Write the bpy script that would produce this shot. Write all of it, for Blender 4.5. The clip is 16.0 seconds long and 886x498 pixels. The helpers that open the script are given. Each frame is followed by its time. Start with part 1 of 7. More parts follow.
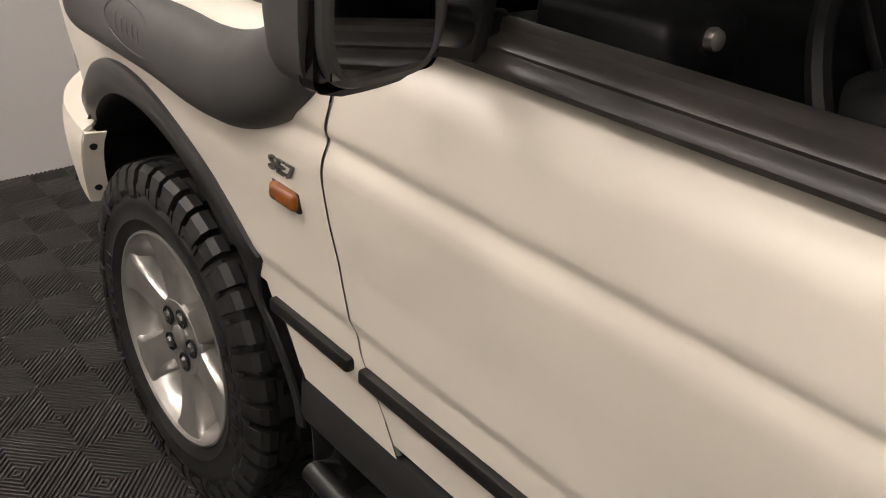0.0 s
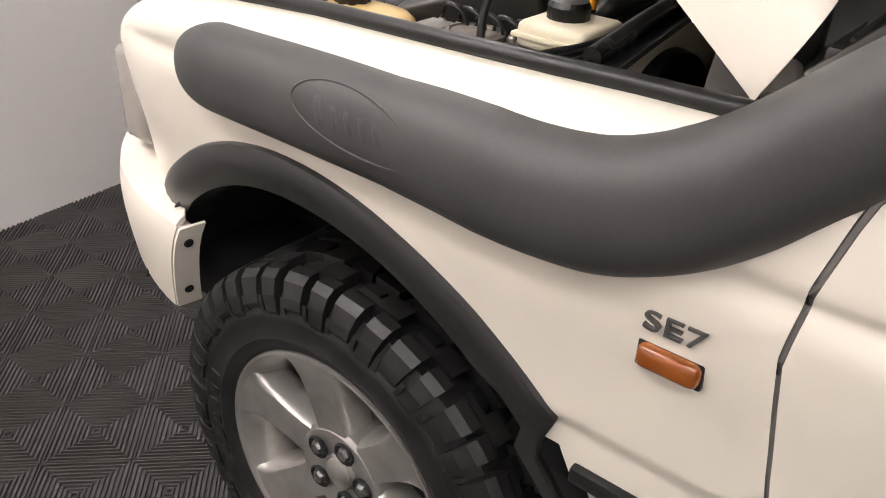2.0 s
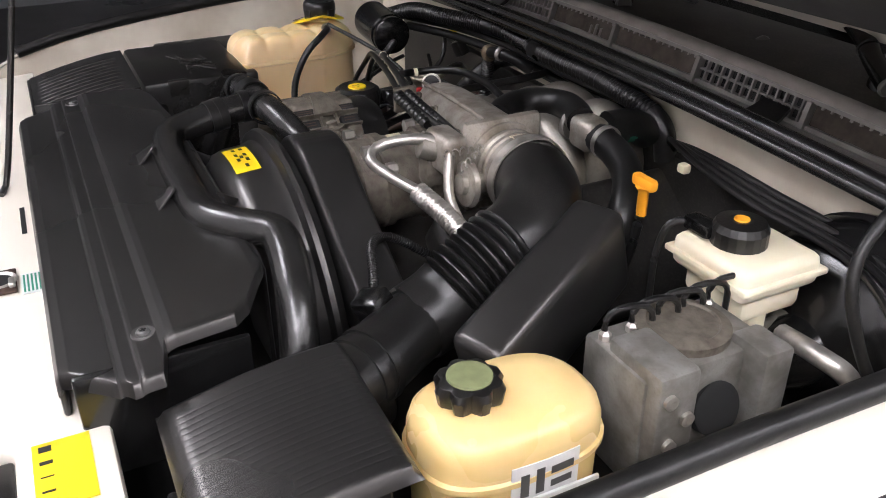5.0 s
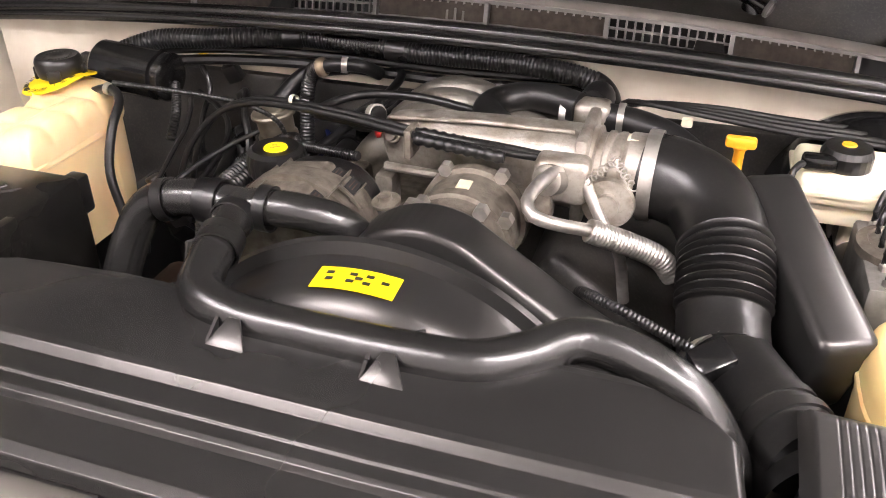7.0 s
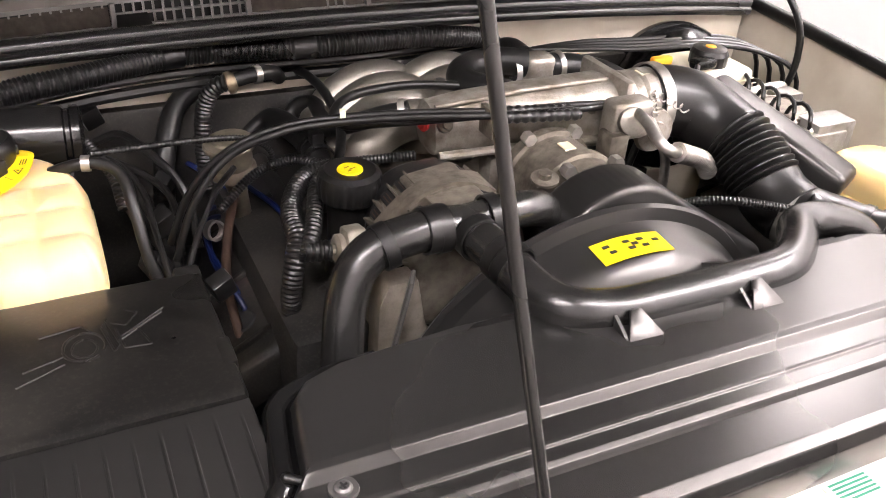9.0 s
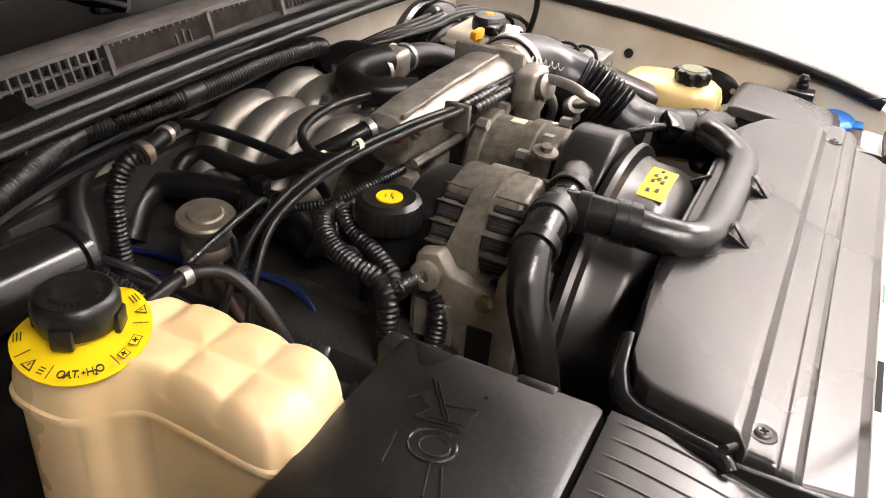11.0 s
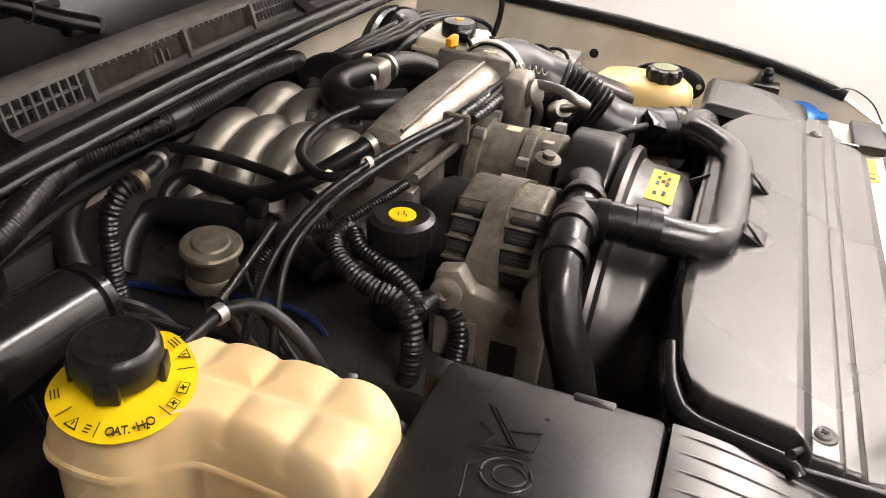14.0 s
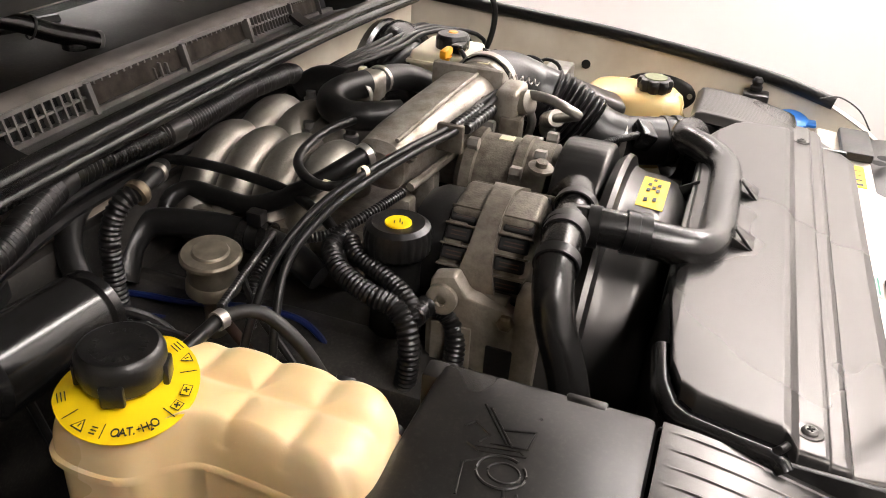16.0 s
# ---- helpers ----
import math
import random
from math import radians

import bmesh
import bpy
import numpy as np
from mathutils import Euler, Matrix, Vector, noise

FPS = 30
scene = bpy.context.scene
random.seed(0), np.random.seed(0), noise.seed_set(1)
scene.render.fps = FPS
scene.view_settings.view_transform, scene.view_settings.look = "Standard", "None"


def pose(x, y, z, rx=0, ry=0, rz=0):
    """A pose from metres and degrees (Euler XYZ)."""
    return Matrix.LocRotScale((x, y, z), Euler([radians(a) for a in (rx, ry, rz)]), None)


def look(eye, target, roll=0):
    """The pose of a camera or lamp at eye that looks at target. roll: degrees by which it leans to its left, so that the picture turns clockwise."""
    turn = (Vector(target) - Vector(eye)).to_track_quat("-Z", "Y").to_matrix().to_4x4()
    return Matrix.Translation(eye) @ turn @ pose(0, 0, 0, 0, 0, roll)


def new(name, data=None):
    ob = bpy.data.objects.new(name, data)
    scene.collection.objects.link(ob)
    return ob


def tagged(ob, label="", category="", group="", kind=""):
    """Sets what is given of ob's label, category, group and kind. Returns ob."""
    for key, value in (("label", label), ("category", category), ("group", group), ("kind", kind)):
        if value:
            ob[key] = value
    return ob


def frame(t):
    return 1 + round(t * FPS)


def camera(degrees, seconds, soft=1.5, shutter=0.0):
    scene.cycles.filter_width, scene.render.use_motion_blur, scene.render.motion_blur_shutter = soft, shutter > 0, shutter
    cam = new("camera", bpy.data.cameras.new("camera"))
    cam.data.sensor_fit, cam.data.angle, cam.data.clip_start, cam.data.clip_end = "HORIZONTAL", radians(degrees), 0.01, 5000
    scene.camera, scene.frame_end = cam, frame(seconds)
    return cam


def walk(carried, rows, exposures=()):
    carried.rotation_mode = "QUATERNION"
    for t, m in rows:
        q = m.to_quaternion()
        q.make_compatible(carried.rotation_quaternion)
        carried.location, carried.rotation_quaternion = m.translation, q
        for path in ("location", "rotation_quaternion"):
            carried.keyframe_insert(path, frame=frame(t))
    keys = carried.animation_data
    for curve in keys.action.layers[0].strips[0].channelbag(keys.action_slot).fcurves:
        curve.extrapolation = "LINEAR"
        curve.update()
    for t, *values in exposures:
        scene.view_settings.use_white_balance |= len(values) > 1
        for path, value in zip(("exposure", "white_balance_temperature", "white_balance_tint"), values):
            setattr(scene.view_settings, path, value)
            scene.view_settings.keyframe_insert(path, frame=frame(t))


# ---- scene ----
cam = camera(55.9, 16.0, soft=1.0)

PATH = [
    (0, (1.443, 1.475, 1.46), (0.203, 0.21, 0.532), 5.7),
    (0.5, (1.505, 1.382, 1.466), (0.302, 0.093, 0.522), 5.9),
    (1, (1.562, 1.241, 1.455), (0.323, -0.016, 0.514), 6.1),
    (1.5, (1.552, 1.041, 1.453), (0.271, -0.148, 0.481), 4.9),
    (2, (1.513, 0.773, 1.459), (0.145, -0.277, 0.447), 3.1),
    (2.5, (1.472, 0.524, 1.461), (-0.068, -0.312, 0.497), 1.9),
    (3, (1.425, 0.328, 1.475), (-0.238, -0.256, 0.531), -0.1),
    (3.5, (1.341, 0.116, 1.498), (-0.369, -0.166, 0.499), -0.9),
    (4, (1.274, -0.087, 1.528), (-0.455, 0.049, 0.531), 0.6),
    (4.5, (1.215, -0.259, 1.572), (-0.463, 0.248, 0.608), 0.5),
    (4.7, (1.169, -0.302, 1.572), (-0.474, 0.312, 0.612), 0.2),
    (6.8, (0.461, -0.715, 1.581), (-0.201, 0.866, 0.55), -0.8),
    (7, (0.387, -0.727, 1.587), (-0.137, 0.897, 0.544), -0.1),
    (7.5, (0.202, -0.795, 1.598), (0.04, 0.898, 0.547), 1.5),
    (8, (0.037, -0.814, 1.599), (0.195, 0.875, 0.539), 2.2),
    (8.5, (-0.137, -0.737, 1.594), (0.287, 0.892, 0.514), 2.3),
    (9, (-0.341, -0.68, 1.593), (0.442, 0.809, 0.512), 4.2),
    (9.5, (-0.52, -0.641, 1.602), (0.543, 0.684, 0.546), 4.6),
    (9.7, (-0.564, -0.601, 1.593), (0.581, 0.658, 0.542), 4.2),
    (11.8, (-0.754, -0.218, 1.577), (0.882, 0.3, 0.55), 5.3),
    (12, (-0.749, -0.22, 1.577), (0.884, 0.306, 0.549), 5.0),
    (12.5, (-0.743, -0.218, 1.576), (0.889, 0.324, 0.554), 4.5),
    (13, (-0.741, -0.214, 1.576), (0.888, 0.333, 0.553), 4.4),
    (13.5, (-0.741, -0.211, 1.577), (0.887, 0.338, 0.554), 4.2),
    (14, (-0.741, -0.211, 1.576), (0.889, 0.334, 0.554), 4.2),
    (14.5, (-0.743, -0.212, 1.578), (0.891, 0.331, 0.56), 4.2),
    (15, (-0.746, -0.212, 1.578), (0.892, 0.329, 0.566), 4.2),
    (15.5, (-0.75, -0.214, 1.58), (0.892, 0.326, 0.574), 4.0),
    (16, (-0.757, -0.218, 1.58), (0.889, 0.326, 0.584), 3.8),
]
walk(cam, [(t, look(eye, target, roll)) for t, eye, target, roll in PATH],
     exposures=[(0, -0.32, 6850, 10), (1.0, 0.1, 6650, 10), (2.0, 0.1, 6450, 11), (3.0, -0.15, 6250, 10), (3.5, -0.40, 6150, 10), (4.0, -0.30, 6000, 11), (4.5, 0.05, 5950, 12), (4.7, 0.15, 5900, 12), (6.8, 1.45, 6420, 16), (9.7, 1.4, 6400, 15), (11.8, 0.92, 6650, 11), (16, 0.92, 6650, 11)])

# ---- light ----
world = bpy.data.worlds.new("world")
scene.world = world
world.use_nodes = True
world.node_tree.nodes["Background"].inputs[0].default_value = (0.9, 0.92, 1.0, 1)
world.node_tree.nodes["Background"].inputs[1].default_value = 0.05


# ---- materials ----
def mat(name, color, rough=0.5, metal=0.0, color2=None, scale=40.0, bump=0.0, bump_scale=200.0, rough_var=0.1, coat=0.0, sss=0.0, spec=0.5, contrast=(0.35, 0.65), coat_rough=0.06, speck=0.0):
    m = bpy.data.materials.new(name)
    m.use_nodes = True
    nt = m.node_tree
    b = nt.nodes["Principled BSDF"]
    b.inputs["Roughness"].default_value = rough
    b.inputs["Metallic"].default_value = metal
    b.inputs["Specular IOR Level"].default_value = spec
    b.inputs["Coat Weight"].default_value = coat
    b.inputs["Coat Roughness"].default_value = coat_rough
    if sss:
        b.inputs["Subsurface Weight"].default_value = sss
        b.inputs["Subsurface Radius"].default_value = (0.02, 0.012, 0.006)
    tc = nt.nodes.new("ShaderNodeTexCoord")
    n1 = nt.nodes.new("ShaderNodeTexNoise")
    n1.inputs["Scale"].default_value = scale
    n1.inputs["Detail"].default_value = 6
    nt.links.new(tc.outputs["Object"], n1.inputs["Vector"])
    ramp = nt.nodes.new("ShaderNodeValToRGB")
    ramp.color_ramp.elements[0].position, ramp.color_ramp.elements[1].position = contrast
    ramp.color_ramp.elements[0].color = (*color, 1)
    ramp.color_ramp.elements[1].color = (*(color2 or [c * 0.9 for c in color]), 1)
    nt.links.new(n1.outputs["Fac"], ramp.inputs["Fac"])
    nt.links.new(ramp.outputs["Color"], b.inputs["Base Color"])
    if speck:
        # fine dust and scuffs over the broad stains
        n4 = nt.nodes.new("ShaderNodeTexNoise")
        n4.inputs["Scale"].default_value = 260.0
        n4.inputs["Detail"].default_value = 8
        n4.inputs["Roughness"].default_value = 0.7
        nt.links.new(tc.outputs["Object"], n4.inputs["Vector"])
        dust = nt.nodes.new("ShaderNodeMapRange")
        dust.inputs["From Min"].default_value = 0.50
        dust.inputs["From Max"].default_value = 0.72
        dust.inputs["To Max"].default_value = speck
        nt.links.new(n4.outputs["Fac"], dust.inputs["Value"])
        mix = nt.nodes.new("ShaderNodeMix")
        mix.data_type = "RGBA"
        nt.links.new(dust.outputs["Result"], mix.inputs[0])
        nt.links.new(ramp.outputs["Color"], mix.inputs[6])
        mix.inputs[7].default_value = (0.16, 0.145, 0.12, 1)
        nt.links.new(mix.outputs[2], b.inputs["Base Color"])
    mr = nt.nodes.new("ShaderNodeMapRange")
    mr.inputs["To Min"].default_value = max(0.02, rough - rough_var)
    mr.inputs["To Max"].default_value = min(1, rough + rough_var)
    n2 = nt.nodes.new("ShaderNodeTexNoise")
    n2.inputs["Scale"].default_value = scale * 0.35
    n2.inputs["Detail"].default_value = 4
    nt.links.new(tc.outputs["Object"], n2.inputs["Vector"])
    nt.links.new(n2.outputs["Fac"], mr.inputs["Value"])
    nt.links.new(mr.outputs["Result"], b.inputs["Roughness"])
    if bump:
        n3 = nt.nodes.new("ShaderNodeTexNoise")
        n3.inputs["Scale"].default_value = bump_scale
        n3.inputs["Detail"].default_value = 3
        nt.links.new(tc.outputs["Object"], n3.inputs["Vector"])
        bp = nt.nodes.new("ShaderNodeBump")
        bp.inputs["Strength"].default_value = bump
        bp.inputs["Distance"].default_value = 0.001
        nt.links.new(n3.outputs["Fac"], bp.inputs["Height"])
        nt.links.new(bp.outputs["Normal"], b.inputs["Normal"])
    return m


def glow(name, color, strength):
    m = bpy.data.materials.new(name)
    m.use_nodes = True
    b = m.node_tree.nodes["Principled BSDF"]
    b.inputs["Base Color"].default_value = (0.8, 0.8, 0.8, 1)
    b.inputs["Emission Color"].default_value = (*color, 1)
    b.inputs["Emission Strength"].default_value = strength
    return m


PAINT = mat("cream_paint", (0.74, 0.69, 0.60), 0.36, color2=(0.725, 0.675, 0.585), scale=2, rough_var=0.04, coat=0.22, coat_rough=0.30, contrast=(0.15, 0.85))
INNER_PAINT = mat("inner_cream_paint", (0.66, 0.61, 0.51), 0.45, color2=(0.50, 0.44, 0.35), scale=9, rough_var=0.12)
PLASTIC = mat("black_plastic", (0.0055, 0.0055, 0.0057), 0.31, color2=(0.011, 0.0105, 0.010), scale=14, bump=0.15, bump_scale=700, speck=0.07)
GLOSS = mat("shiny_black_plastic", (0.005, 0.005, 0.0052), 0.20, color2=(0.008, 0.0078, 0.0076), scale=10, rough_var=0.08, bump=0.05, bump_scale=500, speck=0.03)
SATIN = mat("satin_black_plastic", (0.0125, 0.0122, 0.0118), 0.28, color2=(0.017, 0.0165, 0.016), scale=6, rough_var=0.06, bump=0.04, bump_scale=900, spec=0.55, coat=0.06, coat_rough=0.14)
SATIN.node_tree.nodes["Principled BSDF"].inputs["Specular Tint"].default_value = (1.0, 0.95, 0.91, 1)
DUSTY = mat("dusty_black_plastic", (0.009, 0.0087, 0.0084), 0.46, color2=(0.034, 0.031, 0.027), scale=16, rough_var=0.10, bump=0.08, bump_scale=240, contrast=(0.38, 0.74), spec=0.40, speck=0.22)
TRIM = mat("grained_dark_plastic", (0.038, 0.037, 0.0365), 0.48, color2=(0.046, 0.0445, 0.0435), scale=9, bump=0.3, bump_scale=1400, speck=0.10)
RUBBER = mat("black_rubber", (0.0055, 0.0055, 0.0055), 0.36, color2=(0.010, 0.0098, 0.0095), scale=25, bump=0.1, bump_scale=400, spec=0.35, speck=0.06)
HOSE = mat("moulded_hose_rubber", (0.009, 0.0087, 0.0085), 0.24, color2=(0.015, 0.0145, 0.014), scale=18, rough_var=0.09, bump=0.22, bump_scale=420, spec=0.65, speck=0.05)
TYRE = mat("tyre_rubber", (0.0050, 0.0050, 0.0050), 0.50, color2=(0.013, 0.0126, 0.0121), scale=16, bump=0.3, bump_scale=220, rough_var=0.15, speck=0.05)
ALLOY = mat("cast_alloy", (0.40, 0.37, 0.325), 0.49, 0.7, color2=(0.20, 0.172, 0.135), scale=38, bump=0.45, bump_scale=420, contrast=(0.42, 0.70), speck=0.45)
DIRTY_ALLOY = mat("dirty_cast_alloy", (0.20, 0.178, 0.145), 0.48, 0.5, color2=(0.09, 0.075, 0.058), scale=80, bump=0.6, bump_scale=350, contrast=(0.36, 0.72), speck=0.55)
RIM = mat("silver_wheel_lacquer", (0.44, 0.43, 0.405), 0.33, 0.7, color2=(0.34, 0.325, 0.30), scale=14, coat=0.3)
RUNNER = mat("smooth_cast_alloy", (0.36, 0.34, 0.30), 0.46, 0.88, color2=(0.27, 0.245, 0.21), scale=24, rough_var=0.10, bump=0.25, bump_scale=500, contrast=(0.35, 0.75), speck=0.35)
BRACKET = mat("pale_cast_bracket", (0.30, 0.27, 0.225), 0.48, 0.4, color2=(0.16, 0.135, 0.105), scale=45, bump=0.5, bump_scale=350, contrast=(0.40, 0.78), speck=0.50)
BELT = mat("worn_belt_backing", (0.055, 0.053, 0.050), 0.32, color2=(0.08, 0.076, 0.07), scale=20)
CHROME = mat("bright_steel", (0.56, 0.54, 0.50), 0.36, 0.85, color2=(0.38, 0.355, 0.32), scale=60)
COPPER = mat("rusty_brown_steel", (0.065, 0.036, 0.024), 0.7, 0.3, color2=(0.04, 0.022, 0.014), scale=50, bump=0.4)
TANK = mat("aged_cream_plastic", (0.80, 0.615, 0.36), 0.30, color2=(0.73, 0.51, 0.25), scale=11, sss=0.25, rough_var=0.08, contrast=(0.3, 0.8))
AMBER = mat("yellowed_plastic", (0.79, 0.60, 0.29), 0.26, color2=(0.70, 0.49, 0.19), scale=10, sss=0.2, contrast=(0.3, 0.8))
CREAM = mat("cream_plastic", (0.74, 0.68, 0.52), 0.38, color2=(0.66, 0.58, 0.42), scale=12, sss=0.1)
YELLOW = mat("yellow_label", (0.86, 0.60, 0.005), 0.4, color2=(0.82, 0.55, 0.005), scale=20)
ORANGE = mat("orange_plastic", (0.90, 0.38, 0.02), 0.35)
PRINT = mat("black_print", (0.02, 0.02, 0.02), 0.5)
WHITE = mat("white_label", (0.75, 0.74, 0.72), 0.5)
LENS = mat("amber_lens", (0.27, 0.080, 0.014), 0.12, color2=(0.24, 0.062, 0.010), scale=60, coat=0.5)
BLUE = mat("blue_cable", (0.0035, 0.012, 0.08), 0.4)
BLUE_CAP = mat("blue_cap", (0.02, 0.22, 0.75), 0.4)
GREEN = mat("green_hose_band", (0.02, 0.22, 0.13), 0.5)
OLIVE = mat("olive_cap_disc", (0.19, 0.215, 0.105), 0.45, color2=(0.15, 0.165, 0.08), scale=80)
GREY = mat("grey_cowl_plastic", (0.105, 0.100, 0.094), 0.38, color2=(0.165, 0.156, 0.144), scale=14, bump=0.35, bump_scale=700, spec=0.6, speck=0.35)
BADGE = mat("grey_badge", (0.13, 0.125, 0.12), 0.35, 0.5)
SEAT = mat("dark_leather", (0.007, 0.007, 0.0075), 0.55, bump=0.3, bump_scale=300, spec=0.25)
# near-black for dark parts, and for strips and discs standing in for shade
VOID = mat("dark_parts_and_shade", (0.006, 0.006, 0.006), 0.8)
CORNER_LENS = mat("brownish_lamp_lens", (0.27, 0.185, 0.13), 0.15, color2=(0.20, 0.13, 0.09), scale=30, coat=0.6)
STEEL = mat("plain_steel", (0.40, 0.38, 0.34), 0.34, 0.85, color2=(0.24, 0.22, 0.18), scale=40)
CAST = mat("grey_machined_block", (0.33, 0.32, 0.30), 0.38, 0.55, color2=(0.17, 0.16, 0.14), scale=30, bump=0.2, bump_scale=500, speck=0.40)
CLEAR_GREY = mat("smoked_lamp_lens", (0.30, 0.27, 0.24), 0.12, coat=0.6)
WALL = mat("white_wall_paint", (0.88, 0.85, 0.835), 0.7, color2=(0.84, 0.81, 0.795), scale=1.5, bump=0.1, bump_scale=120)
FLARE = mat("wheel_arch_plastic", (0.0165, 0.016, 0.0158), 0.36, color2=(0.022, 0.0213, 0.0208), scale=9, bump=0.3, bump_scale=1200)
BELT_TRIM = mat("weathered_brown_black_rubber", (0.022, 0.0195, 0.0175), 0.36, color2=(0.040, 0.035, 0.031), scale=18, rough_var=0.10, bump=0.1, bump_scale=500)
BATTERY = mat("smudged_black_plastic", (0.0055, 0.0052, 0.0050), 0.30, color2=(0.019, 0.0175, 0.0155), scale=13, rough_var=0.22, bump=0.06, bump_scale=300, contrast=(0.46, 0.72), spec=0.42, speck=0.12)
VALVE = mat("dull_bronze_steel", (0.27, 0.24, 0.185), 0.40, 0.65, color2=(0.16, 0.135, 0.10), scale=50, speck=0.40)
PALE_GREY = mat("weathered_pale_grey_plastic", (0.27, 0.25, 0.228), 0.48, color2=(0.20, 0.185, 0.168), scale=26, bump=0.3, bump_scale=700)
FELT = mat("grey_felt", (0.075, 0.073, 0.070), 0.9, color2=(0.11, 0.107, 0.10), scale=12, bump=0.5, bump_scale=400)
BRASS = mat("dull_brass", (0.26, 0.21, 0.14), 0.45, 0.6, color2=(0.13, 0.10, 0.07), scale=60)
FOAM = mat("dusty_brown_foam", (0.032, 0.025, 0.019), 0.9, color2=(0.055, 0.044, 0.034), scale=90, bump=0.5, bump_scale=900)
# unseen right and rear walls, grey so black plastics reflect less light
GREY_WALL = mat("wall_greyed_for_reflections", (0.22, 0.22, 0.23), 0.75, color2=(0.18, 0.18, 0.19), scale=1.5)
# unseen ceiling, grey so upward faces reflect darker between the lamps
CEIL = mat("ceiling_greyed_for_reflections", (0.34, 0.335, 0.33), 0.8)
FLOOR = mat("dark_floor_plastic", (0.040, 0.0365, 0.035), 0.30, color2=(0.054, 0.050, 0.048), scale=5, bump=0.1, bump_scale=600)
RED = mat("red_plastic", (0.55, 0.03, 0.03), 0.4)
NAVY = mat("blue_plastic_mat", (0.03, 0.07, 0.22), 0.6)
TARP = mat("grey_cloth", (0.56, 0.575, 0.60), 0.8, color2=(0.46, 0.475, 0.51), scale=6)

glass = bpy.data.materials.new("glass")
glass.use_nodes = True
gb = glass.node_tree.nodes["Principled BSDF"]
gb.inputs["Transmission Weight"].default_value = 1.0
gb.inputs["Roughness"].default_value = 0.02
gb.inputs["Base Color"].default_value = (0.16, 0.17, 0.17, 1)
mirror_mat = bpy.data.materials.new("mirror")
mirror_mat.use_nodes = True
mirror_mat.node_tree.nodes["Principled BSDF"].inputs["Metallic"].default_value = 1.0
mirror_mat.node_tree.nodes["Principled BSDF"].inputs["Roughness"].default_value = 0.03
# tint lowered so the reflection comes out dark
mirror_mat.node_tree.nodes["Principled BSDF"].inputs["Base Color"].default_value = (0.42, 0.43, 0.45, 1)


# ---- mesh helpers ----
def part(name, bm, material, parent=None, label="", smooth=True, category=""):
    me = bpy.data.meshes.new(name)
    bmesh.ops.recalc_face_normals(bm, faces=bm.faces)
    bm.to_mesh(me)
    bm.free()
    me.materials.append(material)
    if smooth:
        me.shade_smooth()
        me.set_sharp_from_angle(angle=radians(38))
    ob = new(name, me)
    ob.parent = parent
    tagged(ob, label, category)
    return ob


def thing(name, label, category, at=(0, 0, 0), group="", kind=""):
    return tagged(new(name), label, category, group, kind) if at == (0, 0, 0) else tagged(moved(new(name), at), label, category, group, kind)


def moved(ob, at):
    ob.location = at
    return ob


def box(x0, x1, y0, y1, z0, z1, bevel=0.004, seg=2, m=None):
    bm = bmesh.new()
    bmesh.ops.create_cube(bm, size=1)
    for v in bm.verts:
        v.co = Vector(((x0 + x1) / 2 + v.co.x * (x1 - x0), (y0 + y1) / 2 + v.co.y * (y1 - y0), (z0 + z1) / 2 + v.co.z * (z1 - z0)))
    if bevel:
        bmesh.ops.bevel(bm, geom=bm.edges, offset=bevel, segments=seg, affect="EDGES", profile=0.5)
    if m is not None:
        bm.transform(m)
    return bm


def spline(pts, step=0.01):
    """A smooth line through the points."""
    p = [Vector(q) for q in pts]
    p = [2 * p[0] - p[1]] + p + [2 * p[-1] - p[-2]]
    out = []
    for i in range(1, len(p) - 2):
        n = max(2, int((p[i + 1] - p[i]).length / step))
        for k in range(n):
            t = k / n
            a, b, c, d = p[i - 1], p[i], p[i + 1], p[i + 2]
            out.append(0.5 * (2 * b + (c - a) * t + (2 * a - 5 * b + 4 * c - d) * t * t + (3 * b - a - 3 * c + d) * t ** 3))
    out.append(p[-2])
    return out


def sweep(line, radius, n=14, up=(0, 0, 1), flat=1.0, square=1.0, bm=None):
    """A tube along a line; radius: a number or a function of the way along (metres) and its share. flat: the section's depth over its height."""
    bm = bm or bmesh.new()
    rings, far = [], 0.0
    total = sum((line[i + 1] - line[i]).length for i in range(len(line) - 1)) or 1
    u = Vector(up)
    for i, c in enumerate(line):
        if i:
            far += (c - line[i - 1]).length
        t = (line[min(i + 1, len(line) - 1)] - line[max(i - 1, 0)]).normalized()
        side = t.cross(u)
        if side.length < 0.15:
            side = t.cross(Vector((1, 0.3, 0)) if abs(t.x) < 0.8 else Vector((0, 1, 0)))
        side.normalize()
        upv = side.cross(t).normalized()
        if not callable(radius):
            r = radius
        else:
            r = radius(far, far / total)
        ring = []
        for k in range(n):
            a = 2 * math.pi * k / n
            ca, sa = math.cos(a), math.sin(a)
            if square != 1.0:
                ca, sa = math.copysign(abs(ca) ** square, ca), math.copysign(abs(sa) ** square, sa)
            ring.append(bm.verts.new(c + r * (flat * ca * side + sa * upv)))
        rings.append(ring)
    for a, b in zip(rings, rings[1:]):
        for k in range(n):
            bm.faces.new((a[k], a[(k + 1) % n], b[(k + 1) % n], b[k]))
    bm.faces.new(rings[0][::-1])
    bm.faces.new(rings[-1])
    return bm


def tube(pts, r, n=12, step=0.008, bm=None):
    return sweep(spline(pts, step), r, n, bm=bm)


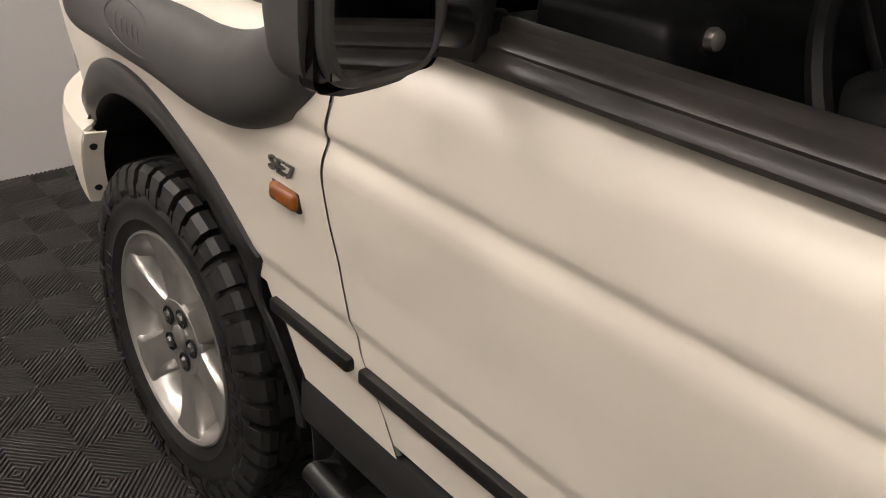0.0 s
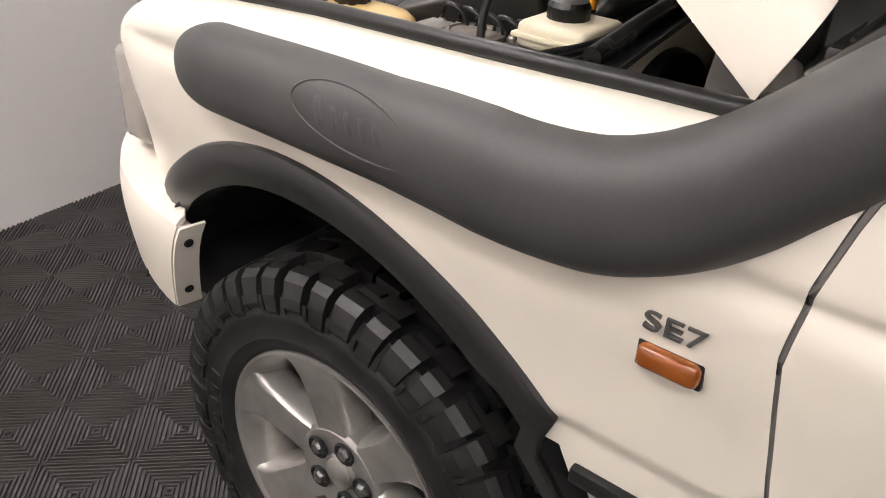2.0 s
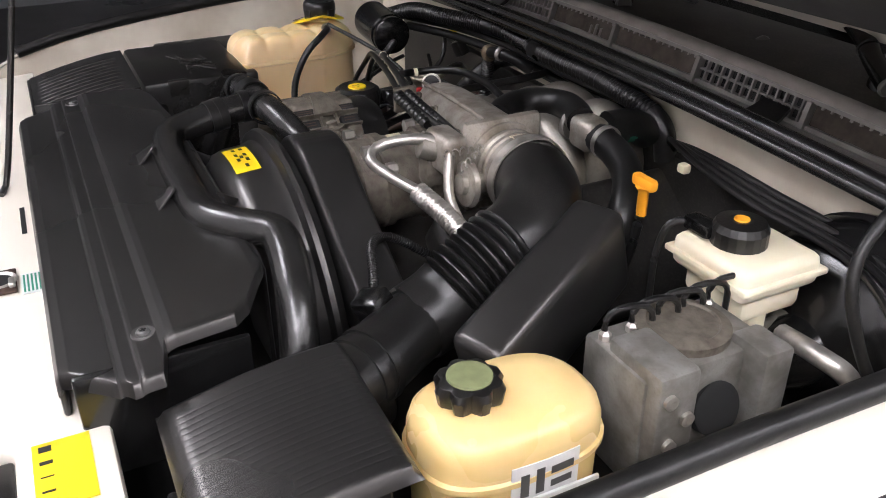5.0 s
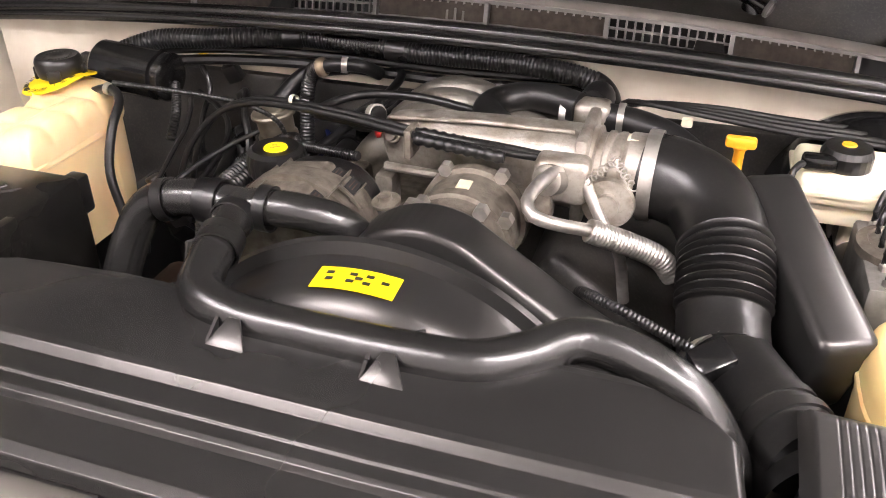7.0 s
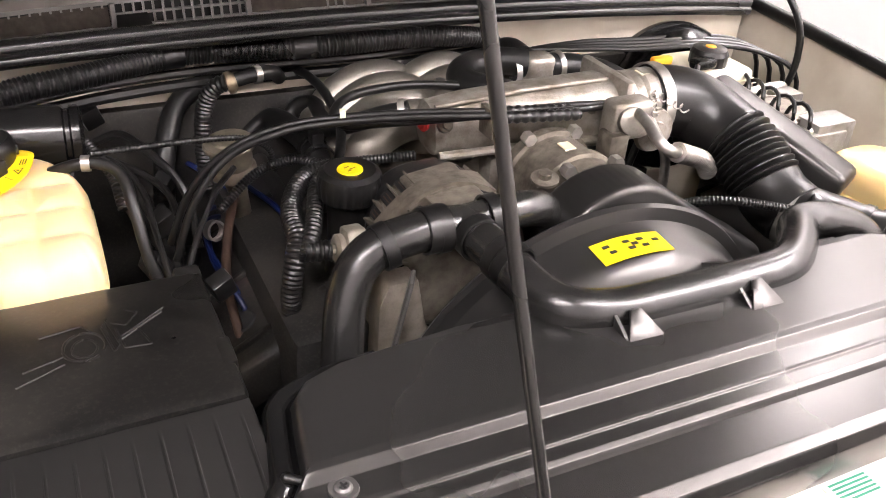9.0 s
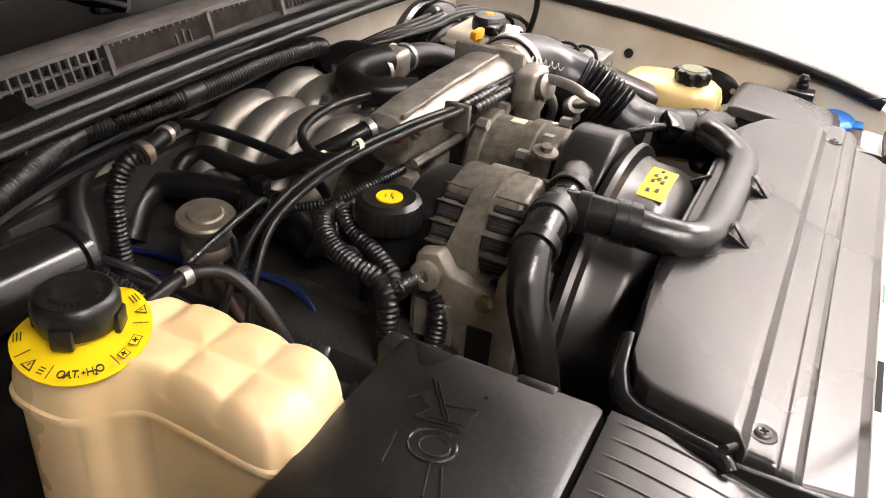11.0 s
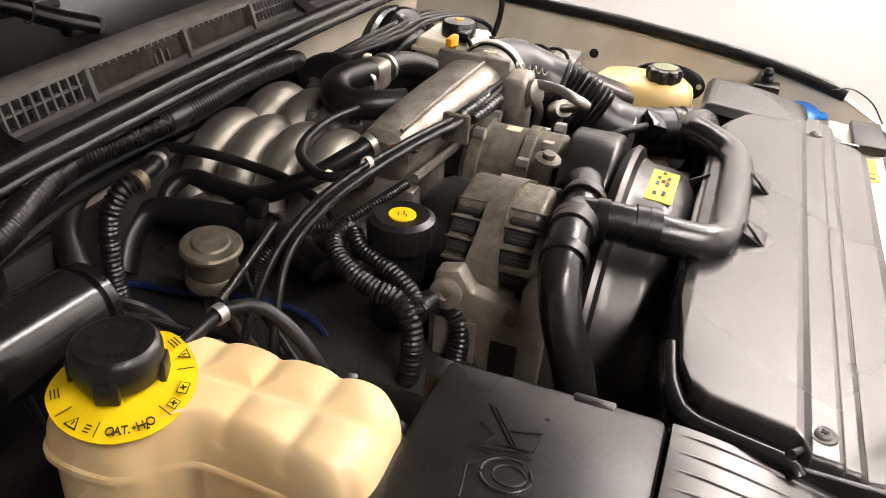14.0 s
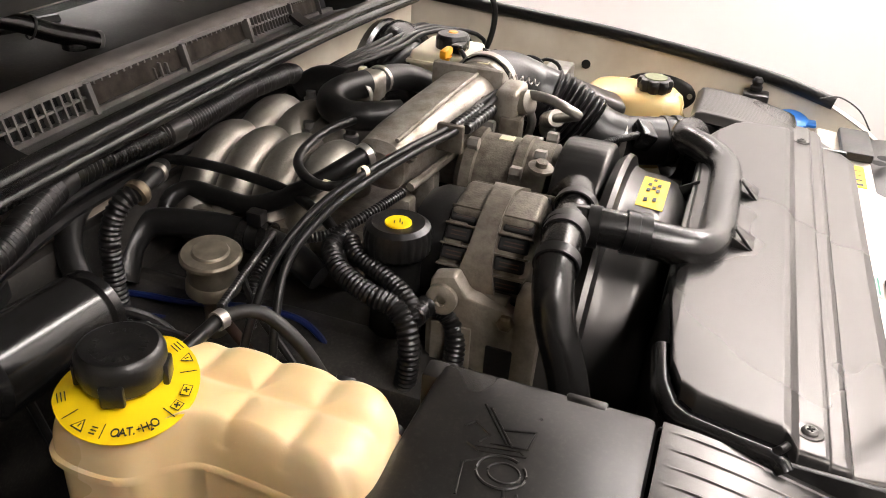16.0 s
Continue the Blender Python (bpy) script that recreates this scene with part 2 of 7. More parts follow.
def ribbed(pts, r, pitch=0.0043, depth=0.20, n=12):
    return sweep(spline(pts, pitch / 5), lambda d, s: r * (1 - depth * (0.5 + 0.5 * math.cos(2 * math.pi * d / pitch))), n)


def lathe(profile, n=32, m=None, a0=0.0, a1=360.0, cap=True):
    """profile: (radius, height) rows, turned about z."""
    bm = bmesh.new()
    full = abs(a1 - a0) > 359.9
    cols = n if full else n + 1
    grid = [[bm.verts.new((r * math.cos(radians(a0 + (a1 - a0) * k / n)), r * math.sin(radians(a0 + (a1 - a0) * k / n)), h)) for k in range(cols)] for r, h in profile]
    for a, b in zip(grid, grid[1:]):
        for k in range(n):
            q = (k + 1) % cols
            bm.faces.new((a[k], a[q], b[q], b[k]))
    if cap and full:
        for ring, (r, h) in ((grid[0][::-1], profile[0]), (grid[-1], profile[-1])):
            if r > 1e-5:
                bm.faces.new(ring)
    bmesh.ops.remove_doubles(bm, verts=bm.verts, dist=1e-6)
    if m is not None:
        bm.transform(m)
    return bm


def lobed(profile, lobes, depth, m):
    """Turned about z with finger scallops: (radius, height, share of the scallop) rows."""
    bm, n = bmesh.new(), lobes * 6
    rings = [[bm.verts.new(((r - depth * q * (0.5 - 0.5 * math.cos(2 * math.pi * k * lobes / n)) ** 2) * math.cos(2 * math.pi * k / n), (r - depth * q * (0.5 - 0.5 * math.cos(2 * math.pi * k * lobes / n)) ** 2) * math.sin(2 * math.pi * k / n), h)) for k in range(n)] for r, h, q in profile]
    for a, b in zip(rings, rings[1:]):
        for k in range(n):
            bm.faces.new((a[k], a[(k + 1) % n], b[(k + 1) % n], b[k]))
    bm.faces.new(rings[0][::-1])
    bmesh.ops.remove_doubles(bm, verts=bm.verts, dist=1e-6)
    bm.transform(m)
    return bm


def axis(at, d):
    """A pose at a place whose z points along d."""
    return Matrix.Translation(at) @ Vector(d).to_track_quat("Z", "Y").to_matrix().to_4x4()


def slab(outline, depth, m=None, bevel=0.003, seg=2):
    """An outline in the xy plane, made depth thick downwards."""
    bm = bmesh.new()
    f = bm.faces.new([bm.verts.new((x, y, 0)) for x, y in outline])
    r = bmesh.ops.extrude_face_region(bm, geom=[f])
    bmesh.ops.translate(bm, verts=[v for v in r["geom"] if isinstance(v, bmesh.types.BMVert)], vec=(0, 0, -depth))
    if bevel:
        bmesh.ops.recalc_face_normals(bm, faces=bm.faces)
        bmesh.ops.bevel(bm, geom=bm.edges, offset=bevel, segments=seg, affect="EDGES", profile=0.5)
    if m is not None:
        bm.transform(m)
    return bm


def sheet(fn, us, vs, thick=0.0):
    """A grid surface fn(u, v), with thickness."""
    bm = bmesh.new()
    g = [[bm.verts.new(fn(u, v)) for v in vs] for u in us]
    for i in range(len(us) - 1):
        for j in range(len(vs) - 1):
            bm.faces.new((g[i][j], g[i + 1][j], g[i + 1][j + 1], g[i][j + 1]))
    if thick:
        bmesh.ops.recalc_face_normals(bm, faces=bm.faces)
        bmesh.ops.solidify(bm, geom=bm.faces[:], thickness=thick)
    return bm


def lerp(rows, t):
    if t <= rows[0][0]:
        return rows[0][1]
    for (a, p), (b, q) in zip(rows, rows[1:]):
        if t <= b:
            return p + (q - p) * (t - a) / (b - a)
    return rows[-1][1]


def steps(a, b, n):
    return [a + (b - a) * i / n for i in range(n + 1)]


def letters(name, text, size, m, material, parent, depth=0.0006):
    cu = bpy.data.curves.new(name, "FONT")
    cu.body, cu.size, cu.extrude, cu.align_x, cu.align_y = text, size, depth, "CENTER", "CENTER"
    tmp = bpy.data.objects.new(name, cu)
    me = bpy.data.meshes.new_from_object(tmp)
    bpy.data.objects.remove(tmp)
    me.transform(m)
    me.materials.clear()
    me.materials.append(material)
    ob = new(name, me)
    ob.parent = parent
    return ob


# ---- the room ----
X0, X1, Y0, Y1, H = -7.0, 2.9, -1.95, 7.0, 3.2


def room():
    tilt = pose(0, 0, 0, 0, 0, 4)
    floor = part("floor", box(X0 - 0.3, X1 + 0.3, Y0 - 0.5, Y1 + 0.3, -0.12, -0.012, 0), FLOOR, None, "dark grey interlocking ribbed plastic garage floor", False, "floor")
    tagged(floor, kind="structure")
    for name, b in (("wall_front", (X0 - 0.3, X1 + 0.3, Y0 - 0.2, Y0, -0.05, H)), ("wall_rear", (X0 - 0.3, X1 + 0.3, Y1, Y1 + 0.2, -0.05, H)),
                    ("wall_left", (X1, X1 + 0.2, Y0, Y1, -0.05, H)), ("wall_right", (X0 - 0.2, X0, Y0, Y1, -0.05, H))):
        w = part(name, box(*b, 0, m=tilt if name == "wall_front" else None), GREY_WALL if name in ("wall_right", "wall_rear") else WALL, None, "unseen garage wall, greyed to dim reflections" if name in ("wall_right", "wall_rear") else "plain white painted garage wall", False, "wall")
        tagged(w, kind="structure")
    c = part("ceiling", box(X0 - 0.3, X1 + 0.3, Y0 - 0.5, Y1 + 0.3, H, H + 0.15, 0), CEIL, None, "unseen garage ceiling, greyed to dim reflections", False, "ceiling")
    tagged(c, kind="structure")
    part("wall_plate", box(0.40, 0.47, Y0 + 0.001, Y0 + 0.012, 1.29, 1.305, 0.003), WHITE, None, "small white cable clip on the wall", True, "wall fitting")
    return floor


def ceiling_light(x, y, lx, ly):
    ob = thing("ceiling_light", "long white fluorescent ceiling light with a bright diffuser", "ceiling light", group="ceiling lights")
    part("housing", box(x - lx / 2 - 0.02, x + lx / 2 + 0.02, y - ly / 2 - 0.02, y + ly / 2 + 0.02, H - 0.05, H - 0.002, 0.006), WHITE, ob)
    part("diffuser", box(x - lx / 2, x + lx / 2, y - ly / 2, y + ly / 2, H - 0.075, H - 0.051, 0.008), LAMP, ob, "glowing white diffuser")


LAMP = glow("lamp_diffuser", (1.0, 0.94, 0.91), 23.0)
floor_ob = room()
for lx, ly in ((2.45, -0.9), (2.4, 1.1), (2.4, 3.3), (1.6, -1.3), (-1.0, -1.45), (-0.4, 3.8)):
    ceiling_light(lx, ly, 0.32, 1.5) if lx > 2 else ceiling_light(lx, ly, 1.5, 0.32)

# ---- the car ----
car = thing("car", "cream white off-road estate car with its bonnet propped open", "car")

SEAM = [(0.50, 0.80), (0.657, 0.738), (0.752, 0.690), (0.80, 0.678), (0.87, 0.668), (1.017, 0.652), (1.094, 0.660), (1.16, 0.676), (1.214, 0.693), (1.30, 0.72)]
LIP = [(-0.58, 1.015), (-0.52, 1.057), (-0.46, 1.094), (-0.38, 1.128), (-0.20, 1.156), (0.0, 1.174), (0.45, 1.195), (0.9, 1.206)]
SIDE = [(0.50, 0.785), (0.60, 0.798), (0.74, 0.818), (0.785, 0.822), (0.81, 0.833), (0.90, 0.846), (0.965, 0.860), (1.02, 0.868), (1.04, 0.8705), (1.055, 0.870), (1.078, 0.8625), (1.084, 0.864), (1.092, 0.8695), (1.105, 0.871), (1.15, 0.868), (1.22, 0.860), (1.30, 0.845)]


def taper(y):
    return 0.045 * max(0.0, (0.35 - y) / 0.75) ** 1.25 + 0.070 * max(0.0, (-0.33 - y) / 0.20) ** 2


def side_x(y, z):
    return lerp(SIDE, z) - taper(y)


ARCH_Y, ARCH_Z = 0.02, 0.40


def fender(s, name):
    """s = 1: the car's left side."""
    bm = bmesh.new()
    ys, rows = steps(0, 1, 64), []
    zs = steps(0, 1, 84) + [1 + k / 10 for k in range(1, 11)] + [2.2, 2.5, 3.0]
    for u in ys:
        col = []
        for w in zs:
            zg = 0.55 + min(w, 1.0) * 0.597 + (0.045 * math.sin(min(1.0, w - 1) * math.pi / 2) if w > 1 else 0)
            y_end = lerp(SEAM, zg) - 0.001
            y = -0.575 + (y_end + 0.575) * u
            top = lerp(LIP, y)
            if w <= 1:
                z = 0.55 + w * (top - 0.045 - 0.55)
                p = [side_x(y, z), y, z]
            else:
                a = min(1.0, w - 1) * math.pi / 2
                p = [side_x(y, top - 0.045) - 0.05 * (1 - math.cos(a)), y, top - 0.045 + 0.045 * math.sin(a)]
                if w > 2:
                    p[0] = p[0] - (p[0] - (0.798 - taper(y))) * (w - 2)
            col.append(bm.verts.new((s * p[0], p[1], p[2])))
        rows.append(col)
    for i in range(len(ys) - 1):
        for j in range(len(zs) - 1):
            q = (rows[i][j], rows[i + 1][j], rows[i + 1][j + 1], rows[i][j + 1])
            c = sum((v.co for v in q), Vector()) / 4
            if (math.hypot(c.y - ARCH_Y, (c.z - ARCH_Z)) < 0.535 and c.z < 0.96) or (c.y < -0.3 and c.z < 0.80) or (c.y < -0.486 and c.z < 1.005):
                continue
            bm.faces.new(q)
    bmesh.ops.remove_doubles(bm, verts=bm.verts, dist=1e-5)
    bmesh.ops.delete(bm, geom=[v for v in bm.verts if not v.link_faces], context="VERTS")
    return part(name, bm, PAINT, car, "cream painted front wing")


def flare(s):
    prof = [(0.0, -0.012), (0.006, 0.004), (0.016, 0.010), (0.05, 0.011), (0.072, 0.004), (0.078, -0.02), (0.07, -0.10)]
    bm, rings = bmesh.new(), []
    for d in range(8, 142, 3):
        a = radians(d)
        wide = 1.0 if d > 43 else max(0.35, 1 - (43 - d) / 8)
        ro = 0.572 + 0.031 * math.sin(a) ** 6 + 0.018 * max(0.0, -math.cos(a))
        if d < 43:
            ro = 0.555
        ring = []
        for k, out in prof:
            r = ro - 0.078 + (0.078 - k) * wide - (0.02 if d < 43 else 0)
            y, z = ARCH_Y + r * math.cos(a), ARCH_Z + r * math.sin(a)
            ring.append(bm.verts.new((s * (side_x(y, z) + (0.003 + 1.15 * out if d > 43 else 0.001 + 0.3 * min(out, 0.005))), y, z)))
        rings.append(ring)
    for a, b in zip(rings, rings[1:]):
        for k in range(len(prof) - 1):
            bm.faces.new((a[k], a[k + 1], b[k + 1], b[k]))
    bmesh.ops.recalc_face_normals(bm, faces=bm.faces)
    bmesh.ops.solidify(bm, geom=bm.faces[:], thickness=0.004)
    return part("wheel_arch_flare", bm, FLARE, car, "dark grey grained plastic wheel arch flare")


for s in (1, -1):
    fender(s, "front_wing")
    flare(s)
    # arch liner
    part("arch_liner", sheet(lambda u, v: (s * (0.80 - 0.32 * v), ARCH_Y + 0.535 * math.cos(u), ARCH_Z + 0.535 * math.sin(u)), steps(radians(-10), radians(160), 24), steps(0, 1, 2), 0.003), VOID, car)
    part("arch_back_panel", box(s * 0.47, s * 0.49, -0.50, 0.62, 0.575, 0.95, 0), VOID, car)
    # rubber seal on the inner lip
    part("wing_seal", sweep(spline([(s * (0.799 - taper(y)), y, lerp(LIP, y) + 0.007) for y in steps(-0.40, 0.60, 12)], 0.03), 0.011, 14), RUBBER, car, "black rubber bonnet seal")
    # inner wing
    part("inner_wing", sheet(lambda u, v: (s * (0.801 - taper(u) - 0.055 * v), u, lerp(LIP, u) - 0.002 - 0.28 * v), steps(-0.46, 0.62, 14), steps(0, 1, 4), 0.003), INNER_PAINT, car, "cream painted inner wing")


BELT_PROFILE = [(k, Vector(p)) for k, p in enumerate(((0.838, 1.232), (0.848, 1.234), (0.850, 1.240), (0.847, 1.247), (0.839, 1.252), (0.836, 1.255), (0.838, 1.259), (0.834, 1.265), (0.824, 1.269), (0.820, 1.271), (0.820, 1.277), (0.813, 1.282), (0.800, 1.283), (0.792, 1.276)))]


def door(s):
    zs = [0.62 + 0.0062 * i for i in range(101)]

    def f(u, z):
        y = lerp(SEAM, z) + 0.0045 + (2.05 - lerp(SEAM, z)) * u
        x = lerp(SIDE, z)
        if z > 1.17:
            x -= 0.9 * (z - 1.17) ** 2 / 0.08 + 0.08 * (z - 1.17)
        if u < 0:
            x, y = x - 0.03, lerp(SEAM, z) + 0.0035
        return (s * x, y, z)
    return part("front_door", sheet(f, [-0.1] + steps(0, 1, 12), zs), PAINT, car, "cream painted front door")


for s in (1, -1):
    d = door(s)
    part("door_seam_rubber", sweep([Vector((s * (side_x(lerp(SEAM, z), z) - 0.0075), lerp(SEAM, z) + 0.001, z)) for z in steps(0.6, 1.2, 40)], 0.006, 8), GREY, d, "grey rubber in the door gap")
    part("door_belt_moulding", sheet(lambda u, v: (s * lerp(BELT_PROFILE, v)[0], u, lerp(BELT_PROFILE, v)[1] + 0.006 * (u - 1.4)), steps(0.80, 2.05, 8), [q for q, p in BELT_PROFILE], 0.004), BELT_TRIM, d, "ridged brown-black window moulding")
    part("rub_strip", box(s * 0.812, s * 0.832, 0.70, 2.04, 0.712, 0.737, 0.005), RUBBER, d, "black rubber side strip")
    part("rub_strip", box(s * 0.810, s * 0.830, 0.455, 0.672, 0.709, 0.734, 0.006), RUBBER, car, "black rubber side strip")
    part("sill", box(s * 0.70, s * 0.803, 0.50, 2.3, 0.50, 0.600, 0.02), VOID, car, "dark plastic sill cover")
    part("door_jamb", box(s * 0.60, s * 0.795, 0.60, 0.80, 0.64, 1.18, 0.0), GREY, car)
    part("door_lining", box(s * 0.74, s * 0.79, 0.85, 2.05, 0.60, 1.235, 0.02), SEAT, d, "black door trim panel")
    part("door_pull", box(s * 0.715, s * 0.745, 1.25, 1.5, 1.08, 1.11, 0.012), CHROME, d)

# cabin
part("windscreen", sheet(lambda u, v: (u * (0.72 - 0.08 * v), 0.590 + 0.62 * v - 0.018 * (1 - u * u), 1.250 + 0.55 * v), steps(-1, 1, 12), steps(0, 1, 6), 0.005), glass, car, "dark tinted windscreen")
part("roof", box(-0.66, 0.66, 1.18, 3.6, 1.80, 1.86, 0.03), PAINT, car)
for s in (1, -1):
    part("windscreen_pillar", sweep([Vector((s * 0.745, 0.60, 1.215)), Vector((s * 0.665, 1.22, 1.82))], 0.032, 10), GLOSS, car, "black windscreen pillar")
    part("centre_pillar", sweep([Vector((s * 0.80, 2.08, 1.2)), Vector((s * 0.67, 2.1, 1.82))], 0.05, 10), PLASTIC, car)
    part("rear_door", box(s * 0.80, s * 0.865, 2.07, 3.55, 0.62, 1.26, 0.02), PAINT, car)
    part("rear_window", box(s * 0.70, s * 0.715, 2.16, 3.5, 1.28, 1.80, 0), GLOSS, car)
part("tailgate", box(-0.84, 0.84, 3.55, 3.62, 0.6, 1.84, 0.03), PAINT, car)
part("dashboard", box(-0.76, 0.76, 0.66, 1.0, 0.95, 1.23, 0.05, 3), SEAT, car, "black dashboard")
part("cabin_floor", box(-0.78, 0.78, 0.62, 3.55, 0.50, 0.56, 0), VOID, car)
for x in (0.40, -0.40):
    part("front_seat", box(x - 0.24, x + 0.24, 1.35, 1.85, 0.62, 0.92, 0.06, 3), SEAT, car, "black leather seat")
    part("seat_back", box(x - 0.24, x + 0.24, 1.80, 1.98, 0.85, 1.60, 0.06, 3), SEAT, car, "black leather seat back")
wheel_m = axis((0.40, 1.155, 1.18), (0, 0.85, 0.5))
sw = part("steering_wheel", lathe([(0.19 + 0.014 * math.cos(radians(a)), 0.014 * math.sin(radians(a))) for a in range(0, 361, 45)], 40, wheel_m, cap=False), SEAT, car, "black leather steering wheel")
part("steering_hub", lathe([(0.0, 0.03), (0.06, 0.025), (0.075, 0.0), (0.07, -0.04), (0.0, -0.05)], 24, wheel_m), SEAT, sw)
for a in (0, 120, 240):
    part("steering_spoke", box(0.06, 0.19, -0.022, 0.022, -0.012, 0.004, 0.004, m=wheel_m @ pose(0, 0, 0, 0, 0, a + 90)), SEAT, sw)
part("gear_lever", lathe([(0.0, 0.13), (0.02, 0.12), (0.026, 0.10), (0.012, 0.07), (0.012, 0.0)], 16, pose(0.05, 1.25, 0.85)), SEAT, car)
dash_pod = part("dashboard_pod", box(0.53, 0.70, 0.82, 1.008, 1.20, 1.292, 0.02, 3), SEAT, car, "black dashboard end pod")
part("rotary_knob", lathe([(0.013, 0.0), (0.0135, 0.006), (0.0115, 0.012), (0.007, 0.0145), (0.0, 0.015)], 24, axis((0.618, 1.008, 1.268), (0.15, 1, 0.1))), CHROME, dash_pod, "bright round switch knob")
part("knob_recess", lathe([(0.019, 0.0), (0.020, 0.002), (0.0, 0.0022)], 24, axis((0.618, 1.007, 1.270), (0.15, 1, 0.1))), VOID, dash_pod)
part("air_vent", lathe([(0.028, 0), (0.03, 0.012), (0.02, 0.014), (0.0, 0.01)], 20, axis((0.02, 1.003, 1.14), (0, 1, 0))), CHROME, car)

# door mirror
for s in (1, -1):
    bm = bmesh.new()
    bmesh.ops.create_cube(bm, size=1)
    bmesh.ops.subdivide_edges(bm, edges=bm.edges, cuts=6, use_grid_fill=True)
    for v in bm.verts:
        c = v.co * 2
        k = (abs(c.x) ** 4 + abs(c.z) ** 4 + (abs(c.y) ** 4 if c.y < 0 else 0)) ** 0.25
        m_ = max(abs(c.x), abs(c.z), abs(c.y) if c.y < 0 else 0) or 1
        c = c * (m_ / k if k > 0.01 else 1)
        taper_y = 1 - 0.30 * max(0, -c.y) ** 1.3
        v.co = Vector((s * (1.012 + 0.086 * c.x * taper_y), 0.884 + 0.046 * c.y + 0.016 * c.x, 1.347 + 0.103 * c.z * taper_y))
    mir = part("door_mirror", bm, TRIM, car, "black grained plastic door mirror")
    face = Matrix.Translation((s * 1.010, 0.9275, 1.347)) @ Matrix.Rotation(radians(s * 10), 4, "Z")
    part("mirror_bezel", box(-0.078, 0.078, -0.006, 0.006, -0.094, 0.094, 0.014, 3, m=face), GLOSS, mir)
    ring_m = [face @ Vector((0.070 * math.copysign(abs(math.cos(radians(a))) ** 0.45, math.cos(radians(a))), 0.010, 0.087 * math.copysign(abs(math.sin(radians(a))) ** 0.45, math.sin(radians(a))))) for a in range(0, 361, 5)]
    part("mirror_rim", sweep(ring_m, 0.0080, 8, up=(0, 1, 0)), TRIM, mir, "dark grey mirror rim")
    part("mirror_glass", box(-0.066, 0.066, -0.001, 0.001, -0.082, 0.082, 0.0, m=face @ Matrix.Translation((0, 0.009, 0)) @ Matrix.Rotation(radians(5), 4, "X")), mirror_mat, mir, "mirror glass tinted down for a dark reflection", False)
    part("mirror_arm", sweep(spline([(s * 0.80, 0.87, 1.262), (s * 0.88, 0.868, 1.275), (s * 0.97, 0.865, 1.30)], 0.02), 0.022, 12), PLASTIC, mir)
    part("mirror_sail", slab([(0.66, 1.213), (0.75, 1.220), (0.89, 1.237), (0.90, 1.31), (0.83, 1.33)], 0.02, Matrix(((0, 0, s, s * 0.856), (1, 0, 0, 0), (0, 1, 0, 0), (0, 0, 0, 1))), 0.004), PLASTIC, mir)

# ---- wheels ----


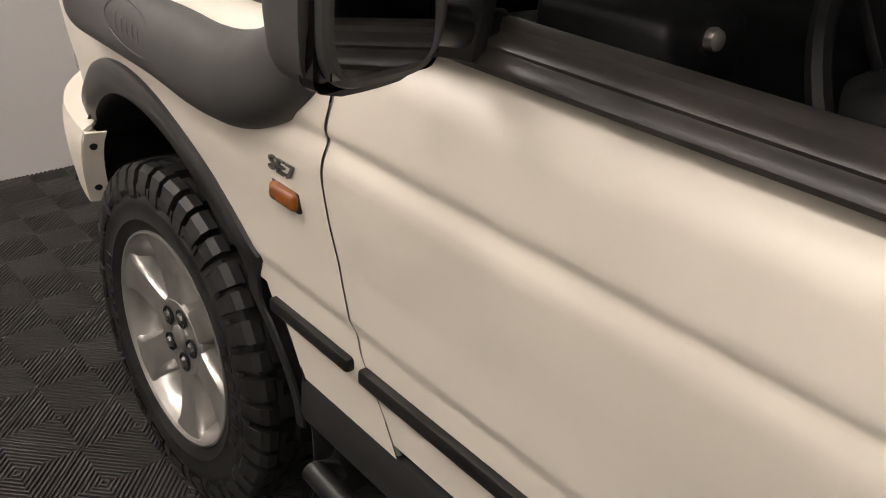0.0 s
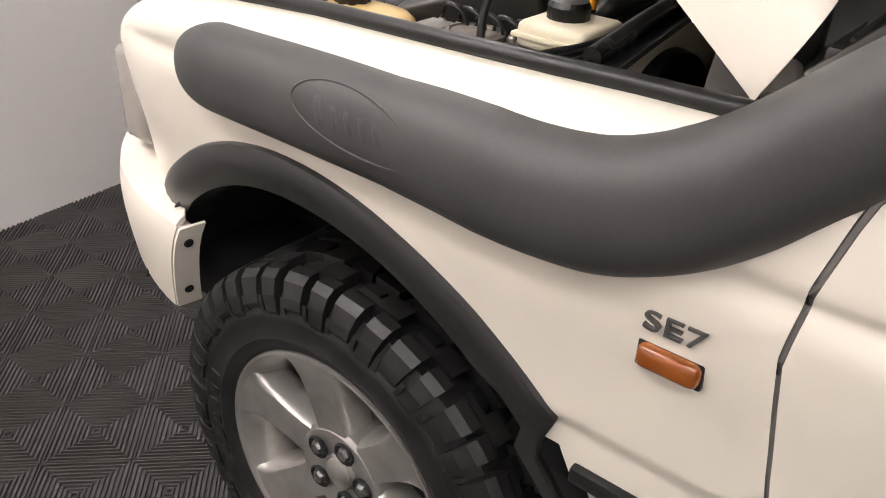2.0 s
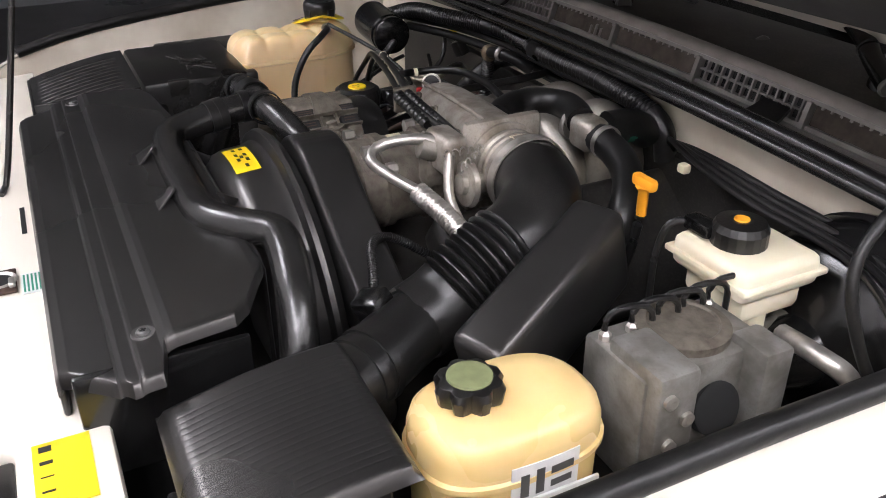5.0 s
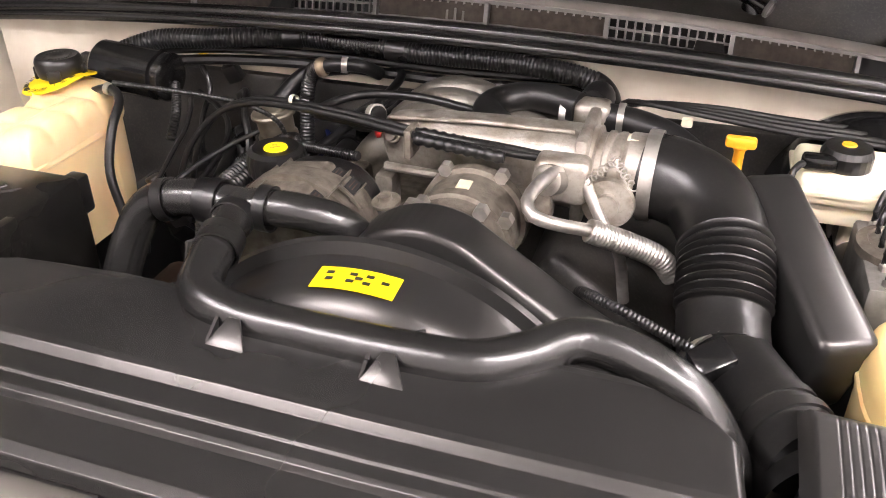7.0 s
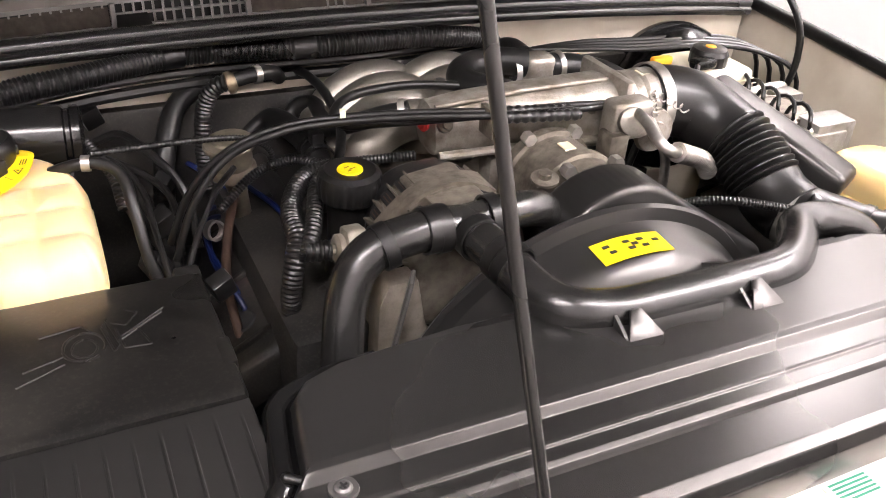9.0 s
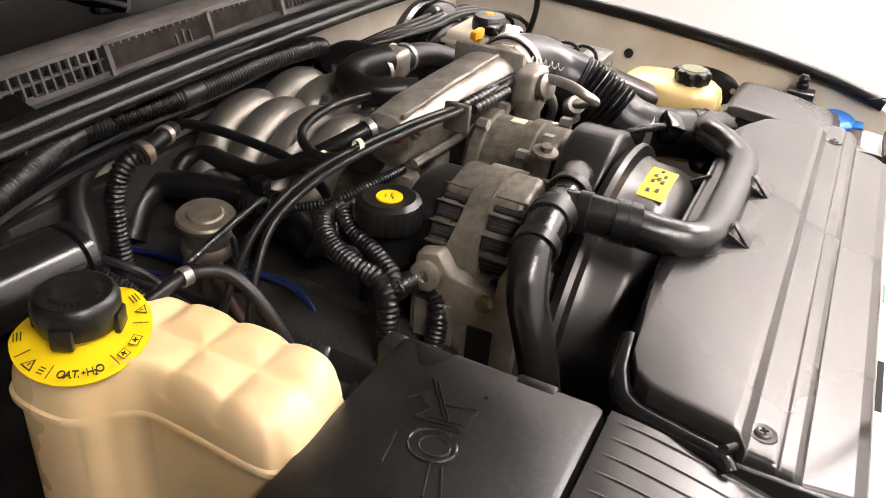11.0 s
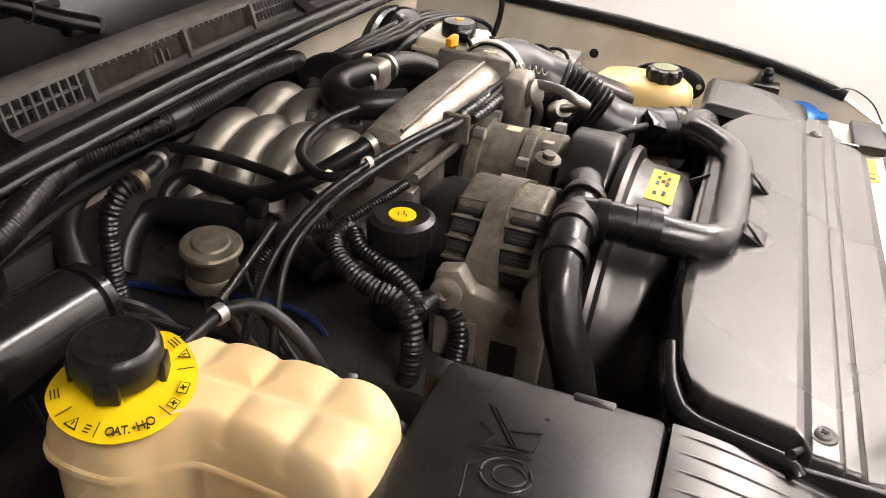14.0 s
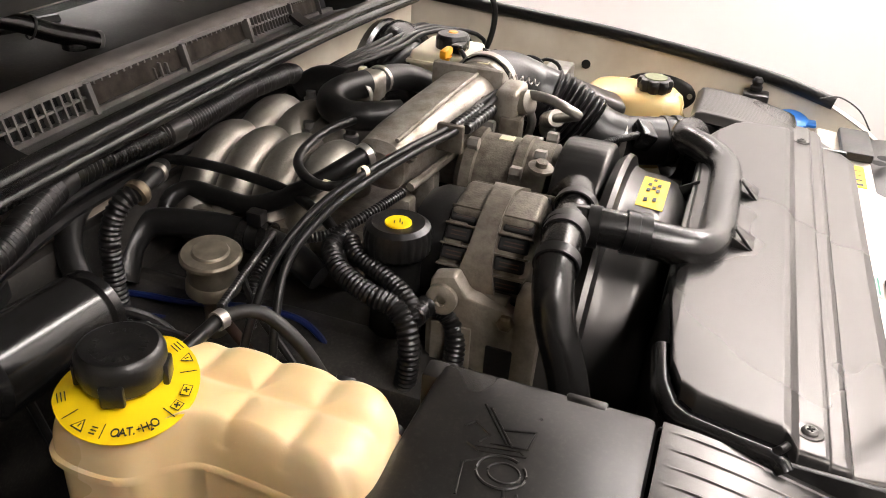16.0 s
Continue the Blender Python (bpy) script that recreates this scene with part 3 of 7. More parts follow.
def wheel(s, y, name="wheel"):
    w = new(name)
    w.parent = car
    tagged(w, "silver six-spoke alloy wheel with a knobbly black mud tyre")
    cx = s * 0.681
    m = Matrix.Translation((cx, y, 0.3935)) @ Matrix.Rotation(radians(90) * s, 4, "Y")
    prof = [(0.228, -0.11), (0.245, -0.128), (0.30, -0.138), (0.340, -0.130), (0.362, -0.112), (0.368, -0.06), (0.370, 0.0), (0.368, 0.06), (0.362, 0.112), (0.340, 0.130), (0.318, 0.137), (0.312, 0.1395), (0.306, 0.138), (0.276, 0.138), (0.272, 0.1395), (0.268, 0.137), (0.255, 0.132), (0.245, 0.124), (0.232, 0.10)]
    t = part("tyre", lathe(prof, 72, m, cap=False), TYRE, w, "black mud-terrain tyre with deep tread blocks")
    # tread blocks: two staggered centre rows, shoulder lugs that wrap onto the sidewall
    bm = bmesh.new()
    n, rnd = 42, random.Random(4)

    def lug(section, mid, wide, skew):
        z_mid = sum(z for z, r in section) / len(section)
        sides = []
        for sd in (-1, 1):
            sides.append([])
            for z, r in section:
                ang = mid + (sd * wide / 2 * (1.0 if r > 0.37 else 0.92) + skew * (z - z_mid)) / 0.39
                sides[-1].append(bm.verts.new((r * math.cos(ang), r * math.sin(ang), z)))
        k = len(section)
        for i in range(k):
            bm.faces.new((sides[0][i], sides[0][(i + 1) % k], sides[1][(i + 1) % k], sides[1][i]))
        bm.faces.new(sides[0][::-1])
        bm.faces.new(sides[1])

    for k in range(n):
        a, odd = radians(360 / n * k), k % 2
        for f in (1, -1):
            inner = 0.060 if odd else 0.084
            low = 0.316 if odd else 0.328
            turn = a + radians(f * 1.5 + rnd.uniform(-0.5, 0.5))
            lug([(f * z, r) for z, r in ((0.100, 0.360), (0.099, 0.390), (0.117, 0.388), (0.130, 0.377), (0.1385, 0.352), (0.1415, low + 0.008), (0.138, low), (0.120, 0.340))], turn, 0.046 - 0.010 * odd, f * 0.10)
            lug([(f * z, r) for z, r in ((inner, 0.360), (inner, 0.3915), (0.0945, 0.390), (0.095, 0.360))], turn + radians(1.6 if odd else -1.2), 0.040 + 0.006 * odd, f * 0.15)
            lug([(f * z, r) for z, r in ((0.128, 0.330), (0.1375, 0.350), (0.1405, 0.336), (0.1395, 0.322))], turn + radians(4.3), 0.010, 0.0)
            if not odd:
                lug([(f * z, r) for z, r in ((0.056, 0.360), (0.056, 0.380), (0.076, 0.384), (0.078, 0.360))], a + radians(f * 2.0 + rnd.uniform(-0.5, 0.5)), 0.034, 0.0)
            lug([(f * z, r) for z, r in ((0.006, 0.360), (0.005, 0.3915), (0.050, 0.3905), (0.051, 0.360))], a + radians(5 * (f > 0) + 3 + rnd.uniform(-0.6, 0.6)), 0.043 + 0.006 * odd, f * (0.35 if odd else -0.2))
    bm.transform(m)
    bmesh.ops.recalc_face_normals(bm, faces=bm.faces)
    tagged(part("tread", bm, TYRE, w, "", False), kind="stuff")
    # raised sidewall writing as plain bars, and small ribs
    for k in range(7):
        for a in (74 + k * 7.0, 254 + k * 7.0):
            part("sidewall_lettering", box(0.280, 0.303, -0.011 + 0.003 * (k % 2), 0.011, 0.1375, 0.1400, 0.0015, m=m @ pose(0, 0, 0, 0, 0, 180 + a)), TYRE, w)
    part("rim", lathe([(0.234, 0.126), (0.240, 0.131), (0.245, 0.130), (0.246, 0.124), (0.243, 0.110)], 72, m, cap=False), RIM, w, "silver alloy rim")
    part("rim_barrel", lathe([(0.2345, 0.1265), (0.228, 0.118), (0.220, 0.108), (0.212, 0.085), (0.204, 0.060), (0.200, 0.0), (0.20, -0.1), (0.238, -0.12)], 72, m, cap=False), RIM, w)
    part("rim_back", lathe([(0.0, -0.02), (0.188, -0.02), (0.19, -0.03)], 48, m), VOID, w)
    # disc coloured black to give the shade seen between the spokes
    part("brake_disc", lathe([(0.0, 0.012), (0.06, 0.012), (0.06, 0.004), (0.15, 0.004), (0.15, -0.015)], 48, m), RUBBER, w, "brake disc blackened as shade behind the spokes")
    part("hub_face", lathe([(0.0, 0.100), (0.028, 0.101), (0.031, 0.105), (0.036, 0.101), (0.086, 0.107), (0.094, 0.100), (0.098, 0.03)], 48, m), RIM, w)
    part("hub_cap", lathe([(0.030, 0.100), (0.029, 0.108), (0.024, 0.112), (0.0, 0.113)], 32, m), RIM, w)
    for k in range(6):
        # wide spokes with rounded shoulders and sloping flanks that leave small openings between them
        bm, rows = bmesh.new(), []
        for rad, hw, top in ((0.075, 0.039, 0.104), (0.10, 0.036, 0.107), (0.13, 0.036, 0.110), (0.16, 0.038, 0.113), (0.19, 0.043, 0.117), (0.212, 0.051, 0.121), (0.230, 0.070, 0.1245), (0.237, 0.084, 0.1265)):
            half = [(hw * 0.74, top), (hw * 0.90, top - 0.0015), (hw, top - 0.007), (hw + 0.003, top - 0.016), (hw + 0.006, top - 0.060)]
            rows.append([bm.verts.new((rad, yy, zz)) for yy, zz in [(-p, q) for p, q in half[::-1]] + half])
        for a, b in zip(rows, rows[1:]):
            for i in range(len(a) - 1):
                bm.faces.new((a[i], a[i + 1], b[i + 1], b[i]))
        bm.transform(m @ pose(0, 0, 0, 0, 0, 60 * k + 12))
        part("spoke", bm, RIM, w)
    for k in range(5):
        mm = m @ pose(0, 0, 0, 0, 0, 72 * k + 92) @ pose(0.0575, 0, 0.094)
        part("wheel_nut", lathe([(0.0135, 0.0), (0.0135, 0.016), (0.010, 0.021), (0.0, 0.022)], 6, mm), BADGE, w, "steel wheel nut", False)
        part("nut_recess", lathe([(0.0200, 0.0095), (0.0225, 0.0145), (0.0195, 0.0170), (0.0150, 0.0120)], 20, mm, cap=False), VOID, w)
    return w


wheel(1, 0.0165)
wheel(-1, 0.0165)
wheel(1, 2.54)
wheel(-1, 2.54)
part("front_axle", sweep([Vector((-0.6, 0, 0.395)), Vector((0.6, 0, 0.395))], 0.05, 14), VOID, car)
part("rear_axle", sweep([Vector((-0.6, 2.54, 0.395)), Vector((0.6, 2.54, 0.395))], 0.05, 14), VOID, car)
part("chassis", box(-0.36, 0.36, -0.5, 3.5, 0.45, 0.56, 0.01), VOID, car)
part("rear_body_side", box(-0.80, 0.80, 3.0, 3.56, 0.45, 0.62, 0.02), TRIM, car)
for s in (1, -1):
    part("step_bar", sweep(spline([(s * 0.60, 0.52, 0.48), (s * 0.80, 0.62, 0.47), (s * 0.84, 0.75, 0.47), (s * 0.84, 2.2, 0.47)], 0.05), 0.022, 12), RUBBER, car, "black tubular side step")

# ---- outer trim ----
YZ = Matrix(((0, 0, 1, 0), (1, 0, 0, 0), (0, 1, 0, 0), (0, 0, 0, 1)))
# air intake along the wing and up the pillar
SN = [(0.834, -0.216, 1.085), (0.836, -0.197, 1.085), (0.840, -0.12, 1.087), (0.848, 0.05, 1.094), (0.852, 0.25, 1.097), (0.853, 0.40, 1.096), (0.853, 0.49, 1.111), (0.848, 0.575, 1.156), (0.833, 0.685, 1.258), (0.820, 0.82, 1.382), (0.790, 1.02, 1.555), (0.752, 1.22, 1.73), (0.74, 1.3, 1.90)]
snork = part("snorkel", sweep(spline(SN, 0.005), lambda d, q: (0.0590 + 0.0060 * min(1.0, d / 0.45) + 0.011 * max(0.0, min(1.0, (d - 0.42) / 0.25))) * math.sqrt(max(0.002, 1 - (1 - min(1, d / 0.10)) ** 2.4)) * lerp([(0.55, 1.0), (0.70, 0.90), (0.85, 0.77), (1.05, 0.68)], d), 40, flat=0.92, square=0.86), TRIM, car, "dark grey moulded plastic raised air intake")


def snorkel_x(y, z):
    """The outer face of the straight lower part."""
    r = 0.0590 + 0.0060 * min(1.0, (y + 0.216) / 0.45)
    c = 0.848 + 0.02 * (y - 0.05)
    zc = 1.094 + 0.015 * (y - 0.05)
    return c + 0.92 * r * max(0.0, 1 - abs((z - zc) / r) ** 2.326) ** 0.43


def on_snorkel(dy, dz, lift=0.0):
    y, z = 0.173 + dy, 1.112 - 0.04 * dy + dz
    return Vector((snorkel_x(y, z) + lift, y, z))


part("embossed_oval", sweep([on_snorkel(0.098 * math.cos(radians(a)) - 0.014 * math.sin(radians(a)), 0.034 * math.sin(radians(a)), 0.0003) for a in range(0, 361, 6)], 0.0019, 6, up=(1, 0, 0)), TRIM, snork)
# plain raised strokes inside the oval
for y, w in ((-0.052, 0.013), (-0.026, 0.009), (-0.004, 0.010), (0.018, 0.009), (0.040, 0.010), (0.062, 0.006)):
    tall = 0.016 if w > 0.012 else 0.012
    part("embossed_bar", sheet(lambda u, v: on_snorkel(y + w * (u - 0.5) - 0.35 * tall * v, tall * v, 0.0016 - 0.0012 * max(abs(2 * u - 1), abs(v)) ** 6)[:], steps(0, 1, 6), steps(-1, 1, 8), 0.0012), TRIM, snork)
# side lamp and badge
part("side_repeater", box(0.852, 0.872, 0.523, 0.590, 0.948, 0.977, 0.0095, 4), LENS, car, "amber side indicator lens")
part("side_repeater_gasket", box(0.852, 0.8625, 0.521, 0.592, 0.946, 0.979, 0.003), RUBBER, car)
letters("badge", "SE7", 0.036, Matrix.Translation((0.868, 0.557, 1.006)) @ YZ @ Matrix.Diagonal((1.25, 0.85, 1, 1)), BADGE, car, 0.003)
# headlamps, grille, bumper, bull bar
for s in (1, -1):
    hl = part("headlamp", box(s * 0.46, s * 0.735, -0.60, -0.50, 0.815, 0.998, 0.02, 3), CLEAR_GREY, car, "clear headlamp unit")
    part("headlamp_corner", sheet(lambda u, v: (s * (side_x(-0.490, 0.812 + 0.19 * v) - 0.004 - 0.050 * u - 0.060 * u * u), -0.490 - 0.085 * u, 0.812 + 0.200 * v), steps(0, 1, 10), steps(0, 1, 8), 0.012), CORNER_LENS, hl, "brownish corner lamp lens")
    def outer(u, v):
        return s * (0.836 - 0.014 * u - 0.225 * u ** 2.9 - 0.030 * (1 - v) ** 1.6 - 0.010 * v ** 6)
    b = part("bumper_end", sheet(lambda u, v: (outer(u, v), -0.316 - 0.067 * (1 - v) * (1 - u) - 0.41 * u, 0.565 + 0.11 * min(1.0, u / 0.7) ** 1.4 + (0.20 + 0.045 * u - 0.11 * min(1.0, u / 0.7) ** 1.4) * v), steps(0, 1, 20), steps(0, 1, 14), 0.03), PAINT, car, "cream painted bumper end")
    part("bumper_top", sheet(lambda u, v: (outer(u, 1.0) - s * (0.02 + 0.11 * min(1.0, u / 0.35)) * v, -0.320 - 0.41 * u, 0.765 + 0.045 * u + 0.012 * math.sin(v * math.pi / 2)), steps(0, 1, 20), steps(0, 1, 4), 0.01), PAINT, b)
    part("bumper_end_cap", sheet(lambda u, v: (outer(0, v) - s * 0.045 * u, -0.312 - 0.067 * (1 - v) + 0.010 * u, 0.570 + 0.195 * v), steps(0, 1, 2), steps(0, 1, 8), 0.006), PAINT, b)
    for z in (0.610, 0.728):
        part("bumper_bolt", lathe([(0.009, 0.0), (0.008, 0.003), (0.0, 0.004)], 12, axis((outer(0, (z - 0.57) / 0.195) - s * 0.022, -0.3005 - 0.067 * (0.765 - z) / 0.195, z), (s * 0.22, 1, -0.33))), VOID, b)
part("front_bumper", box(-0.60, 0.60, -0.76, -0.56, 0.565, 0.81, 0.04, 3), PAINT, car, "cream painted front bumper")
part("grille", box(-0.46, 0.46, -0.60, -0.52, 0.83, 1.05, 0.01), PLASTIC, car, "black plastic grille")
bull = part("bull_bar", sweep(spline([(-0.46, -0.63, 0.62), (-0.475, -0.64, 0.95), (-0.46, -0.642, 1.075), (-0.40, -0.645, 1.10), (0.0, -0.65, 1.105), (0.40, -0.645, 1.10), (0.46, -0.642, 1.075), (0.475, -0.64, 0.95), (0.46, -0.63, 0.62)], 0.02), 0.027, 28, square=0.45), TRIM, car, "black steel bull bar")
part("bull_bar_plate", box(-0.45, 0.45, -0.655, -0.640, 0.93, 1.09, 0.006), GLOSS, bull)
part("bull_bar_lower_plate", box(-0.45, 0.45, -0.70, -0.63, 0.50, 0.64, 0.02), GLOSS, bull)

# open bonnet
bonnet_m = Matrix.Translation((0, 0.577, 1.295)) @ Matrix.Rotation(-radians(38.3), 4, "X")


def bonnet_skin(u, v):
    """Flat skin with deep rounded flanks and a turned-down nose."""
    p, sgn = abs(u), 1 if u >= 0 else -1
    a = max(0.0, (p - 0.8) / 0.2)
    x = 0.69 * min(p, 0.8) / 0.8 + 0.058 * math.sin(a * math.pi / 2)
    z = 0.012 * (1 - min(1, p / 0.8) ** 2) - 0.100 * a ** 1.7 - 0.05 * max(0.0, (v - 0.9) / 0.1) ** 2
    return (sgn * x * (1 - 0.05 * v), -1.10 * v + 0.032 * a * (1 - v), z)


bon = part("bonnet", sheet(bonnet_skin, steps(-1, -0.8, 12) + steps(-0.7, 0.7, 10) + steps(0.8, 1, 12), steps(0, 0.9, 12) + steps(0.92, 1, 6), 0.006), PAINT, car, "cream painted bonnet, propped open")
bon.data.transform(bonnet_m)
liner = part("bonnet_underside", sheet(lambda u, v: (0.65 * u, -0.08 - 0.95 * v, -0.020 - 0.010 * math.sin(v * 9) ** 2), steps(-1, 1, 12), steps(0, 1, 30), 0.008), FELT, bon, "dark grey bonnet insulation pad")
liner.data.transform(bonnet_m)
for hx in (0.64, -0.64):
    part("bonnet_hinge", box(hx - 0.012, hx + 0.012, 0.535, 0.560, 1.20, 1.300, 0.003), PLASTIC, bon, "black steel hinge arm")

# ---- engine bay shell ----
part("bay_floor", box(-0.74, 0.74, -0.45, 0.50, 0.56, 0.62, 0), VOID, car)
part("bulkhead", sheet(lambda u, v: (0.77 * u, 0.392 + 0.004 * math.sin(u * 5), 0.70 + (0.530 - 0.05 * u * u) * v), steps(-1, 1, 24), steps(0, 1, 4), 0.004), INNER_PAINT, car, "cream painted bulkhead")
part("bulkhead_mat", box(-0.60, 0.62, 0.366, 0.386, 0.70, 1.146, 0.008), DUSTY, car, "black bulkhead insulation")


def cowl_at(x, out=0.0, h=0.0):
    """A place on the bowed cowl: out towards the windscreen, h up from the foot of its slots."""
    return (x, 0.407 + 0.24 * x * x + out, 1.243 - 0.153 * x * x + h)


def bent(x0, x1, o0, o1, h0, h1, n=1):
    """A bar of the cowl between two places across, following its bow."""
    bm = bmesh.new()
    rings = [[bm.verts.new(cowl_at(x, o + 0.30 * h, h)) for o, h in ((o0, h0), (o1, h0), (o1, h1), (o0, h1))] for x in steps(x0, x1, n)]
    for a, b in zip(rings, rings[1:]):
        for k in range(4):
            bm.faces.new((a[k], a[(k + 1) % 4], b[(k + 1) % 4], b[k]))
    bm.faces.new(rings[0][::-1])
    bm.faces.new(rings[-1])
    return bm


part("bulkhead_seal", sweep(spline([(x, 0.355 + 0.04 * x * x, 1.2475 - 0.07 * x * x) for x in steps(-0.77, 0.77, 14)], 0.03), 0.0105, 14), HOSE, car, "black rubber bulkhead seal")
part("bulkhead_seal_lip", sweep(spline([(x, 0.345 + 0.05 * x * x, 1.2355 - 0.07 * x * x) for x in steps(-0.77, 0.77, 14)], 0.03), 0.0085, 12), HOSE, car, "black rubber bulkhead seal lip")
part("bulkhead_seal_channel", sheet(lambda x, v: (x, 0.350 + 0.03 * v + 0.045 * x * x, 1.231 + 0.008 * v - 0.07 * x * x), steps(-0.77, 0.77, 20), steps(0, 1, 2), 0.006), RUBBER, car)
LEDGE = [(-0.052, -0.002), (-0.048, 0.004), (-0.040, 0.005), (-0.022, 0.001), (-0.010, -0.003), (-0.003, -0.004), (0.0, -0.001)]
cowl = part("cowl_panel", sheet(lambda x, k: cowl_at(x, *LEDGE[k]), steps(-0.72, 0.72, 36), list(range(7)), 0.003), GREY, car, "grey plastic cowl panel below the windscreen")
# black strip put in as the shade behind the slots
part("cowl_slot_shade", bent(-0.72, 0.72, 0.012, 0.016, -0.004, 0.034, 36), VOID, cowl)
part("cowl_lower_rail", bent(-0.72, 0.72, -0.002, 0.006, -0.004, 0.001, 36), GREY, cowl)
part("cowl_upper_rail", bent(-0.72, 0.72, -0.002, 0.012, 0.027, 0.033, 36), GREY, cowl)
TOPLIP = [(0.006, 0.033), (0.010, 0.037), (0.020, 0.039), (0.034, 0.039), (0.040, 0.036), (0.044, 0.030)]
part("cowl_top_lip", sheet(lambda x, k: cowl_at(x, *TOPLIP[k]), steps(-0.72, 0.72, 36), list(range(6)), 0.002), PALE_GREY, cowl, "worn pale grey cowl lip")
part("cowl_well", sheet(lambda x, v: (x, 0.451 + 0.24 * x * x + (0.155 - 0.24 * x * x) * v, 1.272 - 0.153 * x * x + (0.004 + 0.13 * x * x) * v), steps(-0.72, 0.72, 24), steps(0, 1, 4), 0.004), DUSTY, cowl, "black well below the windscreen")
for s in (1, -1):
    part("cowl_end", box(s * 0.722, s * 0.79, 0.42, 0.62, 1.10, 1.190, 0.012), PLASTIC, cowl, "black plastic cowl end")
part("screen_base", box(-0.75, 0.75, 0.590, 0.66, 1.18, 1.262, 0.005), GLOSS, cowl)
for k in range(8):
    x0 = -0.584 + 0.1672 * k
    x1 = x0 + 0.1672
    part("slot_divider", bent(x0 - 0.003, x0 + 0.003, -0.007, 0.006, -0.004, 0.029), GREY, cowl)
    if k in (2, 5):
        for i in range(13):
            part("grille_bar", bent(x0 + 0.0125 + i * 0.0119, x0 + 0.0151 + i * 0.0119, -0.001, 0.005, 0.001, 0.027), GREY, cowl, "", False)
        part("grille_bar", bent(x0 + 0.003, x1 - 0.003, 0.0, 0.005, 0.0128, 0.0152, 6), GREY, cowl, "", False)
    elif k < 7:
        part("slot_foam", sheet(lambda u, v: cowl_at(x0 + 0.004 + 0.159 * u, 0.0035 + 0.30 * 0.026 * v + 0.0012 * math.sin(23 * u + k), 0.001 + (0.0245 + 0.0022 * math.sin(9 * u + 2 * k)) * v), steps(0, 1, 30), steps(0, 1, 3), 0.001), FOAM, cowl, "dusty brown foam in the slot")
        for i in range(13):
            part("grille_tip", bent(x0 + 0.0125 + i * 0.0119, x0 + 0.0149 + i * 0.0119, -0.001, 0.003, 0.0235, 0.027), GREY, cowl, "", False)
        for i in ((8, 9, 10) if k == 3 else ()):
            part("grille_tip", bent(x0 + 0.0125 + i * 0.0119, x0 + 0.0149 + i * 0.0119, -0.001, 0.003, 0.001, 0.014 + 0.003 * (i % 2)), GREY, cowl, "", False)
for x in (-0.229, 0.391):
    part("cowl_rest", sheet(lambda u, v: cowl_at(x + (u - 0.5) * (0.05 - 0.014 * v), -0.060 + 0.045 * v, 0.004 + 0.016 * v * v), steps(0, 1, 8), steps(0, 1, 6), 0.006), RUBBER, cowl, "black rubber bonnet rest")
for xa, ya, za in ((0.014, 0.479, 1.282), (0.46, 0.53, 1.265)):
    w = part("wiper_arm", sweep(spline([(xa, ya, za), (xa - 0.045, ya + 0.022, za + 0.018), (xa - 0.092, ya + 0.044, za + 0.040), (xa - 0.25, ya + 0.098, za + 0.088)], 0.01), lambda d, q: 0.0118 - 0.004 * q, 14, flat=1.25), GLOSS, car, "black windscreen wiper arm")
    part("wiper_arm_end", lathe([(0.0122, 0.0), (0.0132, 0.002), (0.0132, 0.005), (0.0112, 0.007), (0.0100, 0.0045), (0.0, 0.0040)], 24, axis((xa - 0.001, ya, za), (0.86, -0.40, -0.32))), BADGE, w, "worn grey end cap")
    part("arm_joint", lathe([(0.0135, -0.0015), (0.0140, 0.0), (0.0135, 0.0015)], 20, axis((xa - 0.062, ya + 0.030, za + 0.026), (0.86, -0.40, -0.36)), cap=False), VOID, w)
    part("wiper_pivot", lathe([(0.0, 0.012), (0.012, 0.010), (0.015, 0.0), (0.015, -0.04)], 20, pose(xa - 0.02, ya + 0.012, za - 0.002)), GLOSS, w)
    part("wiper_blade", sweep([Vector((xa + 0.05, ya + 0.10, za)), Vector((xa - 0.45, ya + 0.13, za + 0.035))], 0.007, 6), RUBBER, w)
part("washer_jet", lathe([(0.0, 0.022), (0.010, 0.019), (0.015, 0.010), (0.016, 0.0)], 24, pose(0.248, 0.545, 1.252, -25, 10) @ Matrix.Diagonal((1.0, 1.7, 1, 1))), BADGE, cowl, "worn grey oval cap")
# slam panel
slam = part("slam_panel", slab([(-0.68, -0.455), (-0.46, -0.455), (-0.44, -0.475), (0.44, -0.475), (0.46, -0.455), (0.68, -0.455), (0.70, -0.378), (-0.70, -0.378)], 0.043, Matrix.Translation((0, 0, 1.098)), 0.006), PAINT, car, "cream painted slam panel above the grille")
part("warning_sticker", box(0.463, 0.544, -0.441, -0.396, 1.0982, 1.0995, 0.0), YELLOW, slam, "yellow warning sticker", False)
for i in range(4):
    part("print_bar", box(0.468 + i * 0.019, 0.475 + i * 0.016, -0.436, -0.426, 1.0995, 1.1, 0.0), PRINT, slam, "", False)
part("paint_code_label", box(0.150, 0.198, -0.436, -0.415, 1.0982, 1.0995, 0.0), WHITE, slam, "white data label", False)
for i in range(5):
    part("print_bar", box(0.154, 0.194, -0.434 + i * 0.004, -0.432 + i * 0.004, 1.0995, 1.1, 0.0), GREEN, slam, "", False)
part("slam_slot", box(-0.041, 0.041, -0.430, -0.424, 1.0975, 1.0985, 0.0), VOID, slam, "", False)
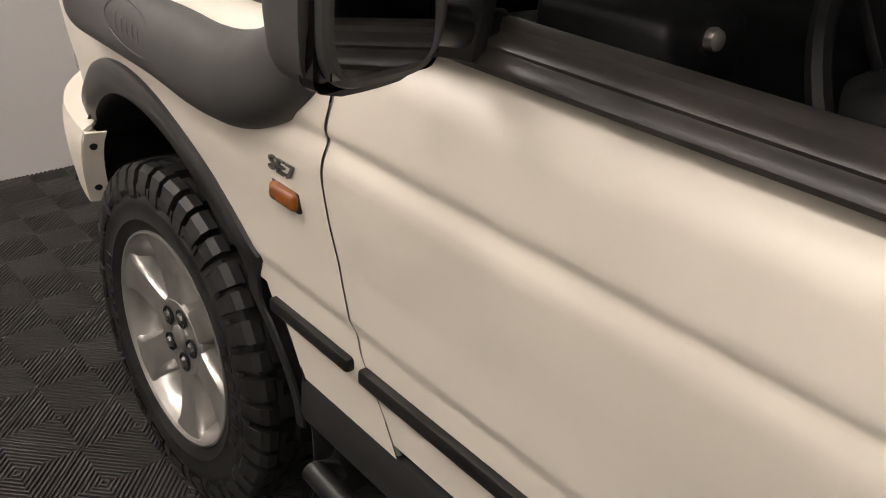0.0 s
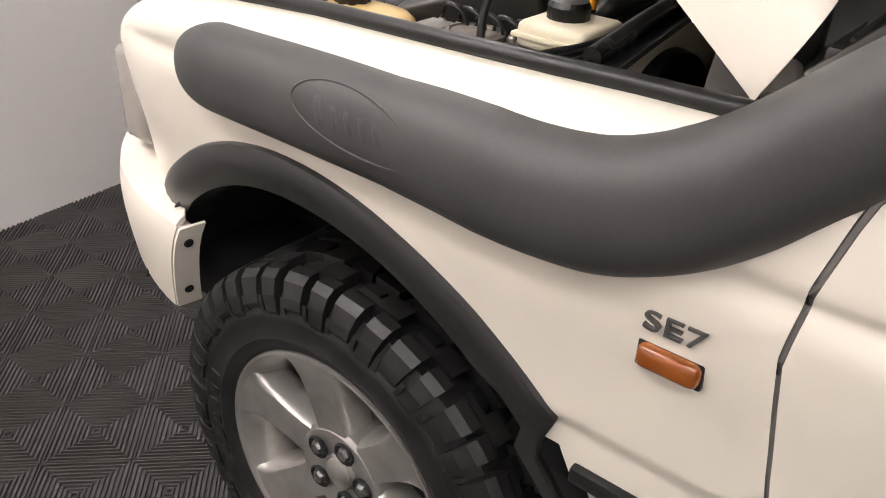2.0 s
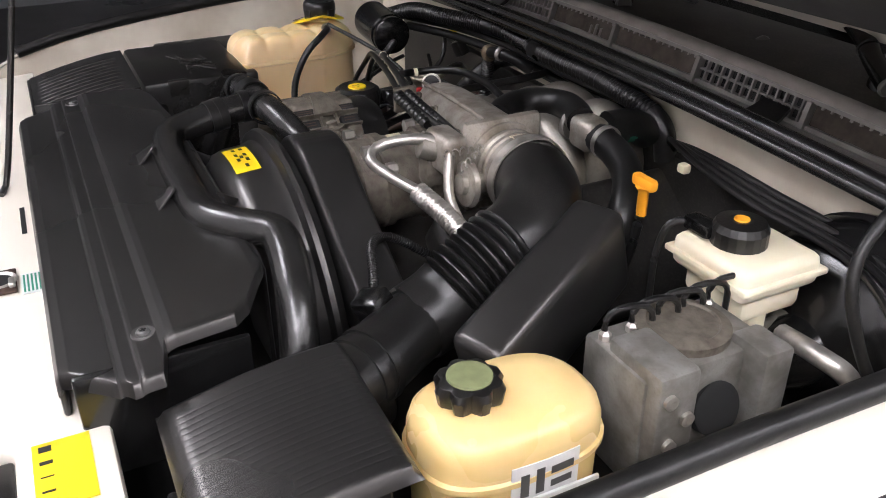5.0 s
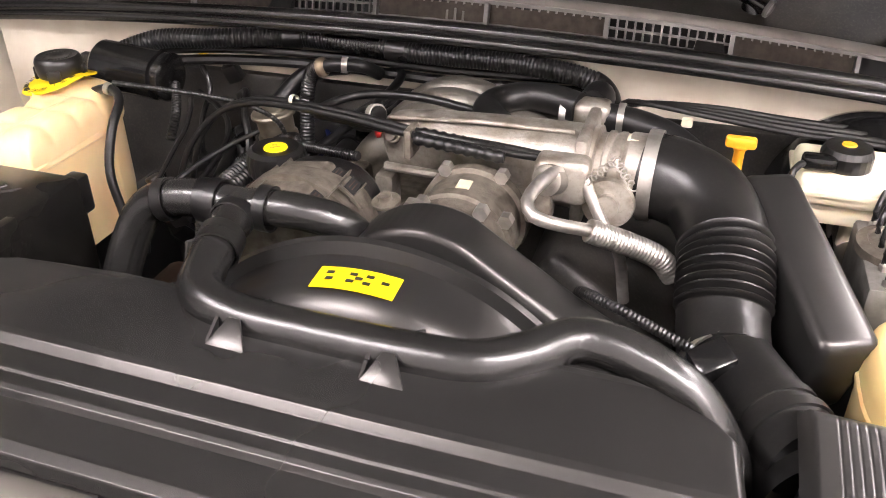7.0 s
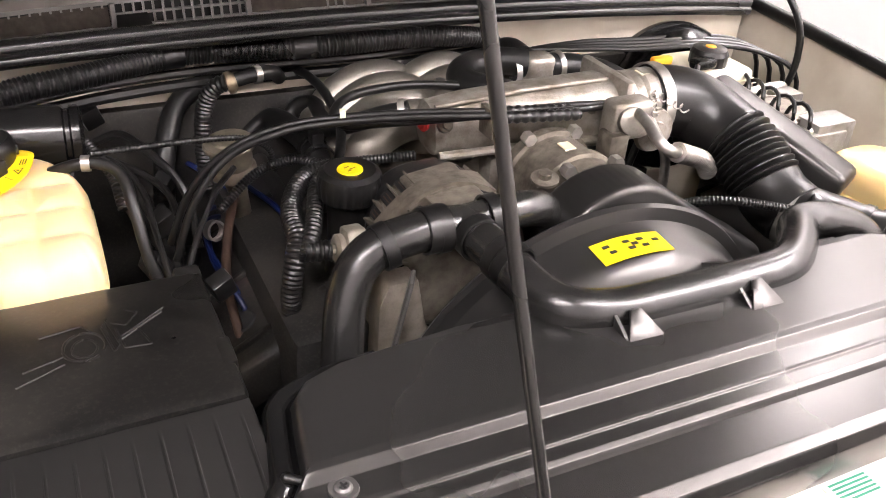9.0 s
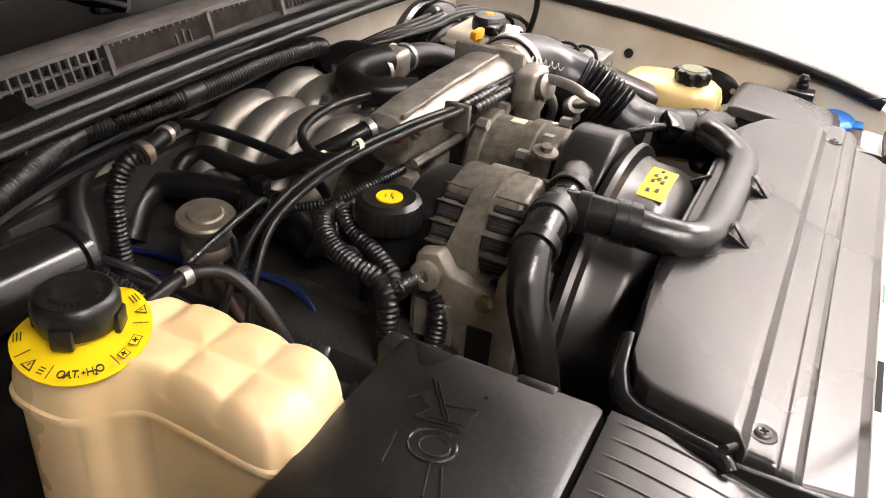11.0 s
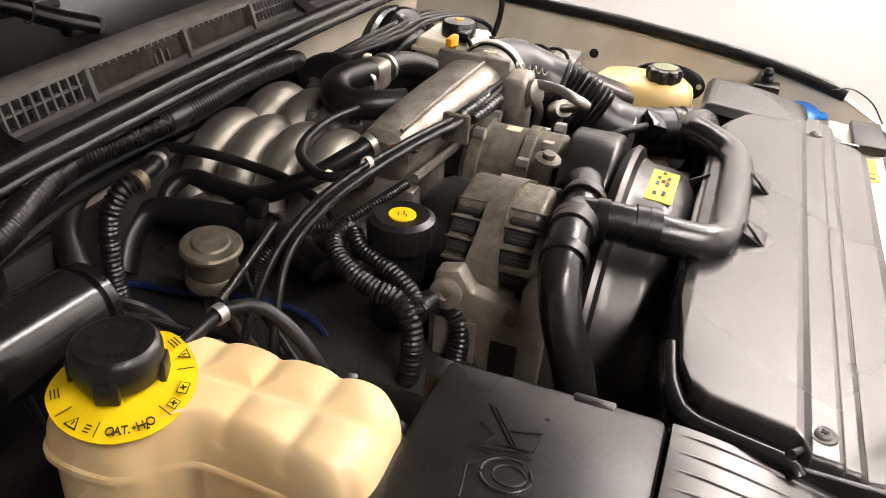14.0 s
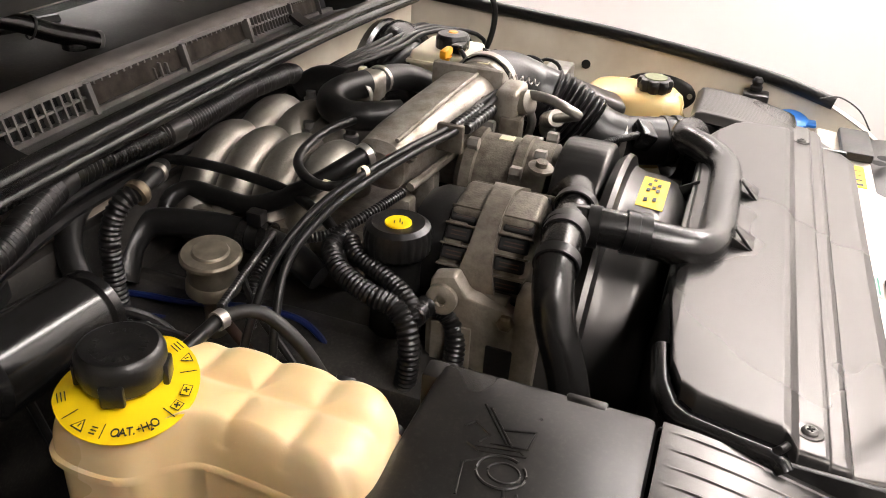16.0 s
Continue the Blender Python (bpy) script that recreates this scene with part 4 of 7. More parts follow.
latch = part("bonnet_latch", box(0.135, 0.190, -0.474, -0.440, 1.0985, 1.102, 0.0015), COPPER, slam, "rusty bonnet latch plate")
part("latch_hole", lathe([(0.013, 0.0), (0.0, 0.0006)], 20, pose(0.160, -0.457, 1.1022)), VOID, latch)
part("latch_lip", lathe([(0.013, 0.0), (0.017, 0.002), (0.019, 0.0)], 20, pose(0.160, -0.457, 1.102), cap=False), CHROME, latch)
part("latch_spring", box(0.166, 0.184, -0.448, -0.441, 1.102, 1.108, 0.002), CHROME, latch)
part("grille_top_panel", box(-0.453, 0.453, -0.600, -0.477, 0.985, 1.020, 0.005), VOID, slam, "black plastic panel above the grille")
for s in (1, -1):
    pan = part("lamp_top_panel", slab([(0.455, -0.456), (0.72, -0.456), (0.73, -0.50), (0.66, -0.585), (0.455, -0.60)] if s > 0 else [(-0.455, -0.60), (-0.66, -0.585), (-0.73, -0.50), (-0.72, -0.456), (-0.455, -0.456)], 0.03, Matrix.Translation((0, 0, 1.086)), 0.005), PLASTIC, slam, "black plastic panel above the headlamp")
    for x, y in ((0.50, -0.50), (0.575, -0.52), (0.64, -0.50)):
        part("panel_boss", lathe([(0.016, 0.0), (0.016, 0.006), (0.009, 0.007), (0.008, 0.002), (0.0, 0.002)], 18, pose(s * x, y, 1.086)), PLASTIC, pan)

# ---- radiator cover ----
COVER = [(-0.413, -0.020), (-0.409, -0.010), (-0.400, -0.006), (-0.366, -0.002), (-0.3635, 0.003), (-0.359, 0.0052), (-0.349, 0.0062), (-0.3472, 0.0080), (-0.344, 0.0088), (-0.326, 0.0102), (-0.324, 0.0120), (-0.319, 0.0163), (-0.313, 0.018), (-0.225, 0.020), (-0.216, 0.018), (-0.210, 0.012)]
CLEFT = [(-0.413, 0.435), (-0.37, 0.480), (-0.355, 0.502), (-0.330, 0.502), (-0.322, 0.462), (-0.26, 0.455), (-0.245, 0.440), (-0.216, 0.380), (-0.210, 0.36)]
CRIGHT = [(-0.413, -0.235), (-0.36, -0.250), (-0.325, -0.250), (-0.315, -0.240), (-0.28, -0.234), (-0.25, -0.228), (-0.238, -0.218), (-0.228, -0.19), (-0.216, -0.09), (-0.210, -0.04)]


COVER_RISE = [(-0.25, 0.013), (0.06, 0.007), (0.20, 0.004), (0.45, 0.002)]


def cover_top(u, y):
    x0, x1 = lerp(CRIGHT, y), lerp(CLEFT, y)
    x = x0 + (x1 - x0) * u
    e = min(x - x0, x1 - x)
    return (x, y, 1.150 + lerp(COVER_RISE, x) + lerp(COVER, y) - 0.012 * max(0.0, 1 - e / 0.008) ** 2)


cov = part("radiator_cover", sheet(cover_top, [0, 0.003, 0.006, 0.009, 0.012] + steps(0.02, 0.98, 48) + [0.988, 0.991, 0.994, 0.997, 1], [y / 10000 for y in range(-4130, -2095, 6)] + [-0.210], 0.003), SATIN, car, "satin black plastic radiator cover with raised ribs")
part("cover_skirt", sheet(lambda u, y: (lerp(CRIGHT, y) + 0.002 - 0.030 * u, y + 0.01 * u, 1.153 + lerp(COVER, y) - 0.085 * u ** 1.4), steps(0, 1, 10), steps(-0.325, -0.212, 24), 0.003), GLOSS, cov, "shiny black sloping skirt")
part("cover_roll", sweep([Vector((lerp(CRIGHT, y) - 0.010, y + 0.004, 1.139 + lerp(COVER, y) + 0.006)) for y in steps(-0.322, -0.222, 30)], 0.0095, 12), GLOSS, cov, "shiny black rolled edge")
part("wire_clip", tube([(-0.222, -0.300, 1.152), (-0.238, -0.304, 1.160), (-0.248, -0.308, 1.168), (-0.249, -0.313, 1.174), (-0.240, -0.318, 1.172)], 0.0032, 10), RUBBER, cov, "black wire clip")
part("cover_front_drop", box(-0.235, 0.435, -0.4125, -0.406, 1.098, 1.133, 0.003), SATIN, cov)
part("cover_rear_drop", box(-0.04, 0.36, -0.2135, -0.207, 1.04, 1.158, 0.004), SATIN, cov)
part("cover_side_drop", box(-0.250, -0.243, -0.40, -0.325, 1.06, 1.152, 0.003), GLOSS, cov)
part("cover_side_drop", box(0.452, 0.460, -0.40, -0.25, 1.04, 1.150, 0.003), GLOSS, cov)
for x, y, z in ((-0.218, -0.3335, 1.1725), (0.432, -0.336, 1.1625)):
    sc = part("cover_screw", lathe([(0.0, 0.002), (0.004, 0.0028), (0.006, 0.0015), (0.0065, 0.0), (0.010, 0.0006), (0.011, -0.002)], 24, pose(x, y, z)), BADGE, cov, "steel cross-head screw")
    for a in (0, 90):
        part("screw_cross", box(-0.003, 0.003, -0.0007, 0.0007, 0.0024, 0.0030, 0.0, m=pose(x, y, z, 0, 0, a + 20)), VOID, sc, "", False)
HR = 0.0195
hose = part("radiator_hose", tube([(-0.02, -0.105, 1.198), (-0.012, -0.15, 1.196), (-0.002, -0.205, 1.188), (0.012, -0.232, 1.184), (0.05, -0.243, 1.178), (0.1, -0.245, 1.176), (0.2, -0.245, 1.175), (0.255, -0.24, 1.175), (0.292, -0.218, 1.176), (0.325, -0.188, 1.176), (0.365, -0.186, 1.171), (0.415, -0.195, 1.151), (0.45, -0.205, 1.106), (0.46, -0.21, 1.056)], HR, 18, 0.006), HOSE, car, "shiny black rubber radiator hose")
part("hose_branch", tube([(-0.015, -0.105, 1.198), (-0.07, -0.108, 1.201), (-0.115, -0.112, 1.191), (-0.138, -0.122, 1.161), (-0.152, -0.145, 1.106), (-0.165, -0.165, 1.026), (-0.17, -0.17, 0.906)], 0.019, 18, 0.006), HOSE, hose, "shiny black rubber hose branch")
part("hose_branch", tube([(-0.025, -0.105, 1.198), (0.03, -0.102, 1.201), (0.075, -0.09, 1.188), (0.09, -0.07, 1.156), (0.095, -0.05, 1.106)], 0.018, 18, 0.006), HOSE, hose)
for at, d, r in (((-0.045, -0.106, 1.1995), (1, 0.03, 0), 0.021), ((-0.056, -0.107, 1.2005), (1, 0.03, 0), 0.020), ((-0.1, -0.111, 1.196), (1, 0.06, 0.25), 0.020), ((-0.006, -0.175, 1.193), (0.2, -1, -0.1), 0.020), ((-0.009, -0.163, 1.1945), (0.2, -1, -0.1), 0.020), ((0.008, -0.104, 1.1995), (1, 0, 0), 0.021), ((-0.017, -0.128, 1.197), (0.1, -1, 0), 0.0195)):
    part("hose_clip", lathe([(r, -0.006), (r + 0.002, -0.006), (r + 0.002, 0.006), (r, 0.006)], 24, axis(at, d), cap=False), PLASTIC, hose, "black spring hose clip")
for x, z in ((0.061, 1.1835), (0.194, 1.181)):
    part("cover_gusset", slab([(-0.020, -0.017), (0.020, -0.017), (0.005, 0.013), (-0.005, 0.013)], 0.003, Matrix.Translation((x, -0.273, z)) @ Matrix.Rotation(radians(38), 4, "X"), 0.0008), SATIN, cov, "grey plastic gusset")
    part("gusset_web", slab([(-0.016, 0.0), (0.012, 0.0), (0.012, 0.016)], 0.003, Matrix.Translation((x - 0.016, -0.272, z - 0.012)) @ Matrix(((0, 0, 1, 0), (1, 0, 0, 0), (0, 1, 0, 0), (0, 0, 0, 1))), 0.0), SATIN, cov)
# fan cowl
fm = Matrix.Translation((0.13, -0.13, 0.962)) @ Matrix.Rotation(radians(90), 4, "X")
fan = part("fan_cowl", lathe([(0.232, -0.01), (0.240, 0.0), (0.238, 0.006), (0.226, 0.010), (0.222, 0.020), (0.220, 0.045), (0.214, 0.062), (0.190, 0.080), (0.150, 0.090)], 60, fm, 10, 170), SATIN, car, "satin black plastic fan cowl")
part("fan_label", sheet(lambda u, v: (0.13 + 0.2225 * math.sin(u), -0.1555 - 0.030 * v, 0.962 + (0.2225 - 0.0025 * v) * math.cos(u)), steps(-0.19, 0.165, 12), steps(0, 1, 2), 0.0006), YELLOW, fan, "yellow fan warning label")
for u, v, w in ((-0.13, 0.30, 0.022), (-0.12, 0.62, 0.02), (-0.03, 0.30, 0.024), (-0.03, 0.66, 0.02), (0.00, 0.48, 0.03), (0.04, 0.30, 0.028), (0.04, 0.66, 0.018), (0.11, 0.45, 0.02)):
    part("label_mark", box(-0.0035, 0.0035, -0.002, 0.002, 0.0, 0.0006, 0.0, m=Matrix.Translation((0.13 + 0.2237 * math.sin(u), -0.1555 - 0.03 * v, 0.962 + 0.2223 * math.cos(u))) @ Matrix.Rotation(u, 4, "Y")), PRINT, fan, "", False)
for x, y, z, w in ((0.20, -0.205, 1.150, 0.05), (0.055, -0.205, 1.150, 0.05)):
    part("cowl_web", slab([(0.0, 0.0), (w, 0.0), (0.0, 0.030)], 0.004, Matrix.Translation((x, y - 0.012, z - 0.004)) @ Matrix(((0, 0, 1, 0), (1, 0, 0, 0), (0, 1, 0, 0), (0, 0, 0, 1))), 0.0008), PLASTIC, fan, "black plastic web")
part("fan_hub", lathe([(0.0, 0.0), (0.20, 0.005), (0.20, 0.02), (0.0, 0.03)], 11, fm), VOID, fan, "", False)

# ---- belt side of the engine ----
XZ = Matrix(((1, 0, 0, 0), (0, 0, -1, 0), (0, 1, 0, 0), (0, 0, 0, 1)))
def arc(cx, cz, r, a0, a1, n=16):
    return [(cx + r * math.cos(radians(a0 + (a1 - a0) * k / n)), cz + r * math.sin(radians(a0 + (a1 - a0) * k / n))) for k in range(n + 1)]
belt = part("belt_cover", slab(arc(0.165, 1.108, 0.090, 170, 62, 18) + [(0.30, 1.125), (0.372, 1.082), (0.385, 1.06), (0.37, 1.03), (0.08, 1.03)], 0.060, Matrix.Translation((0, -0.056, 0.011)) @ XZ @ Matrix.Translation((0, 0, 0.060)), 0.008, 3), SATIN, car, "black plastic belt cover")
for r in (0.058, 0.040):
    part("cover_ridge", sweep([Vector((0.185 + r * math.cos(radians(a)), -0.118, 1.111 + r * math.sin(radians(a)))) for a in range(10, 176, 8)], 0.0055, 8), SATIN, belt)
comp = part("air_con_compressor", lathe([(0.0, -0.065), (0.05, -0.064), (0.056, -0.058), (0.056, -0.030), (0.060, -0.028), (0.060, -0.016), (0.055, -0.014), (0.055, 0.030), (0.060, 0.032), (0.060, 0.045), (0.053, 0.052), (0.03, 0.06), (0.0, 0.06)], 40, axis((0.172, 0.012, 1.138), (0, 1, 0))), DIRTY_ALLOY, car, "dirty cast alloy air conditioning compressor")
part("compressor_label", box(0.164, 0.178, 0.006, 0.024, 1.1925, 1.194, 0.0), CREAM, comp, "", False)
for a, y in ((60, -0.045), (120, -0.045), (60, 0.038), (120, 0.038), (35, -0.022), (145, -0.022)):
    part("flange_bolt", lathe([(0.008, -0.008), (0.008, 0.004), (0.006, 0.006), (0.0, 0.006)], 6, axis((0.172 + 0.062 * math.cos(radians(a)), y + 0.012, 1.138 + 0.062 * math.sin(radians(a))), (0, 1, 0))), CHROME, comp, "", False)
part("idler_mount", lathe([(0.0, 0.0), (0.015, 0.0), (0.015, 0.003), (0.007, 0.004), (0.007, 0.010), (0.0, 0.011)], 20, pose(0.107, -0.043, 1.191, 8, -6)), DIRTY_ALLOY, comp)
part("compressor_block", box(0.234, 0.262, 0.017, 0.047, 1.156, 1.194, 0.006), DIRTY_ALLOY, comp)
part("block_bolt", lathe([(0.006, 0.0), (0.006, 0.005), (0.0, 0.006)], 6, pose(0.248, 0.032, 1.194)), STEEL, comp, "", False)
# alternator
ALT = Vector((0.004, -0.020, 1.123))
alt = part("alternator", sweep([ALT + Vector((0, y, 0)) for y in (-0.058, -0.056, -0.050, -0.018, -0.016, 0.014, 0.016, 0.034, 0.036)], lambda d, q: 0.060 if d < 0.001 else 0.066 if d < 0.004 or d > 0.093 else 0.0715 if d < 0.041 or d > 0.073 else 0.0675, 48, square=0.95), DIRTY_ALLOY, car, "dusty cast alloy alternator")
part("alternator_rear_cover", sweep([ALT + Vector((0, y, 0)) for y in (0.036, 0.062, 0.074, 0.078)], lambda d, q: 0.066 - (0.022 if q > 0.95 else 0.006 if q > 0.8 else 0), 36, square=0.85), PLASTIC, alt, "black alternator end cover")
part("alternator_top", box(-0.030, 0.034, -0.054, 0.036, 0.045, 0.0745, 0.008, 3, m=Matrix.Translation(ALT) @ Matrix.Rotation(radians(-8), 4, "Y")), DIRTY_ALLOY, alt, "flat cast top of the alternator")
for y0, y1 in ((-0.056, -0.020), (0.004, 0.036)):
    for ang in (40, 24, -30, -46, -62, -78, -94):
        wm = Matrix.Translation(ALT) @ Matrix.Rotation(radians(ang), 4, "Y")
        part("cooling_slot", box(-0.0072, 0.0072, y0 + 0.003, y1 - 0.002, 0.056, 0.0758, 0.0025, m=wm), VOID, alt, "", False)
        for j in range(2):
            part("winding", box(-0.0030 + 0.0040 * j, -0.0018 + 0.0040 * j, y0 + 0.008, y1 - 0.008, 0.0745, 0.0760, 0.0, m=wm), COPPER, alt, "", False)
        part("slot_fin", box(0.0072, 0.0094, y0, y1, 0.066, 0.0785, 0.0008, m=wm), DIRTY_ALLOY, alt, "", False)
for y in (-0.018, 0.002):
    part("casing_ridge", sheet(lambda u, v: (ALT.x - 0.0775 * math.sin(u), ALT.y + y + 0.004 * (v - 0.5), ALT.z + 0.0775 * math.cos(u)), steps(-1.0, 2.0, 30), steps(0, 1, 2), 0.003), DIRTY_ALLOY, alt)
part("alternator_strap", sheet(lambda u, v: (ALT.x - (0.0815 + 0.009 * max(0, u - 0.9)) * math.sin(u), ALT.y - 0.008 + (v - 0.5) * (0.022 + 0.016 * max(0.0, -u / 0.5) + 0.034 * max(0.0, u / 1.6) ** 4), ALT.z + (0.0815 + 0.006 * max(0, u - 0.9)) * math.cos(u)), steps(-0.55, 1.62, 26), steps(0, 1, 4), 0.006), DIRTY_ALLOY, alt, "cast alloy strap")
part("alternator_foot", sweep([ALT + Vector((-0.084, y, -0.004)) for y in (-0.046, 0.030)], 0.0135, 18), DIRTY_ALLOY, alt)
brk = part("accessory_bracket", slab([(-0.105, 0.88), (-0.100, 1.120), (-0.090, 1.145), (-0.060, 1.145), (-0.050, 1.09), (-0.03, 1.05), (0.06, 1.02), (0.06, 0.88)], 0.028, Matrix.Translation((0, -0.075, 0)) @ XZ @ Matrix.Translation((0, 0, 0.028)), 0.004), BRACKET, car, "cast alloy accessory bracket")
YZ_SIDE = Matrix(((0, 0, -1, 0), (1, 0, 0, 0), (0, 1, 0, 0), (0, 0, 0, 1)))
part("bracket_side", slab([(-0.092, 0.88), (0.008, 0.88), (0.012, 1.00), (0.014, 1.10), (0.010, 1.148), (-0.014, 1.154), (-0.028, 1.134), (-0.066, 1.128), (-0.090, 1.116), (-0.092, 1.05)], 0.022, Matrix.Translation((-0.100, 0, 0)) @ YZ_SIDE, 0.004), BRACKET, brk, "pale cast side of the bracket")
part("bracket_step", slab([(-0.040, 0.90), (0.000, 0.90), (0.006, 1.02), (0.006, 1.10), (-0.036, 1.10)], 0.004, Matrix.Translation((-0.104, 0, 0)) @ YZ_SIDE, 0.0012), BRACKET, brk)
part("bracket_slot", box(-0.1025, -0.0985, -0.080, -0.052, 1.035, 1.085, 0.002), VOID, brk)
part("bracket_boss", lathe([(0.016, -0.02), (0.016, 0.006), (0.013, 0.008), (0.006, 0.008), (0.005, 0.004), (0.0, 0.004)], 22, axis((-0.101, -0.004, 1.128), (-1, 0, 0.1))), BRACKET, brk)
for y, z in ((-0.070, 1.118), (-0.010, 0.985)):
    part("bracket_bolt", lathe([(0.009, 0.0), (0.009, 0.005), (0.0065, 0.007), (0.0, 0.008)], 6, axis((-0.101, y, z), (-1, 0, 0))), BRASS, brk, "", False)
part("drive_belt", box(-0.014, 0.014, -0.0022, 0.0022, -0.13, 0.13, 0.0015, m=Matrix.Translation((-0.098, -0.112, 1.030)) @ Matrix.Rotation(radians(12), 4, "Y") @ Matrix.Rotation(radians(62), 4, "Z")), BELT, car, "flat black drive belt")
part("belt_tensioner", lathe([(0.0, -0.014), (0.030, -0.014), (0.034, -0.010), (0.030, 0.0), (0.034, 0.010), (0.030, 0.014), (0.0, 0.014)], 30, axis((-0.060, -0.118, 1.005), (0, 1, 0))), STEEL, car, "steel belt tensioner pulley")
part("idler_pulley", lathe([(0.0, -0.012), (0.035, -0.012), (0.038, -0.006), (0.038, 0.006), (0.035, 0.012), (0.0, 0.012)], 28, axis((-0.06, -0.13, 1.0), (0, 1, 0))), ALLOY, car)
part("water_pump", lathe([(0.0, 0.06), (0.03, 0.055), (0.05, 0.02), (0.06, 0.0)], 24, axis((0.05, -0.07, 1.06), (0, -0.4, 1))), DIRTY_ALLOY, car)
part("engine_block", box(-0.17, 0.30, -0.05, 0.38, 0.70, 1.055, 0.02), DUSTY, car, "dark dirty engine block")
ROCK = Matrix.Translation((-0.150, 0.20, 0.994)) @ Matrix.Rotation(radians(-30), 4, "Y")
rc = part("rocker_cover", box(-0.09, 0.09, -0.20, 0.20, -0.03, 0.03, 0.014, 3, m=ROCK), DUSTY, car, "black dusty rocker cover")
part("rocker_cover", box(-0.09, 0.09, -0.20, 0.20, -0.03, 0.03, 0.014, 3, m=Matrix.Translation((0.32, 0.22, 1.045)) @ Matrix.Rotation(radians(38), 4, "Y")), DUSTY, car, "black dusty rocker cover")
for i in range(4):
    part("cover_rib", box(-0.07, 0.07, -0.17 + i * 0.11, -0.163 + i * 0.11, 0.028, 0.036, 0.002, m=ROCK), DUSTY, rc)
# oil filler
oil = part("oil_filler_neck", lathe([(0.032, -0.14), (0.025, -0.06), (0.025, -0.02), (0.027, 0.0)], 28, pose(-0.07, 0.058, 1.157)), RUBBER, car, "black oil filler neck")
cap = part("oil_filler_cap", lobed([(0.030, -0.012, 0.3), (0.034, -0.008, 1), (0.0355, 0.010, 1), (0.033, 0.018, 0.3), (0.027, 0.022, 0), (0.019, 0.0205, 0), (0.0, 0.0205, 0)], 24, 0.0008, pose(-0.07, 0.058, 1.162)), PLASTIC, oil, "black oil filler cap")
part("cap_disc", lathe([(0.0140, 0.0), (0.0135, 0.0018), (0.0, 0.002)], 32, pose(-0.07, 0.058, 1.1823)), YELLOW, oil, "yellow printed disc")
for dx, dy, w in ((-0.003, 0.003, 0.006), (0.002, -0.001, 0.008), (-0.002, -0.005, 0.005)):
    part("disc_print", box(-w / 2, w / 2, -0.0007, 0.0007, 0.0, 0.0004, 0.0, m=pose(-0.07 + dx, 0.058 + dy, 1.1842, 0, 0, 20)), BRASS, oil, "", False)

# ---- intake ----
ple = part("intake_plenum", sweep([Vector(p) for p in ((0.046, 0.134, 1.180), (0.054, 0.133, 1.181), (0.10, 0.128, 1.184), (0.18, 0.118, 1.187), (0.255, 0.108, 1.188), (0.285, 0.105, 1.188))], lambda d, q: 0.033 + 0.012 * q - 0.012 * max(0, 1 - d / 0.01), 28, flat=1.0, square=0.78), ALLOY, car, "cast alloy intake plenum with stains")
part("plenum_seam", sweep([Vector((0.052, 0.112, 1.2150)), Vector((0.16, 0.100, 1.2275)), Vector((0.27, 0.090, 1.2335))], 0.0028, 8), ALLOY, ple)
part("plenum_plug", lathe([(0.008, 0.0), (0.009, 0.004), (0.006, 0.007), (0.0, 0.006)], 18, axis((0.041, 0.112, 1.196), (-1, -0.2, 0.1))), RED, ple, "red plug")
for x, y, z in ((0.06, 0.098, 1.198), (0.14, 0.086, 1.204), (0.24, 0.072, 1.208)):
    part("plenum_bolt", lathe([(0.009, -0.006), (0.009, 0.001), (0.006, 0.002), (0.006, 0.007), (0.0, 0.008)], 10, axis((x, y, z), (0, -1, 0.6))), DIRTY_ALLOY, ple)
part("plenum_flange", sweep([Vector((0.052, 0.094, 1.161)), Vector((0.16, 0.078, 1.166)), Vector((0.275, 0.064, 1.168))], 0.0055, 8), ALLOY, ple)
for x in (0.05, 0.13, 0.21):
    part("plenum_foot", box(x - 0.012, x + 0.012, 0.088, 0.12, 1.10, 1.150, 0.006), ALLOY, ple)
thr = part("throttle_body", lathe([(0.047, 0.0), (0.047, 0.012), (0.040, 0.014), (0.040, 0.02), (0.043, 0.022), (0.043, 0.027), (0.040, 0.029), (0.043, 0.034), (0.043, 0.039), (0.040, 0.041), (0.044, 0.046), (0.044, 0.070), (0.0, 0.072)], 40, axis((0.283, 0.106, 1.188), (1, -0.06, 0.02))), ALLOY, car, "ribbed cast alloy throttle body")
part("throttle_flange", box(0.275, 0.289, 0.055, 0.157, 1.140, 1.240, 0.006), ALLOY, thr)
part("throttle_label", box(0.324, 0.336, 0.092, 0.108, 1.2305, 1.2318, 0.0), CREAM, thr, "", False)
part("throttle_lever", lathe([(0.0, 0.010), (0.012, 0.010), (0.013, 0.004), (0.026, 0.003), (0.028, -0.003), (0.012, -0.005), (0.012, -0.022)], 28, axis((0.316, 0.042, 1.180), (0, -1, 0.1))), ALLOY, thr, "alloy throttle lever")
part("big_clamp", lathe([(0.047, -0.007), (0.049, -0.007), (0.049, 0.007), (0.047, 0.007)], 40, axis((0.352, 0.102, 1.190), (1, -0.06, 0)), cap=False), CHROME, thr, "bright steel hose clamp")


def bellow(d, q):
    k = 0.046 - 0.004 * q
    if 0.136 < d < 0.210:
        return k - 0.006 + 0.0095 * math.sqrt(0.5 + 0.5 * math.sin((d - 0.136) * 2 * math.pi / 0.0082))
    return k


